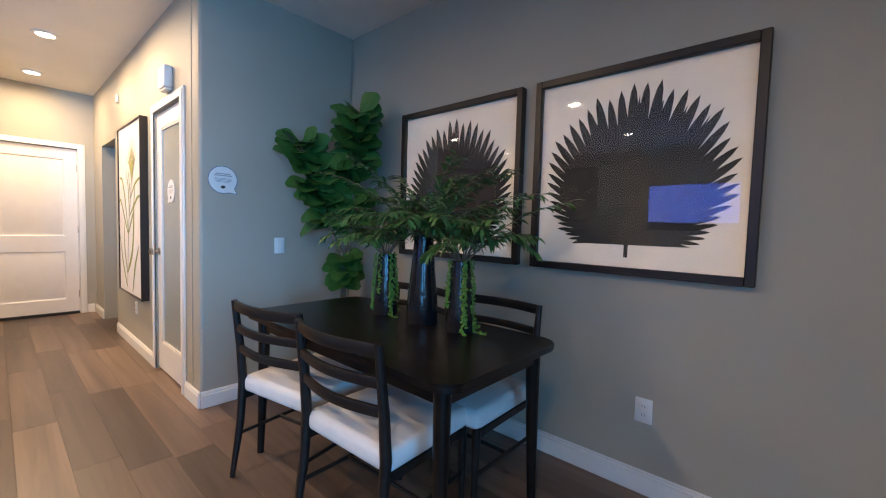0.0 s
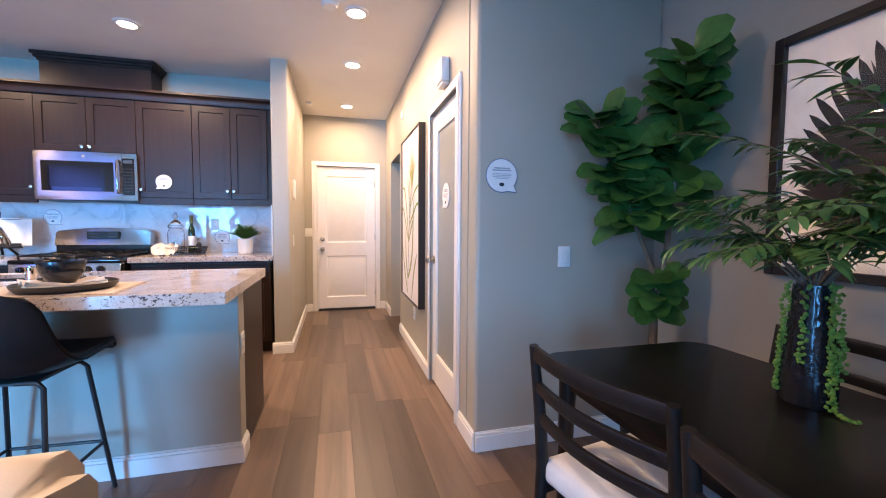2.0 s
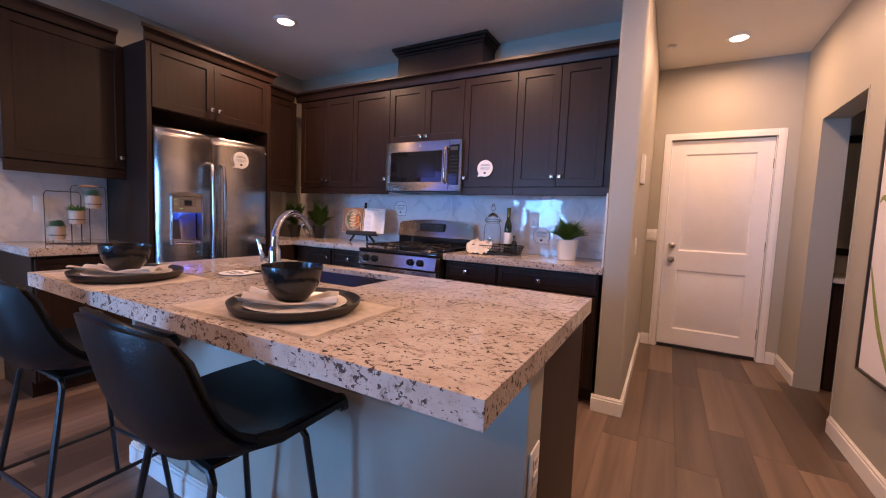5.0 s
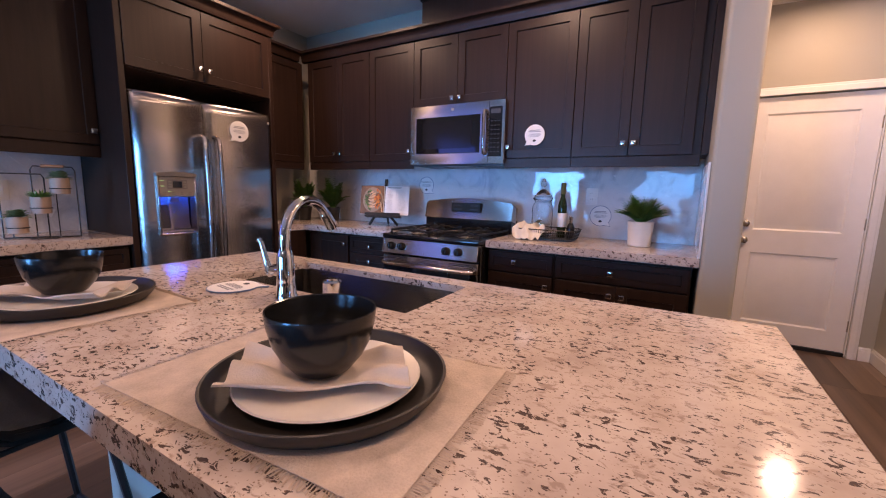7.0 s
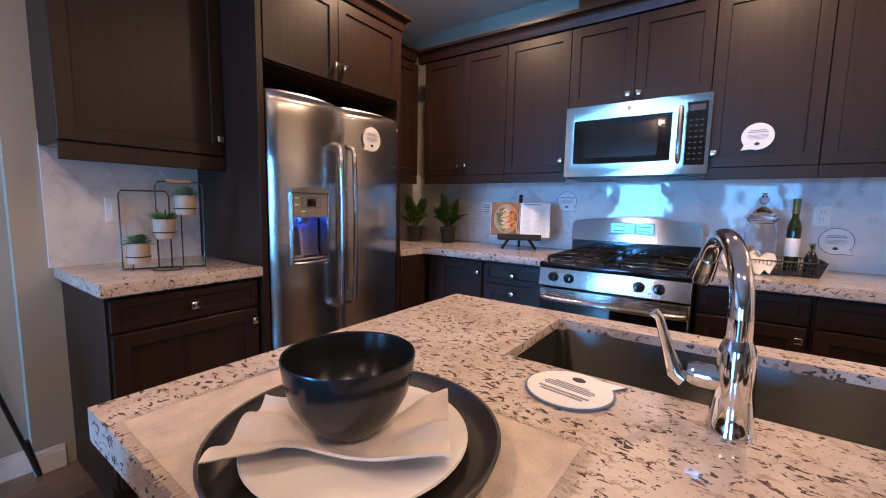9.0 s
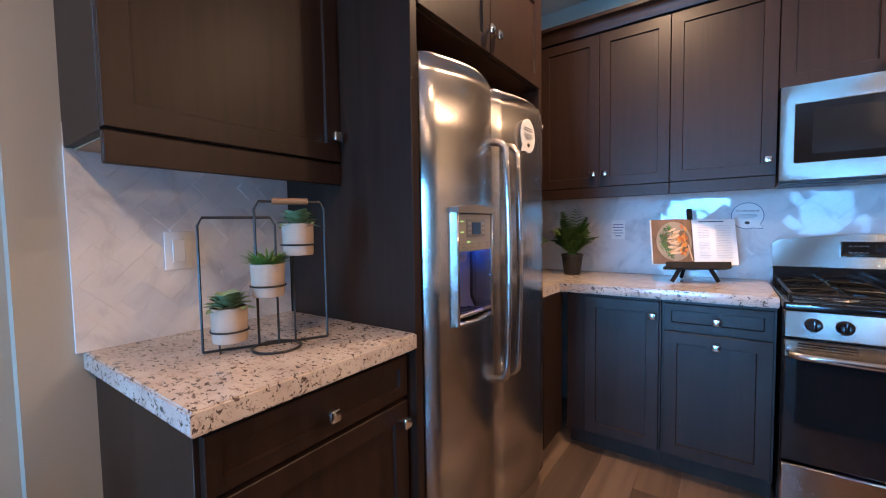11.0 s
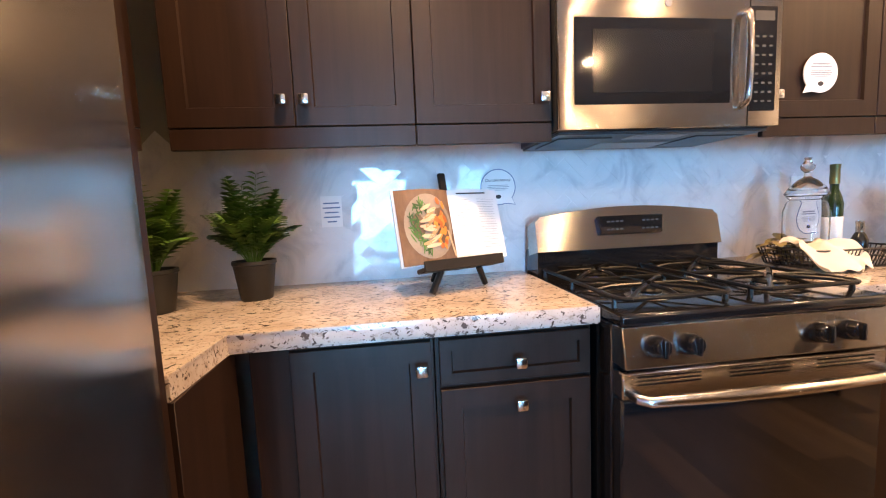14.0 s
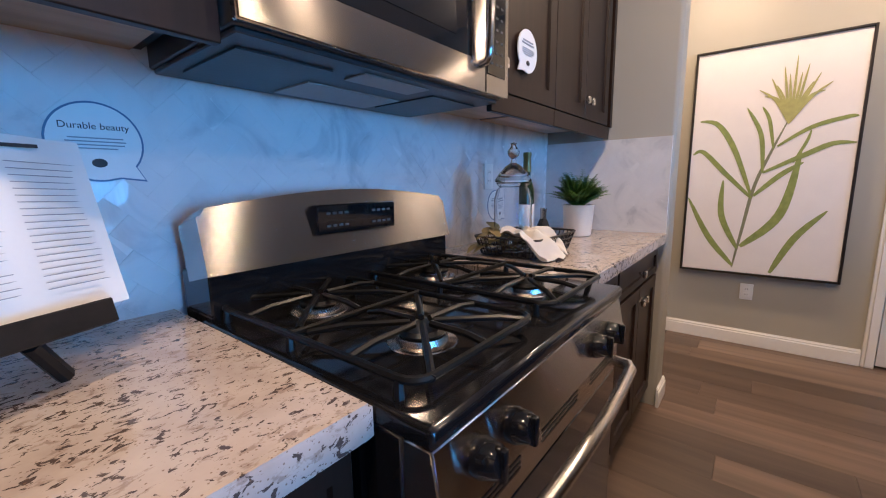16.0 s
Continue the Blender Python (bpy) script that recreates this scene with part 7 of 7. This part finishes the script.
def herringbone(a0, a1, z0, z1):
    """Centres and tilts of a herringbone that points up, over a stretch of wall."""
    s = math.sqrt(0.5)
    out = []
    n = int((a1 - a0 + z1 - z0) / TW) + 12
    for i in range(-n, n):
        for j in range(-n, n):
            for lying in (True, False):
                # one lying and one standing brick per cell
                u, v = i * TW + j * 2 * TL, i * TW
                if lying:
                    u, v = u + TL / 2, v + TW / 2
                else:
                    u += TL + TW / 2
                x, z = (u - v) * s, (u + v) * s
                x, z = a0 + x, z0 + z - 0.4
                if a0 - 0.01 <= x <= a1 + 0.01 and z0 - 0.02 <= z <= z1 + 0.02:
                    out.append((x, z, 45.0 if lying else 135.0))
    return out


TILE_ME = tile_mesh("tile")
trng = random.Random(3)
def joined_tiles(name, cells, M, parent, cut):
    bm = bmesh.new()
    for a, z, ang in cells:
        t = bmesh.new()
        box(t, -TL / 2 + 0.0002, TL / 2 - 0.0002, -TT, 0.0, -TW / 2 + 0.0002, TW / 2 - 0.0002)
        t.transform(M @ pose(a, trng.uniform(-0.0004, 0.0004), z, trng.uniform(-.8, .8), 0, trng.uniform(-.8, .8)) @ pose(0, 0, 0, 0, -ang, 0))
        me = bpy.data.meshes.new("piece")
        t.to_mesh(me)
        t.free()
        bm.from_mesh(me)
        bpy.data.meshes.remove(me)
    for co, no in cut:
        bmesh.ops.bisect_plane(bm, geom=list(bm.verts) + list(bm.edges) + list(bm.faces), plane_co=co, plane_no=no, clear_outer=True)
    ob = part(name, bm, TILE, parent)
    return tagged(ob, kind="stuff")


def single_tiles(cells, M, parent, cut):
    """Each tile an object; those at the edges are cut to the wall's outline."""
    for a, z, ang in cells:
        m = M @ pose(a, trng.uniform(-0.0004, 0.0004), z, trng.uniform(-.8, .8), 0, trng.uniform(-.8, .8)) @ pose(0, 0, 0, 0, -ang, 0)
        outer = max((m.translation - Vector(co)).dot(Vector(no)) for co, no in cut)
        if outer < -0.058:
            share("tile", TILE_ME, parent, m)
            continue
        t = bmesh.new()
        box(t, -TL / 2 + 0.0002, TL / 2 - 0.0002, -TT, 0.0, -TW / 2 + 0.0002, TW / 2 - 0.0002)
        t.transform(m)
        for co, no in cut:
            bmesh.ops.bisect_plane(t, geom=list(t.verts) + list(t.edges) + list(t.faces), plane_co=co, plane_no=no, clear_outer=True)
        if t.faces:
            part("tile", t, TILE, parent)


def splash(name, label, boxargs):
    return structure(name, boxes(boxargs), GROUT, label, "backsplash")


bs = splash("backsplash_back", "white marble herringbone tile backsplash", (LEFT_X + 0.002, 1.543, -0.0108, -0.0005, CT, 1.47))
cells = herringbone(-1.93, 1.54, 0.90, 1.47)
near = [c for c in cells if -1.05 < c[0] < 0.72]
rest = [c for c in cells if not -1.05 < c[0] < 0.72]
for a, z, ang in near[:300]:
    share("tile", TILE_ME, bs, pose(a, -0.0036 + trng.uniform(-0.0003, 0.0003), z, trng.uniform(-.8, .8), 0, trng.uniform(-.8, .8)) @ pose(0, 0, 0, 0, -ang, 0))
joined_tiles("tile_field", rest + near[300:], pose(0, -0.0036, 0), bs, [((1.543, 0, 0), (1, 0, 0)), ((LEFT_X + 0.002, 0, 0), (-1, 0, 0))])
bs2 = splash("backsplash_partition", "white marble herringbone tiles on the partition", (1.5342, 1.5445, -0.645, -0.012, CT, 1.395))
single_tiles(herringbone(-0.66, 0.0, 0.90, 1.42), Matrix(((0, 1, 0, 1.5414), (-1, 0, 0, 0), (0, 0, 1, 0), (0, 0, 0, 1))) @ pose(0.66, 0, 0), bs2, [((0, -0.645, 0), (0, -1, 0)), ((0, -0.012, 0), (0, 1, 0)), ((0, 0, 1.395), (0, 0, 1)), ((0, 0, CT), (0, 0, -1))])
bs3 = splash("backsplash_side", "white marble herringbone tiles above the small counter", (LEFT_X + 0.0005, LEFT_X + 0.0108, -2.515, -1.89, CT, 1.46))
single_tiles(herringbone(-2.54, -1.86, 0.90, 1.47), Matrix(((0, -1, 0, LEFT_X + 0.0036), (1, 0, 0, 0), (0, 0, 1, 0), (0, 0, 0, 1))), bs3, [((0, -2.515, 0), (0, -1, 0)), ((0, -1.89, 0), (0, 1, 0)), ((0, 0, CT), (0, 0, -1))])

# ---- floor planks ----
PW, PL = 0.182, 1.22
bm = bmesh.new()
box(bm, -PW / 2 + 0.0002, PW / 2 - 0.0002, -PL / 2 + 0.0007, PL / 2 - 0.0002, -0.006, 0.0, 0.0006)
PLANK_ME = mesh_of("plank", bm, PLANK)
prng = random.Random(7)
spare = bmesh.new()
count = 0
for i in range(34):
    x = -2.0 + PW * (i + 0.5)
    off = prng.uniform(0, PL)
    for j in range(-1, 9):
        y = BACK_Y + off + PL * (j + 0.5)
        if y - PL / 2 > HALL_Y + 0.02:
            continue
        # nearest stretch of the floor first
        if y > -5.3 and x < 4.05 and count < 300 and not (x > 3.0 and y > -1.9):
            share("plank", PLANK_ME, floor, pose(x, y, 0))
            count += 1
        else:
            box(spare, x - PW / 2 + 0.0002, x + PW / 2 - 0.0002, y - PL / 2 + 0.0007, y + PL / 2 - 0.0007, -0.006, 0.0)
tagged(part("plank_field", spare, PLANK, floor), kind="stuff")
